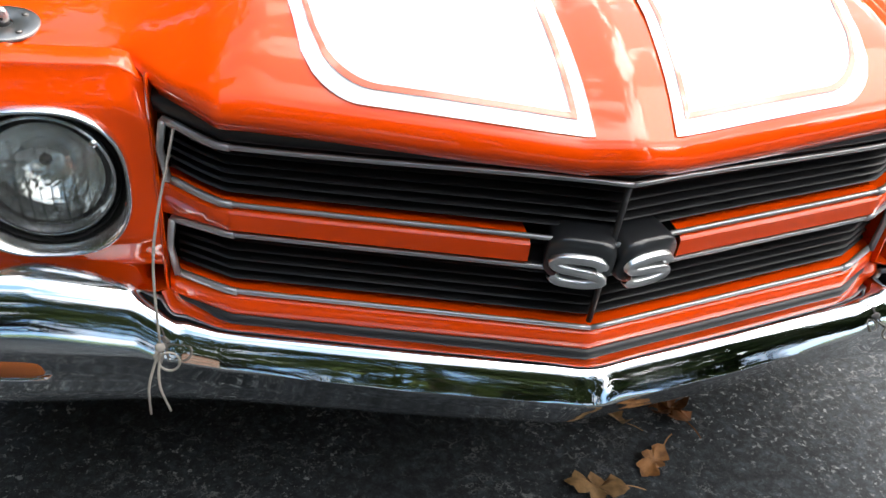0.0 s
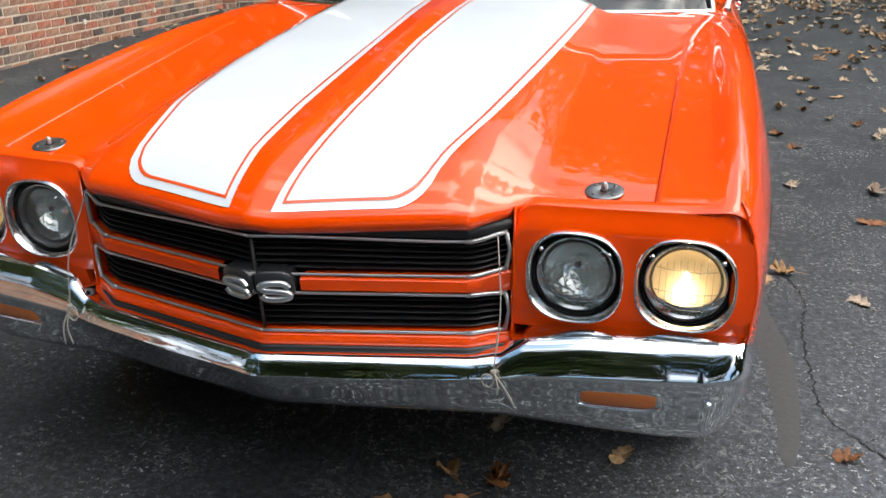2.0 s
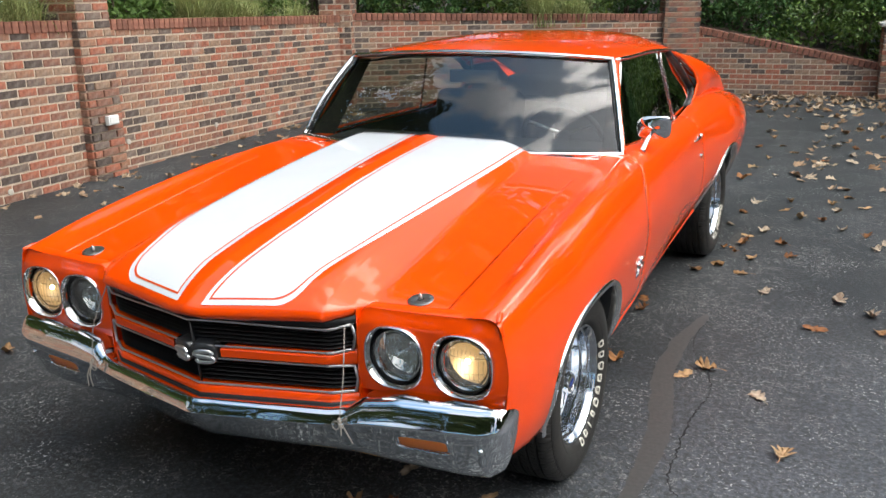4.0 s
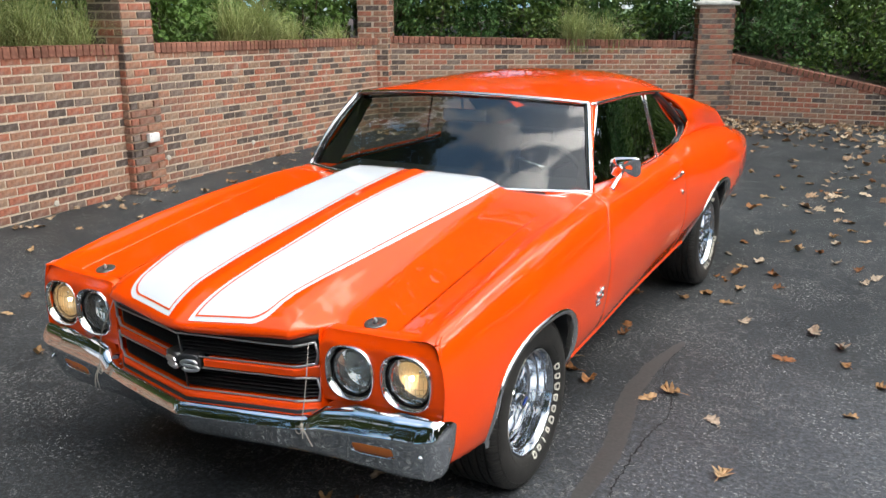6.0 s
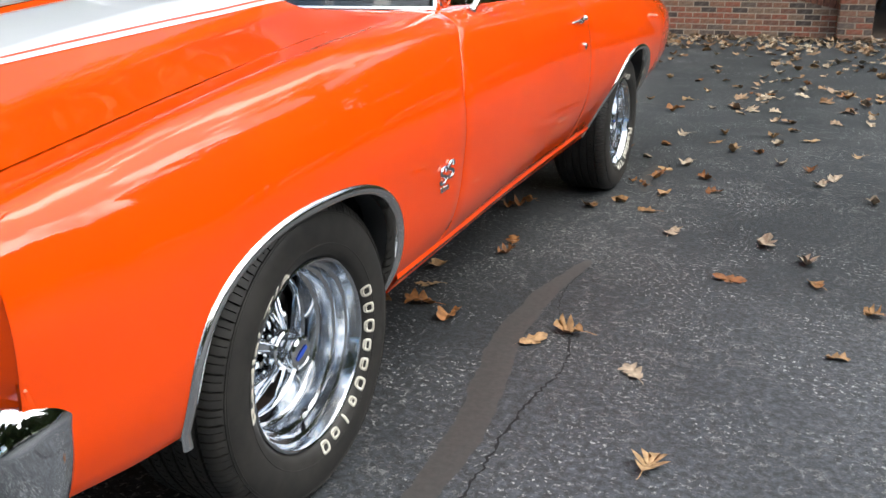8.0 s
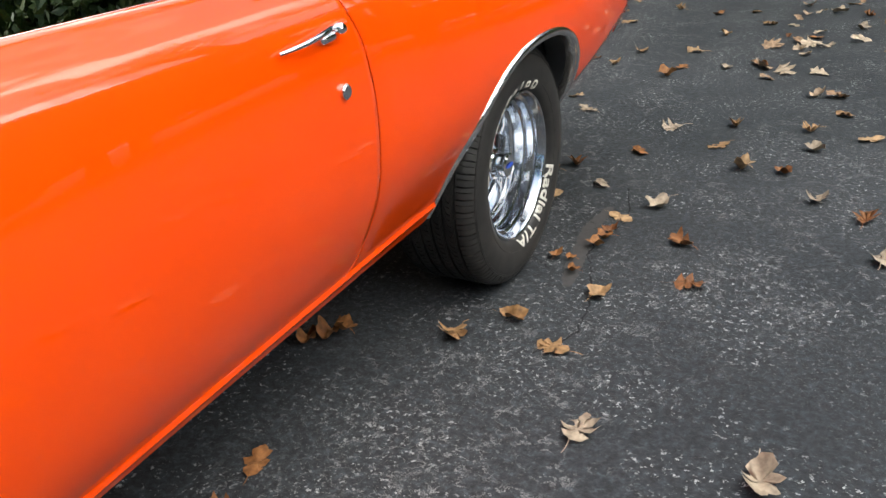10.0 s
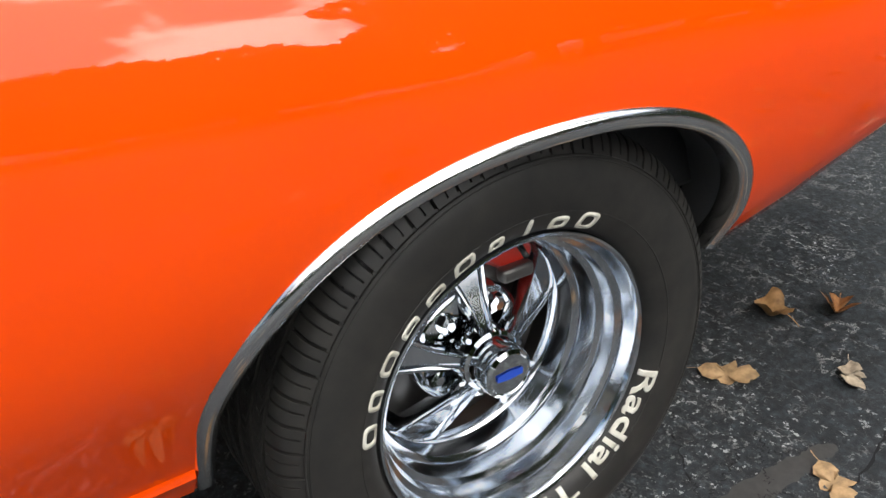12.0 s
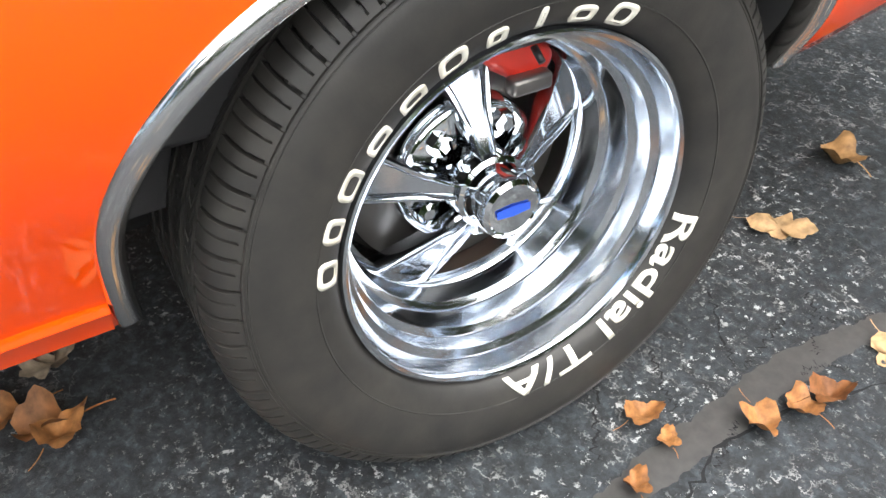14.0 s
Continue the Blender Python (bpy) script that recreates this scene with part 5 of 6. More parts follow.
    bmesh.ops.rotate(b, verts=b.verts, cent=(0, 0, 0), matrix=Matrix.Rotation(radians(-35), 3, "X"))
    bmesh.ops.translate(b, verts=b.verts, vec=(-.128, .058, .121))
    part("caliper", b, RED, w, "red painted brake caliper")
    b = box_bm(.02, .05, .02, .005, 2)
    bmesh.ops.translate(b, verts=b.verts, vec=(-.098, .062, .098))
    part("caliper_bracket", b, STEEL, w)
    lathe("backing", [(-.175, .0), (-.176, .148)], DARK, w, 32)
    # five wedge spokes
    for k in range(5):
        a = math.radians(93 + 72 * k)
        rows = []
        for t in np.linspace(0, 1, 12):
            rad = .036 + t * .114
            half = .009 + .030 * t ** 1.25
            x = -.070 - .060 * t ** 1.2
            e = min(.0075, half * .4)
            prof = [(-half, -.030), (-half - .001, -.006), (-half + e * .25, .0005), (-half + e * .7, .0012), (-half + e * 1.15, -.0015), (-half + e * 1.3, -.006),
                    (half - e * 1.3, -.006), (half - e * 1.15, -.0015), (half - e * .7, .0012), (half - e * .25, .0005), (half + .001, -.006), (half, -.030)]
            rows.append([(x + dx, rad * math.cos(a) - u * math.sin(a), rad * math.sin(a) + u * math.cos(a)) for u, dx in prof])
        sp = sheet("spoke", rows, WHEEL_CHROME, w, flip=False, label="tapered chrome spoke")
        crease(sp, 50)
    # inner plate with lug nuts
    lathe("hub_plate", [(-.114, .0), (-.114, .078), (-.118, .086), (-.132, .090)], CHROME, w, 40)
    for k in range(5):
        a = math.radians(93 + 36 + 72 * k)
        c = Vector((-.114, .066 * math.cos(a), .066 * math.sin(a)))
        nut = part("lug_nut", tube_bm([c, c + Vector((.014, 0, 0)), c + Vector((.018, 0, 0))], [.014, .013, .007], 6), CHROME, w)
        crease(nut)
    cap = lathe("hub_cap", [(-.095, .044), (-.068, .0425), (-.065, .038), (-.038, .037), (-.031, .0350), (-.028, .030), (-.0295, .0285), (-.0295, .0005)], CHROME, w, 40, "round chrome hub cap")
    crease(cap, 30)
    rows = [[(-.0275, u * .020, v * (.0065 - .002 * abs(u)) ) for v in (-1, 1)] for u in np.linspace(-1, 1, 9)]
    sheet("cap_badge", rows, BLUE, cap, label="blue oval badge")
    # valve stem
    part("valve", tube_bm([(-.06, .04, .158), (-.045, .04, .148)], .004, 8), BLACK, w)
    return w


wheel = build_wheel()
wheel.parent = car
wheel.matrix_basis = pose(.809, 2.842, .328)
for x, y, ax, flip in ((.866, .036, -153, 0), (-.866, .036, 25, 1), (-.809, 2.842, 200, 1)):
    other = copy_thing(wheel, pose(x, y, .328 if y > 1 else .323, 0, 0, 180 if flip else 0) @ pose(0, 0, 0, ax, 0, 0))
    if y < 1:
        # the calipers of the front wheels sit out of sight behind the hub
        for ch in [c for c in other.children if c.name.startswith("caliper")]:
            bpy.data.objects.remove(ch)


# ---- small body parts ----
def body_x(y, z):
    sec = section(y)[::-1]
    return float(np.interp(z, sec[:, 1], sec[:, 0]))


def build_mirror_and_handles():
    mr = new("door_mirror")
    mr.parent = doors[0]
    tagged(mr, "chrome door mirror on a slim stalk")
    c = Vector((.822, 1.121, 1.031))
    rings = []
    for o, k in ((.0, 1.0), (-.008, 1.0), (-.014, .94), (-.021, .66), (-.027, .34), (-.030, .03)):
        ring = []
        for q in range(36):
            t = 2 * math.pi * q / 36
            cc, ss = math.cos(t), math.sin(t)
            u = .069 * k * np.sign(cc) * abs(cc) ** (2 / 4.0) + (0.010 * ss * k)
            v = .050 * k * np.sign(ss) * abs(ss) ** (2 / 3.6) * (1 + .10 * cc)
            ring.append(tuple(c + Vector((u, o + .012 * cc - .38 * v, v))))
        rings.append(ring)
    sheet("mirror_shell", rings, CHROME, mr, wrap=True)
    face = [rings[0], [tuple(c + (Vector(p) - c) * .9 + Vector((0, .002, 0))) for p in rings[0]], [tuple(c + (Vector(p) - c) * .05 + Vector((0, .001, 0))) for p in rings[0]]]
    sheet("mirror_glass", face, material("mirror_glass", (0.85, 0.87, 0.88), 0.01, 1.0), mr, wrap=True, flip=True)
    part("stalk", tube_bm([(.806, .992, .946), (.808, 1.005, .957), (.815, 1.06, .995), (.822, 1.09, 1.018)], [.016, .010, .008, .008], 10), CHROME, mr)
    for s, d in ((1, doors[0]), (-1, doors[1])):
        h = new("door_handle")
        h.parent = d
        tagged(h, "chrome pull-up door handle")
        pts = []
        for k in range(14):
            t = k / 13
            y = 1.805 + .150 * t
            pts.append((s * (body_x(y, .872) + .006 + .013 * math.sin(math.pi * min(1, .08 + t * .9)) ), y, .862 + .012 * t))
        part("grip", tube_bm(pts, [.0022 + .0034 * math.sin(math.pi * (.05 + .6 * k / 13)) for k in range(14)], 8), CHROME, h)
        y = 1.965
        x = body_x(y, .868)
        part("button", tube_bm([(s * (x - .01), y, .866), (s * (x + .016), y + .004, .870), (s * (x + .019), y + .004, .871)], [.011, .0095, .007], 14), CHROME, h)
        b = box_bm(.018, .042, .018, .007, 2)
        bmesh.ops.translate(b, verts=b.verts, vec=(s * (body_x(1.935, .862) + .004), 1.935, .860))
        part("handle_base", b, CHROME, h)
        x = body_x(1.955, .768)
        lk = part("door_lock", tube_bm([(s * (x - .004), 1.955, .768), (s * (x + .006), 1.955, .768), (s * (x + .008), 1.955, .768)], [.0135, .0135, .011], 20), CHROME, d, "round chrome door lock")
        crease(lk)


build_mirror_and_handles()


def build_sills():
    for s in (1, -1):
        rows = []
        for y in np.linspace(.42, 2.445, 30):
            x, xl = body_x(y, .365), body_x(y, .335)
            rows.append([(s * (x - .004), y, .378), (s * (x + .004), y, .366), (s * (x + .005), y, .358), (s * (xl + .003), y, .334), (s * (xl - .006), y, .318), (s * (xl - .04), y, .310), (s * (xl - .16), y, .306)])
        crease(sheet("rocker_panel", rows, ORANGE, car, flip=s > 0, label="orange rocker panel below the door"), 40)


build_sills()


def tail_slots():
    """A column of dark slots near the end of each rear side."""
    for s in (1, -1):
        for k in range(8):
            z = .580 + .0185 * k
            y = 3.745 + (z - .58) * .45
            b = box_bm(.008, .012, .011, .002, 1)
            bmesh.ops.translate(b, verts=b.verts, vec=(s * (body_x(y, z) - .001), y, z))
            part("vent_slot", b, material("slot_dark", (.05, .006, .004), .5) if k == 0 and s == 1 else bpy.data.materials["slot_dark"], car)


tail_slots()


def build_strings():
    """Thin ties between the grille and the bumper."""
    for sx, knot, ends in ((1, (.452, -.790, .492), ((.462, -.800, .452), (.492, -.790, .428))), (-1, (-.468, -.790, .505), ((-.462, -.806, .425), (-.484, -.804, .420)))):
        st = new("string")
        tagged(st, "thin grey string tied from the grille to the bumper", "string", "ties on the nose")
        top = Vector((sx * .440, -.722, .735))
        k = Vector(knot)
        mid = (top + k) / 2 + Vector((sx * .012, -.012, 0))
        part("strand", tube_bm([tuple(p) for p in spline([top, mid, k], 14)], .0016, 6), STRING, st)
        back = k + Vector((0, .05, .0))
        part("strand", tube_bm([tuple(p) for p in spline([k, k + Vector((sx * .006, -.006, -.008)), k + Vector((sx * .002, .01, -.03))], 8)], .0018, 6), STRING, st)
        for e in ends:
            e = Vector(e)
            part("loose_end", tube_bm([tuple(p) for p in spline([k, (k + e) / 2 + Vector((sx * .006, -.006, 0)), e], 10)], .0016, 6), STRING, st)
        loop = [k + Vector((.011 * math.cos(t) - .009 * sx, -.006, -.016 + .013 * math.sin(t))) for t in np.linspace(0, 6.283, 18, endpoint=False)]
        part("loop", tube_bm(loop, .0015, 6, True), STRING, st)
        bm = bmesh.new()
        bmesh.ops.create_uvsphere(bm, u_segments=8, v_segments=6, radius=.006)
        bmesh.ops.translate(bm, verts=bm.verts, vec=k)
        part("knot", bm, STRING, st)


build_strings()


# ---- fallen leaves ----
def leaf_mesh(seed, kind):
    """A curled, lobed dry leaf about 0.1 m long, lying on z = 0."""
    rnd = random.Random(seed)
    n = 30
    length = rnd.uniform(.095, .125)
    if kind == "round":
        outline = []
        ph0 = rnd.uniform(0, 6.28)
        for k in range(n):
            t = 2 * math.pi * k / n
            r = .040 * (1 + .16 * math.cos(3 * t + ph0) + .10 * math.cos(5 * t - ph0) + .10 * rnd.uniform(-1, 1))
            outline.append((r * math.cos(t) * .85, r * math.sin(t) * 1.1))
    else:
        # three pairs of lobes that sweep forwards along a midrib
        deep, wide = (rnd.uniform(.30, .50), rnd.uniform(.30, .38)) if kind == "oak" else (rnd.uniform(.14, .24), rnd.uniform(.40, .50))
        sides = []
        for sgn in (1, -1):
            pts = []
            for q in range(3):
                y0 = -.40 + .28 * q + rnd.uniform(-.02, .02)
                reach = wide * (.72, 1.0, .78)[q] * rnd.uniform(.82, 1.15)
                sink = wide * deep * (.5, 1.0, .95)[q]
                tip = y0 + .17 + .06 * rnd.random()
                pts += [(sink, y0), (.5 * (sink + reach), y0 + .05), (reach, tip), (.62 * reach + .3 * sink, tip + .035)]
            pts += [(wide * deep * .7, .40), (wide * .30, .45)]
            sides.append([(sgn * x * length, y * length) for x, y in pts])
        outline = [(0.0, -.47 * length)] + sides[0] + [(0.0, .53 * length)] + sides[1][::-1]
    curl, twist, fold = rnd.uniform(2, 13), rnd.uniform(-12, 12), rnd.uniform(-.1, .4)
    crumple = .008 if kind == "round" else .004
    ph = rnd.uniform(0, 6)

    def lift(x, y):
        return curl * x * x + .6 * curl * y * y + twist * x * y + fold * abs(x) + crumple * (math.sin(110 * x + ph) + math.sin(90 * y + 2 * ph))
    v, f = [], []
    for s in (1.0, .62, .28):
        v += [(x * s, y * s, lift(x * s, y * s)) for x, y in outline]
    v.append((0, 0, lift(0, 0)))
    for ring in range(2):
        for k in range(n):
            a, b = ring * n + k, ring * n + (k + 1) % n
            f.append((a, b, b + n, a + n))
    for k in range(n):
        f.append((2 * n + k, 2 * n + (k + 1) % n, 3 * n))
    # stem
    e = len(v)
    for q in range(5):
        y = -.044 - .011 * q
        z = lift(0, -.040) * (1 - q / 5) + .002
        v += [(-.0011 + .003 * math.sin(q * .7), y, z), (.0011 + .003 * math.sin(q * .7), y, z + .0008)]
    for q in range(4):
        a = e + 2 * q
        f.append((a, a + 1, a + 3, a + 2))
    zmin = min(p[2] for p in v)
    v = [(p[0], p[1], p[2] - zmin + .0005) for p in v]
    me = bpy.data.meshes.new("fallen_leaf")
    me.from_pydata(v, [], f)
    me.polygons.foreach_set("use_smooth", [True] * len(me.polygons))
    return me


LEAVES = [(leaf_mesh(i, k), k) for i, k in enumerate(("oak", "star", "oak", "round", "star", "oak", "round", "star", "oak", "round"))]
LEAF_LABELS = {"oak": "dry curled oak leaf lying on the asphalt", "star": "dry pointed-lobed leaf lying on the asphalt", "round": "dry crumpled leaf lying on the asphalt"}


def put_leaf(x, y, rnd, size=1.0, pick=None, tone=None, z=0.0):
    i = rnd.randrange(len(LEAVES)) if pick is None else pick
    base, kind = LEAVES[i]
    mat = tone or rnd.choice((DRY_TAN, DRY_BROWN, DRY_PALE, DRY_TAN))
    key = f"leaf {i} {mat.name}"
    me = bpy.data.meshes.get(key)
    if me is None:
        me = base.copy()
        me.name = key
        me.materials.append(mat)
    ob = new("fallen_leaf", me)
    k = size * rnd.uniform(.85, 1.2)
    ob.matrix_basis = pose(x, y, z, rnd.uniform(-8, 8), rnd.uniform(-8, 8), rnd.uniform(0, 360)) @ Matrix.Diagonal((k, k, k * rnd.uniform(.7, 1.3), 1))
    tagged(ob, LEAF_LABELS[kind], "leaf", "fallen leaves")


# ---- walls ----
COURSE, MODULE = .0755, .2025


def level(y):
    """Height of true level against the sloping driveway."""
    return -.024 * (y - 2.0)


def brick_mesh(name, lx, ly, lz, seed):
    rnd = random.Random(seed)
    c = .004
    v = []
    for sx in (-1, 1):
        for sz in (-1, 1):
            v.append((sx * lx / 2, ly / 2, sz * lz / 2))
    for sx in (-1, 1):
        for sz in (-1, 1):
            v.append((sx * lx / 2, -ly / 2 + c, sz * lz / 2))
    for sx in (-1, 1):
        for sz in (-1, 1):
            v.append((sx * (lx / 2 - c * rnd.uniform(.6, 1.8)), -ly / 2 + rnd.uniform(-.001, .001), sz * (lz / 2 - c * rnd.uniform(.6, 1.6))))
    f = []
    for a in (0, 4):
        b = a + 4
        f += [(a, a + 1, b + 1, b), (a + 1, a + 3, b + 3, b + 1), (a + 3, a + 2, b + 2, b + 3), (a + 2, a, b, b + 2)]
    f.append((8, 9, 11, 10))
    me = bpy.data.meshes.new(name)
    me.from_pydata(v, [], f)
    return me, v, f


BRICKS = [brick_mesh("brick", MODULE - .014, .05, COURSE - .016, i) for i in range(4)]
HALVES = [brick_mesh("brick", MODULE / 2 - .014, .05, COURSE - .016, 10 + i) for i in range(2)]
ROWLOCK = [brick_mesh("cap_brick", COURSE - .011, .22, .095, 20 + i) for i in range(3)]
for me, *_ in BRICKS + HALVES:
    me.materials.append(BRICK)
for me, *_ in ROWLOCK:
    me.materials.append(CAP_BRICK)
JOBS = []


def brick_wall(name, a, b, top, label, near, slope_end=None, skip=0.0):
    """A brick wall from plan point a to b; top is its height at a, slope_end at b. near(s) tells the stretch built brick by brick."""
    a, b = Vector((*a, 0)), Vector((*b, 0))
    d = (b - a).normalized()
    length = (b - a).length
    nrm = Vector((d.y, -d.x, 0))
    end = top if slope_end is None else slope_end
    body_top = lambda s: top + (end - top) * s / length - .095
    # mortar core, recessed behind the brick faces
    v, f = [], []
    n = 24
    for k in range(n + 1):
        s = length * k / n
        p = a + d * s
        z = body_top(s) + level(p.y)
        for o in (-.0055, -.22):
            q = p + nrm * o
            v += [(q.x, q.y, -.25), (q.x, q.y, z)]
    for k in range(n):
        i = 4 * k
        f += [(i, i + 4, i + 5, i + 1), (i + 2, i + 3, i + 7, i + 6), (i + 1, i + 5, i + 7, i + 3)]
    f += [(0, 1, 3, 2), (4 * n, 4 * n + 2, 4 * n + 3, 4 * n + 1)]
    w = mesh_part(name, v, f, MORTAR, None, False)
    tagged(w, label, "brick wall", kind="structure")
    JOBS.append((w, a, d, nrm, length, top, end, body_top, near, skip))
    return w


def lay_bricks():
    for w, a, d, nrm, length, top, end, body_top, near, skip in JOBS:
        rnd = random.Random(w.name)
        yaw = math.atan2(d.y, d.x)
        singles, far_v, far_f = 0, [], []
        slots = []
        rows = int(max(top, end) / COURSE) + 4
        for r in range(-2, rows):
            zc = r * COURSE + COURSE / 2
            s = -MODULE / 2 if r % 2 else 0.0
            while s < length:
                mid = s + MODULE / 2
                s += MODULE
                if mid < MODULE * .3 or mid > length - MODULE * .3:
                    if mid <= 0 or mid >= length:
                        continue
                p = a + d * mid
                if zc + COURSE / 2 > body_top(mid) + .052 or zc + level(p.y) < -.06:
                    continue
                slots.append((mid, zc))
        slots.sort(key=lambda q: (not near(q[0]), abs(q[0] - skip)))
        for mid, zc in slots:
            lo, hi = max(0, mid - MODULE / 2), min(length, mid + MODULE / 2)
            half = hi - lo < MODULE * .8
            p = a + d * ((lo + hi) / 2) + nrm * (-.025 + rnd.uniform(-.0015, .0025))
            m = pose(p.x, p.y, zc + level(p.y), 0, 0, 0) @ Matrix.Rotation(yaw, 4, "Z")
            me, bv, bf = rnd.choice(HALVES if half else BRICKS)
            if near(mid) and singles < 300:
                ob = new("brick", me)
                ob.parent = w
                ob.matrix_basis = m
                singles += 1
            else:
                e = len(far_v)
                far_v += [tuple(m @ Vector(q)) for q in bv]
                far_f += [tuple(i + e for i in q) for q in bf]
        if far_v:
            tagged(mesh_part("bricks", far_v, far_f, BRICK_FAR, w, False), kind="stuff")
        # rowlock course on top
        s = COURSE / 2
        tilt = math.atan2(end - top, length)
        while s < length:
            p = a + d * s + nrm * -.095
            z = body_top(s) + .05 + level(p.y)
            m = pose(p.x, p.y, z) @ Matrix.Rotation(yaw, 4, "Z") @ Matrix.Rotation(-tilt, 4, "Y") @ pose(0, 0, rnd.uniform(-.003, .003), 0, rnd.uniform(-1, 1), rnd.uniform(-1, 1))
            ob = new("cap_brick", rnd.choice(ROWLOCK)[0])
            ob.parent = w
            ob.matrix_basis = m
            s += COURSE


def pillar(name, c, yaw_deg, width, top, label, cap=True, ledge=None):
    """A square brick pillar; its courses laid round four faces."""
    m0 = Matrix.Translation((c[0], c[1], 0)) @ Matrix.Rotation(radians(yaw_deg), 4, "Z")
    b = box_bm(width - .02, width - .02, top + .3)
    bmesh.ops.translate(b, verts=b.verts, vec=(0, 0, (top - .3) / 2))
    w = part(name, b, MORTAR, None, smooth=False)
    w.matrix_basis = m0 @ Matrix.Translation((0, 0, level(c[1])))
    tagged(w, label, "brick pillar", kind="structure")
    PILLARS.append((w, width, top, ledge))
    if cap:
        bm = box_bm(width + .10, width + .10, .05, .012)
        bmesh.ops.translate(bm, verts=bm.verts, vec=(0, 0, top + .025))
        cp = part("cap_stone", bm, STONE, w, "pale stone pillar cap", smooth=False)
        bm = bmesh.new()
        bmesh.ops.create_cone(bm, cap_ends=True, segments=4, radius1=(width + .04) * .70, radius2=.05, depth=.07)
        bmesh.ops.rotate(bm, verts=bm.verts, cent=(0, 0, 0), matrix=Matrix.Rotation(radians(45), 3, "Z"))
        bmesh.ops.translate(bm, verts=bm.verts, vec=(0, 0, top + .085))
        part("cap_top", bm, STONE, w, smooth=False)
    return w


PILLARS = []


def lay_pillars():
    for w, width, top, ledge in PILLARS:
        rnd = random.Random(w.name + "p")
        n = max(2, round(width / MODULE))
        for r in range(-2, int(top / COURSE)):
            zc = r * COURSE + COURSE / 2
            out = .012 if ledge and (zc < ledge or zc > top - .12) else 0.0
            for face in range(4):
                off = 0 if (r + face) % 2 else MODULE / 2
                pos = [-(n - 1) / 2 * MODULE + k * MODULE for k in range(n)] if (r + face) % 2 else [-(n / 2) * MODULE + MODULE * .25] + [(-(n - 2) / 2 + k) * MODULE for k in range(n - 1)] + [(n / 2) * MODULE - MODULE * .25]
                for u in pos:
                    half = abs(abs(u) - (n / 2 * MODULE - MODULE * .25)) < .01
                    me = rnd.choice(HALVES if half else BRICKS)[0]
                    ob = new("brick", me)
                    ob.parent = w
                    k = width / (n * MODULE)
                    ob.matrix_basis = Matrix.Rotation(face * math.pi / 2, 4, "Z") @ pose(u * k, -width / 2 + .025 - out + rnd.uniform(-.001, .001), zc)


CORNER, BEND, END = (-5.20, 8.05), (-1.30, 11.30), (1.62, 11.62)
WALL_W = lambda y: -4.584 - .088 * (y - 1.56)
brick_wall("wall_west", (WALL_W(-7.0), -7.0), (WALL_W(8.1), 8.1), 1.435, "weathered red and charcoal brick retaining wall with a brick cap", lambda s: 8.3 < s < 11.6, skip=9.5)
brick_wall("wall_north_west", CORNER, BEND, 1.46, "weathered red brick retaining wall behind the car", lambda s: True, slope_end=1.40)
brick_wall("wall_north", BEND, END, 1.28, "brick wall whose cap slopes down to the end pillar", lambda s: True, slope_end=.68)
pillar("pillar_west", (-4.88 + .02, 3.24), 5, .41, 1.97, "brick pillar with a stepped base and an outlet box", ledge=.92)
pillar("pillar_corner", (-5.28, 8.15), 22, .45, 2.1, "tall brick corner pillar", cap=True)
pillar("pillar_bend", (-1.28, 11.40), 22, .52, 1.93, "brick pillar with a pale stone cap")
pillar("pillar_end", (1.72, 11.55), 6, .42, 1.22, "short brick end pillar with a stone cap")
pillar("pillar_far", (WALL_W(-1.6) - .16, -1.6), 5, .41, 1.97, "brick pillar of the retaining wall")


def build_outlet():
    b = box_bm(.135, .045, .085, .006)
    o = part("outlet_box", b, OUTLET, None, "", smooth=False)
    o.matrix_basis = pose(-4.615, 3.285, .525, 0, 0, 95)
    tagged(o, "white outlet box fixed to the brick pillar", "outlet")
    bm = box_bm(.10, .006, .06, .002)
    c = part("cover", bm, OUTLET, o, smooth=False)
    c.matrix_basis = pose(0, -.025, 0)
    for y, z in ((2.15, .09), (3.59, .27), (4.99, .23), (6.28, .19)):
        q = part("wall_drain", tube_bm([(-.01, 0, 0), (.006, 0, 0), (.008, 0, 0)], [.027, .027, .020], 16), DRAIN, None)
        q.matrix_basis = pose(WALL_W(y), y, z)
        tagged(q, "small white round drain in the brick wall", "drain", "wall drains")


build_outlet()


def build_beds():
    pts = [(WALL_W(-12) - .18, -12), (WALL_W(8) - .18, 8.0), (-5.3, 8.25), (-1.45, 11.52), (-1.0, 11.60), (-3, 40), (-40, 40), (-40, -12)]
    v = [(x, y, 1.26 + level(min(y, 11))) for x, y in pts]
    b = mesh_part("planting_bed", v, [tuple(range(len(v)))], SOIL, None, False)
    tagged(b, "raised bed of dark mulch behind the wall", "planting bed", kind="structure")
    v = [(-1.1, 11.62, .98), (.3, 11.75, .70), (1.55, 11.9, .42), (1.9, 11.95, .0), (30, 12.0, -.02), (30, 40, 1.0), (-3, 40, 1.2)]
    b = mesh_part("bank", v, [tuple(range(len(v)))], SOIL, None, False)
    tagged(b, "dark planted bank behind the sloping wall", "bank", kind="structure")


build_beds()


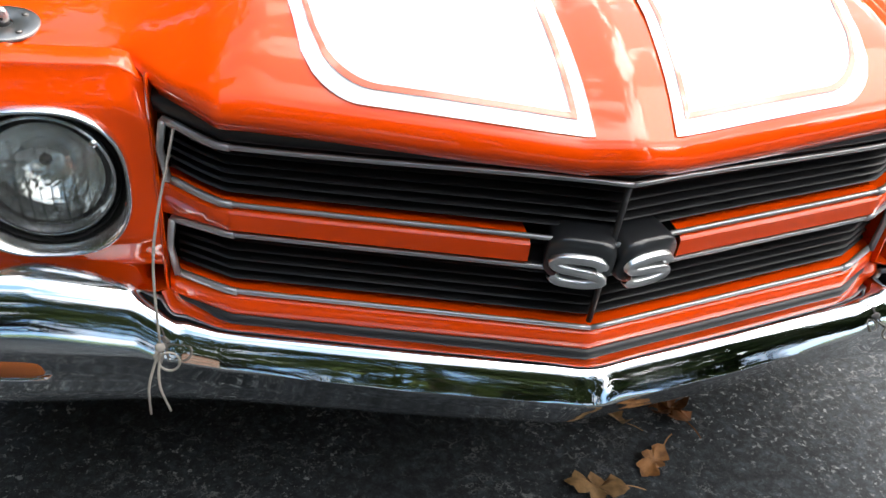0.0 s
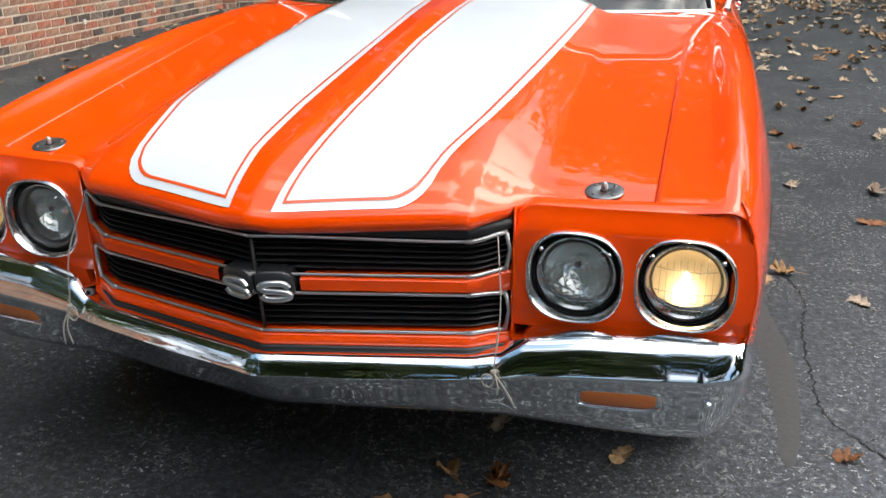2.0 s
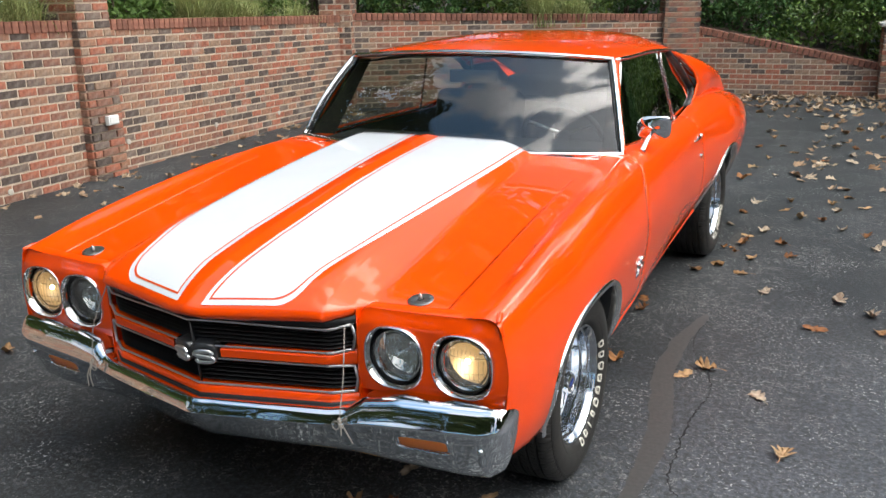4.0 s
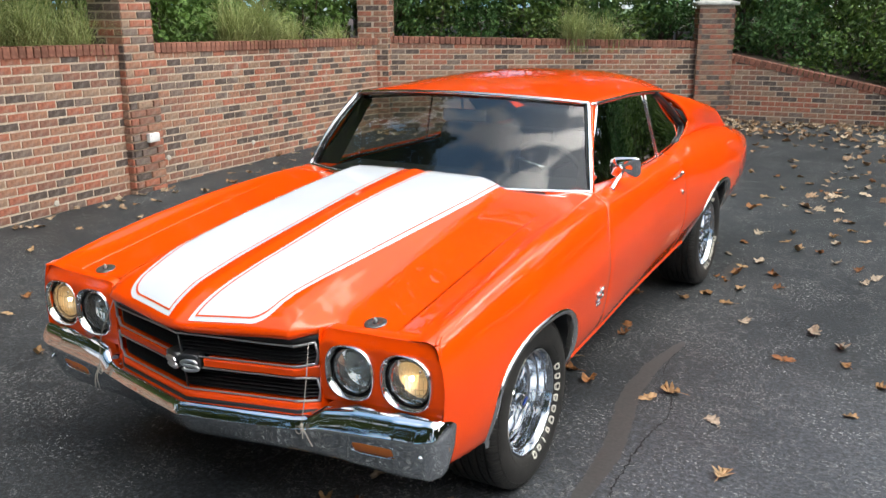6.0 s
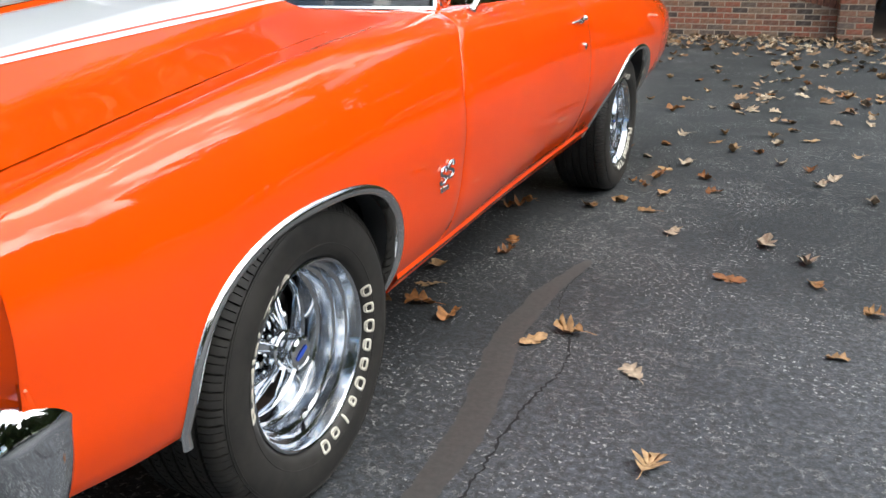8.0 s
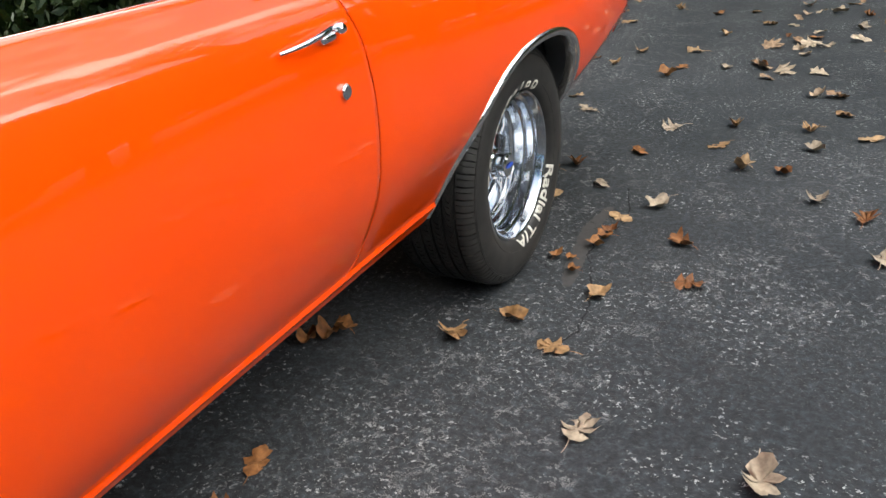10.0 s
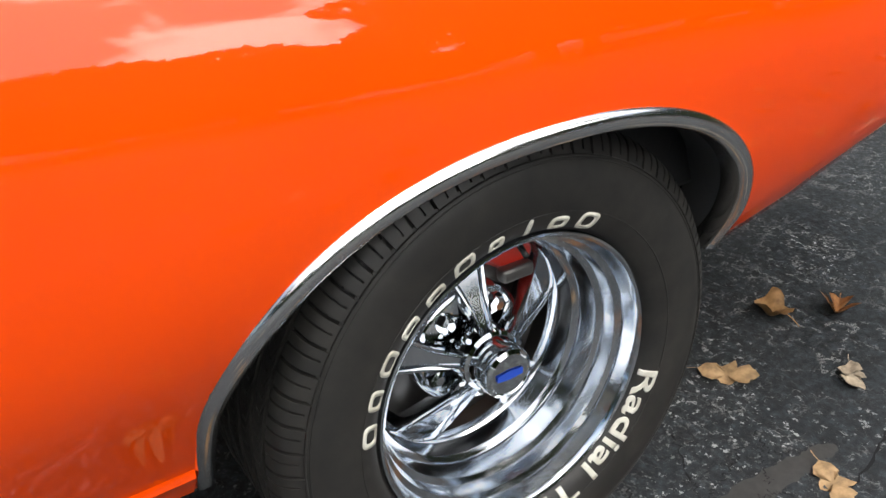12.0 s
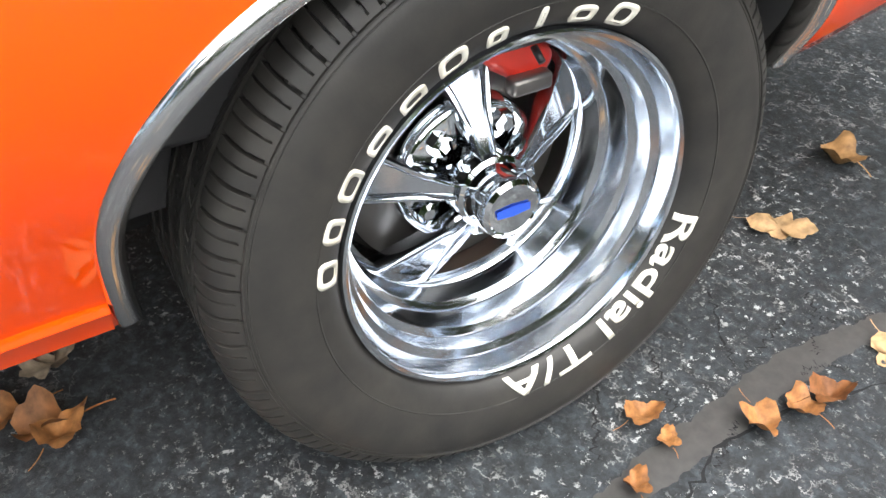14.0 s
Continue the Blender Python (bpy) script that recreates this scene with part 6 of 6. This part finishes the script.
# ---- plants ----
def leaf_cloud(name, centres, count, size, mat, parent, seed, flat=.0, droop=.3):
    """Many small pointed leaves through clumps (x, y, z, rx, ry, rz)."""
    rng = np.random.default_rng(seed)
    vol = np.array([c[3] * c[4] * c[5] for c in centres]) ** .67
    pick = rng.choice(len(centres), count, p=vol / vol.sum())
    C = np.array(centres)[pick]
    d = rng.normal(size=(count, 3))
    d /= np.linalg.norm(d, axis=1)[:, None]
    r = rng.uniform(.55, 1.04, count) ** .6
    P = C[:, :3] + d * C[:, 3:] * r[:, None]
    ax = rng.normal(size=(count, 3)) + d * .8
    ax[:, 2] -= droop
    ax /= np.linalg.norm(ax, axis=1)[:, None]
    sd = np.cross(ax, rng.normal(size=(count, 3)))
    sd /= np.linalg.norm(sd, axis=1)[:, None]
    L = size * rng.uniform(.6, 1.3, count)[:, None]
    nz = np.cross(ax, sd)
    a, b, c, e = P - ax * L * .5, P + sd * L * .24 + nz * L * .05, P + ax * L * .5, P - sd * L * .24 + nz * L * .05
    v = np.stack([a, b, c, e], 1).reshape(-1, 3)
    f = np.arange(count * 4).reshape(-1, 4)
    me = bpy.data.meshes.new(name)
    me.from_pydata(v.tolist(), [], f.tolist())
    me.materials.append(mat)
    ob = new(name, me)
    ob.parent = parent
    return ob


def shrub(x, y, z, w, h, mat, seed, label, count=2600, size=.07):
    rnd = random.Random(seed)
    s = new("shrub")
    tagged(s, label, "shrub", "shrubs behind the wall")
    clumps = [(x + rnd.uniform(-.35, .35) * w, y + rnd.uniform(-.35, .35) * w, z + h * rnd.uniform(.15, .85), w * rnd.uniform(.18, .34), w * rnd.uniform(.18, .34), h * rnd.uniform(.14, .28)) for _ in range(11)]
    leaf_cloud("foliage", clumps, count, size, mat, s, seed)
    for k in range(4):
        c = clumps[k]
        part("stem", tube_bm([(x + rnd.uniform(-.1, .1), y, z - .05), ((x + c[0]) / 2, (y + c[1]) / 2, z + h * .25), (c[0], c[1], c[2])], [.025, .018, .006], 6), BARK, s)
    return s


def grass_clump(x, y, z, n, h, seed):
    rnd = random.Random(seed)
    v, f = [], []
    for _ in range(n):
        a, lean, hh = rnd.uniform(0, 6.283), rnd.uniform(.15, 1.0), h * rnd.uniform(.6, 1.15)
        bx, by = x + rnd.gauss(0, .08), y + rnd.gauss(0, .08)
        w = rnd.uniform(.003, .006)
        ca, sa = math.cos(a), math.sin(a)
        e = len(v)
        for q in range(6):
            t = q / 5
            out = lean * hh * t ** 1.7
            zz = z + hh * (t - .55 * lean * t * t * t * 1.3)
            ww = w * (1 - t * .9)
            v += [(bx + ca * out - sa * ww, by + sa * out + ca * ww, zz), (bx + ca * out + sa * ww, by + sa * out - ca * ww, zz)]
        for q in range(5):
            i = e + 2 * q
            f.append((i, i + 1, i + 3, i + 2))
    g = mesh_part("ornamental_grass", v, f, BLADE, None, True)
    tagged(g, "arching clump of pale green ornamental grass", "ornamental grass", "grasses behind the wall")


def tree(x, y, h, r, seed, label, mat=None, leaves=5200, z0=0.0, size=.16, low=.35):
    rnd = random.Random(seed)
    t = new("tree")
    tagged(t, label, "tree", "surrounding trees")
    top = (x + rnd.uniform(-.4, .4), y + rnd.uniform(-.4, .4), z0 + h * .85)
    part("trunk", tube_bm([(x, y, z0 - .1), (x + .05, y, z0 + h * .3), ((x + top[0]) / 2, (y + top[1]) / 2, z0 + h * .6), top], [.24, .19, .12, .03], 10), BARK, t)
    clumps = []
    for k in range(42):
        a, q = rnd.uniform(0, 6.283), rnd.uniform(low, .95)
        rr = r * (1.1 - .55 * q) * rnd.uniform(.45, 1)
        c = (x + rr * math.cos(a), y + rr * math.sin(a), z0 + h * q)
        if k % 3 == 0:
            part("limb", tube_bm([(x, y, z0 + h * q * .72), ((x + c[0]) / 2, (y + c[1]) / 2, z0 + h * q * .88), c], [.06, .04, .012], 6), BARK, t)
        clumps.append((*c, r * rnd.uniform(.20, .42), r * rnd.uniform(.20, .42), h * rnd.uniform(.05, .11)))
    leaf_cloud("crown", clumps, leaves, size, mat or TREE_LEAF, t, seed)


def plant_all():
    rnd = random.Random(5)
    zb = lambda y: 1.24 + level(min(y, 11))
    # behind the west wall
    for k, y in enumerate(np.arange(-3.0, 8.3, .95)):
        x = WALL_W(y) - .75 - rnd.uniform(0, .25)
        if k % 3 == 1:
            shrub(x - .25, y, zb(y), 1.25, 1.25, GREEN, 40 + k, "dark green holly-like shrub")
        else:
            shrub(x - .1, y, zb(y), 1.15, rnd.uniform(.75, 1.05), GREEN_LIGHT, 40 + k, "loose light green shrub", 1900, .085)
    for k, (y, h, n) in enumerate(((1.75, 1.0, 700), (2.25, .95, 600), (2.75, .8, 400), (5.1, .9, 700), (5.55, .95, 700), (6.1, .7, 380), (7.2, .6, 260))):
        grass_clump(WALL_W(y) - .27, y, zb(y) - .02, n, h, 80 + k)
    # behind the north-west wall
    for k in range(7):
        u = (k + .4) / 7
        x, y = CORNER[0] + (BEND[0] - CORNER[0]) * u - .55, CORNER[1] + (BEND[1] - CORNER[1]) * u + .65
        shrub(x, y, zb(y), 1.25, 1.35, GREEN if k % 2 else CONIFER, 110 + k, "dense dark green evergreen shrub", 3000, .075)
    grass_clump(-3.00, 10.05, zb(10.1), 700, .85, 91)
    grass_clump(-2.62, 10.40, zb(10.5), 460, .7, 92)
    # second row, taller
    for k in range(9):
        u = k / 8
        x, y = -8.2 + 8.0 * u, 7.0 + 7.2 * u
        shrub(x, y, zb(11), 2.3, 2.6, GREEN if k % 3 else CONIFER, 130 + k, "tall dark evergreen shrub", 4200, .11)
    for k, y in enumerate(np.arange(-2.5, 7.0, 2.1)):
        shrub(-7.0, y, 1.2, 2.2, 2.4, GREEN, 150 + k, "tall dark evergreen shrub", 3800, .11)
    # bank behind the sloping wall
    for k, (x, y, w, h, m) in enumerate(((-.55, 12.5, 1.7, 1.9, CONIFER), (.35, 12.8, 1.8, 1.6, GREEN), (1.25, 12.9, 1.6, 1.5, GREEN), (1.9, 13.2, 1.6, 1.7, CONIFER), (2.9, 12.9, 1.7, 1.6, GREEN), (4.0, 13.0, 1.8, 1.9, GREEN), (5.4, 13.1, 2.0, 2.2, CONIFER),
                                         (-.6, 14.6, 2.6, 3.0, GREEN), (1.4, 14.9, 2.6, 3.0, CONIFER), (3.4, 14.8, 2.6, 3.0, GREEN), (5.6, 14.9, 2.8, 3.2, GREEN), (7.6, 14.5, 2.8, 3.2, GREEN))):
        shrub(x, y, .35 if x > -.4 else .8, w, h, m, 170 + k, "dense dark green evergreen shrub on the bank", 3600, .085)
    # trees that close the place all round
    for k, (x, y, h, r) in enumerate(((10.0, -3, 3.6, 2.6), (10.6, 1.2, 2.9, 2.6), (10.4, 5.4, 2.8, 2.6), (11, 10.5, 6.2, 3.2), (9.0, -8.0, 8, 3.4), (3.0, -10.5, 9, 3.6), (-2.2, -11.0, 10, 3.8), (-7, -9.5, 12, 3.8),
                                      (-8.3, -2.2, 12.5, 3.6), (-9.3, 1.6, 13.5, 4), (-9.4, 5.6, 13.5, 4), (-8.5, 12.5, 16, 4.4), (-5.5, 16.0, 15, 4.4), (-2.2, 17.5, 14, 4.4), (1.0, 17.8, 12, 4.2), (4.0, 18.0, 8.5, 4.2), (7.0, 17.5, 6.8, 4.0),
                                      (10.0, 16.5, 6.6, 4.0), (12.5, 13, 6, 3.6), (-8.4, 4.0, 12, 3.4), (-8.4, 8.4, 13, 3.6), (13.5, 4, 3.4, 3.0), (13.5, -6, 6, 3.6), (0.5, -15, 13, 4), (-12, -7, 12, 4))):
        tree(x, y, h, r, 300 + k, "leafy green deciduous tree in full leaf", leaves=19000, size=.27, z0=1.0 if x < -5 and y > -8 else 0.0, low=.14)


plant_all()


def overhang():
    """A thin-leaved tree whose limbs reach over the driveway."""
    rnd = random.Random(77)
    t = new("tree")
    tagged(t, "thin-leaved tree whose limbs reach over the driveway", "tree", "surrounding trees")
    part("trunk", tube_bm([(9.4, 13.4, -.1), (9.3, 13.3, 3), (8.9, 13.0, 6), (8.2, 12.6, 9)], [.26, .22, .17, .10], 10), BARK, t)
    clumps = []
    for k in range(16):
        a = rnd.uniform(0, 6.283)
        q = rnd.uniform(.2, 1)
        c = (6.4 + 2.4 * q * math.cos(a), 11.8 + 2.4 * q * math.sin(a), 7.6 + rnd.uniform(-1.5, 1.7))
        part("limb", tube_bm([(8.9, 13.0, 5.0 + rnd.uniform(0, 3)), ((8.9 + c[0]) / 2, (13.0 + c[1]) / 2, c[2] - .3), c], [.09, .05, .012], 6), BARK, t)
        for w in range(3):
            e = (c[0] + rnd.uniform(-1, 1), c[1] + rnd.uniform(-1, 1), c[2] + rnd.uniform(-.5, .5))
            part("twig", tube_bm([c, e], [.018, .004], 5), BARK, t)
            clumps.append((*e, .55, .55, .30))
    leaf_cloud("crown", clumps, 3600, .17, TREE_LEAF, t, 78)


overhang()


# ---- litter, cracks ----
def crack(name, pts, width, seed, label):
    rnd = random.Random(seed)
    p = spline([(x, y, 0) for x, y in pts], 14 * len(pts))
    rows = []
    for i, q in enumerate(p):
        d = p[min(i + 1, len(p) - 1)] - p[max(i - 1, 0)]
        d = d / (np.linalg.norm(d) + 1e-9)
        nx = np.array((-d[1], d[0], 0))
        j = nx * rnd.gauss(0, .0035)
        w = width * rnd.uniform(.25, 1.25)
        rows.append([tuple(q + j + nx * w + np.array((0, 0, .0016))), tuple(q + j - nx * w + np.array((0, 0, .0016)))])
    c = sheet(name, rows, CRACK, None, flip=True)
    tagged(c, label, "crack", kind="structure")


crack("crack", [(1.118, 1.06), (1.165, .82), (1.142, .58), (1.15, .30), (1.165, .08), (1.25, -.04), (1.36, -.20), (1.43, -.5)], .0040, 1, "jagged dark crack in the asphalt")
crack("crack", [(1.118, 1.06), (1.02, 1.25), (.99, 1.5), (1.04, 1.8)], .0016, 2, "thin dark crack in the asphalt")
crack("crack", [(1.00, 2.46), (1.06, 2.62), (1.00, 2.90), (.94, 3.08), (.97, 3.35), (.90, 3.6)], .0028, 3, "thin dark crack in the asphalt")
crack("crack", [(1.25, -.04), (1.32, .02), (1.36, -.06)], .0014, 4, "thin dark crack in the asphalt")
crack("crack", [(.725, 3.229), (.821, 3.164), (.859, 3.154), (.85, 3.191), (.837, 3.236), (.809, 3.298)], .0016, 5, "branching thin crack in the asphalt")
crack("crack", [(.764, 3.079), (.837, 3.046), (.872, 3.035)], .0018, 6, "thin dark crack in the asphalt")
crack("crack", [(.767, 2.996), (.827, 2.942), (.884, 2.902)], .0020, 7, "thin dark crack in the asphalt")
crack("crack", [(.793, 3.341), (.847, 3.322), (.868, 3.351)], .0018, 8, "thin dark crack in the asphalt")
crack("crack", [(.833, 3.315), (.865, 3.282), (.894, 3.26)], .0012, 9, "thin dark crack in the asphalt")
crack("crack", [(.926, 3.087), (.942, 3.056), (.965, 3.015)], .0018, 10, "thin dark crack in the asphalt")
crack("crack", [(.907, 3.215), (.911, 3.248), (.94, 3.277)], .0016, 11, "thin dark crack in the asphalt")


def sealer(pts, width, seed):
    """A smooth smear of old filler over the asphalt."""
    rnd = random.Random(seed)
    p = spline([(x, y, 0) for x, y in pts], 12 * len(pts))
    rows = []
    for i, q in enumerate(p):
        d = p[min(i + 1, len(p) - 1)] - p[max(i - 1, 0)]
        d = d / (np.linalg.norm(d) + 1e-9)
        nx = np.array((-d[1], d[0], 0))
        e = max(0.0, math.sin(math.pi * i / (len(p) - 1))) ** .35
        a, b = width * e * (.8 + .25 * noise.noise((i * .21, seed, 0))) + rnd.uniform(0, .006), width * e * (.8 + .25 * noise.noise((i * .19, seed, 9))) + rnd.uniform(0, .006)
        rows.append([tuple(q + nx * a + np.array((0, 0, .0006))), tuple(q + nx * a * .8 + np.array((0, 0, .0011))), tuple(q - nx * b * .8 + np.array((0, 0, .0011))), tuple(q - nx * b + np.array((0, 0, .0006)))])
    c = sheet("crack_sealer", rows, SEALER, None, flip=True)
    tagged(c, "smooth grey smear of old crack filler on the asphalt", "crack filler", kind="structure")


sealer([(.99, 1.75), (.94, 1.35), (.95, .98), (1.00, .70), (1.05, .45), (1.07, .15), (1.06, -.2)], .055, 3)


sealer([(.955, 2.82), (.94, 2.894), (.923, 2.993), (.911, 3.086), (.891, 3.215), (.892, 3.32), (.896, 3.42)], .030, 7)


def litter():
    """Leaves that nobody could count, thick along the far wall."""
    rng = np.random.default_rng(11)
    v, f = [], []
    def add(x, y, s):
        base = LEAVES[int(rng.integers(len(LEAVES)))][0]
        a, t1, t2 = rng.uniform(0, 6.283), rng.uniform(-.35, .35), rng.uniform(-.35, .35)
        m = Matrix.Translation((x, y, .003)) @ Euler((t1, t2, a)).to_matrix().to_4x4() @ Matrix.Diagonal((s, s, s, 1))
        e = len(v)
        n = 30
        vs = [base.vertices[i].co for i in list(range(0, n)) + [90]]
        v.extend(tuple(m @ c) for c in vs)
        f.extend((e + k, e + (k + 1) % n, e + n) for k in range(n))
    for _ in range(620):
        x = rng.uniform(-1.5, 4.5)
        y = 11.35 + .1 * x - abs(rng.normal(0, 1.1))
        add(x, y, rng.uniform(.7, 1.3))
    for _ in range(260):
        x, y = rng.uniform(1.0, 6.0), rng.uniform(4.8, 10.2)
        add(x, y, rng.uniform(.7, 1.3))
    for _ in range(60):
        y = rng.uniform(1.0, 8)
        add(WALL_W(y) + abs(rng.normal(.1, .35)), y, rng.uniform(.6, 1.1))
    for _ in range(150):
        u = rng.uniform(0, 1)
        add(CORNER[0] + (BEND[0] - CORNER[0]) * u + abs(rng.normal(.1, .5)), CORNER[1] + (BEND[1] - CORNER[1]) * u - abs(rng.normal(.2, .5)), rng.uniform(.7, 1.2))
    l = mesh_part("leaf_litter", v, f, LITTER, None, False)
    tagged(l, "scattered dry leaves along the foot of the wall", "leaf litter", kind="stuff")


litter()


# places of single leaves, near the nose and along the left side
SPOTS_A = [(0.19, -0.62), (0.31, -0.57), (0.39, -0.46), (0.27, -0.46), (0.66, -0.27), (0.34, -0.21), (1.2, -0.12), (-1.91, -0.05), (-2.62, 0.26), (1.49, 0.42), (-2.81, 0.52), (1.35, 0.87), (1.03, 0.96),
           (0.73, 1.02), (0.47, 1.05), (1.11, 1.07), (0.59, 1.1), (1.86, 1.2), (-3.72, 1.22), (0.54, 1.26), (0.49, 1.45), (1.96, 1.59), (0.67, 1.69), (1.49, 1.74), (1.78, 1.8), (0.64, 1.85), (1.73, 2.03),
           (1.57, 2.2), (1.2, 2.21), (0.79, 2.47), (1.04, 2.5), (0.89, 2.61), (1.05, 2.81)]
SPOTS_B = [(1.26, 2.95), (1.96, 3.03), (1.18, 3.21), (1.72, 3.29), (0.95, 3.34), (1.78, 3.43), (1.04, 3.48), (1.66, 3.58), (0.8, 3.6), (0.58, 3.66), (1.51, 3.7),
           (0.65, 3.77), (1.23, 3.93), (1.37, 3.93), (0.83, 3.98), (1.89, 4.05), (1.1, 4.16), (1.44, 4.22), (0.88, 4.32), (1.62, 4.41), (1.11, 4.44), (1.4, 4.46), (0.46, 4.47), (0.34, 4.66), (1.5, 4.72),
           (0.64, 5.16), (0.32, 5.33), (0.67, 5.36), (0.88, 5.4), (0.18, 5.41), (1.04, 5.49), (1.96, 5.51), (0.38, 5.64), (0.66, 5.72), (1.82, 5.73), (1.22, 6.24), (1.07, 6.26), (1.06, 6.55)]


def scatter_leaves():
    rnd = random.Random(21)
    for x, y in SPOTS_A + SPOTS_B:
        put_leaf(x, y, rnd, .85)
    for x, y, z, k in ((.50, 2.34, .004, 1.1), (.455, 2.30, .004, .85), (.535, 2.35, .022, .8)):
        put_leaf(x, y, rnd, k, 6 if z < .01 else 9, DRY_BROWN, z)
    put_leaf(.378, 2.367, rnd, .8, 0, DRY_PALE, .004)
    put_leaf(.668, 3.423, rnd, .95, 2, DRY_TAN, .003)
    for x, y, k in ((.863, 2.989, .55), (.907, 2.992, .4), (.941, 2.915, .5), (.946, 3.101, .65), (.953, 3.166, .5), (.958, 3.21, .6)):
        put_leaf(x, y, rnd, k, rnd.choice((3, 6, 9)), DRY_BROWN, .004)
    for _ in range(90):
        y = rnd.uniform(2.6, 8.0)
        put_leaf(rnd.uniform(2.0, 4.6), y, rnd, .9)
    for _ in range(40):
        put_leaf(rnd.uniform(-.4, 2.4), rnd.uniform(6.0, 8.4), rnd, .9)
    for _ in range(14):
        put_leaf(rnd.uniform(-4.4, -1.6), rnd.uniform(-1.0, 6.0), rnd, .8)


scatter_leaves()


# ---- bricks ----
lay_bricks()
lay_pillars()
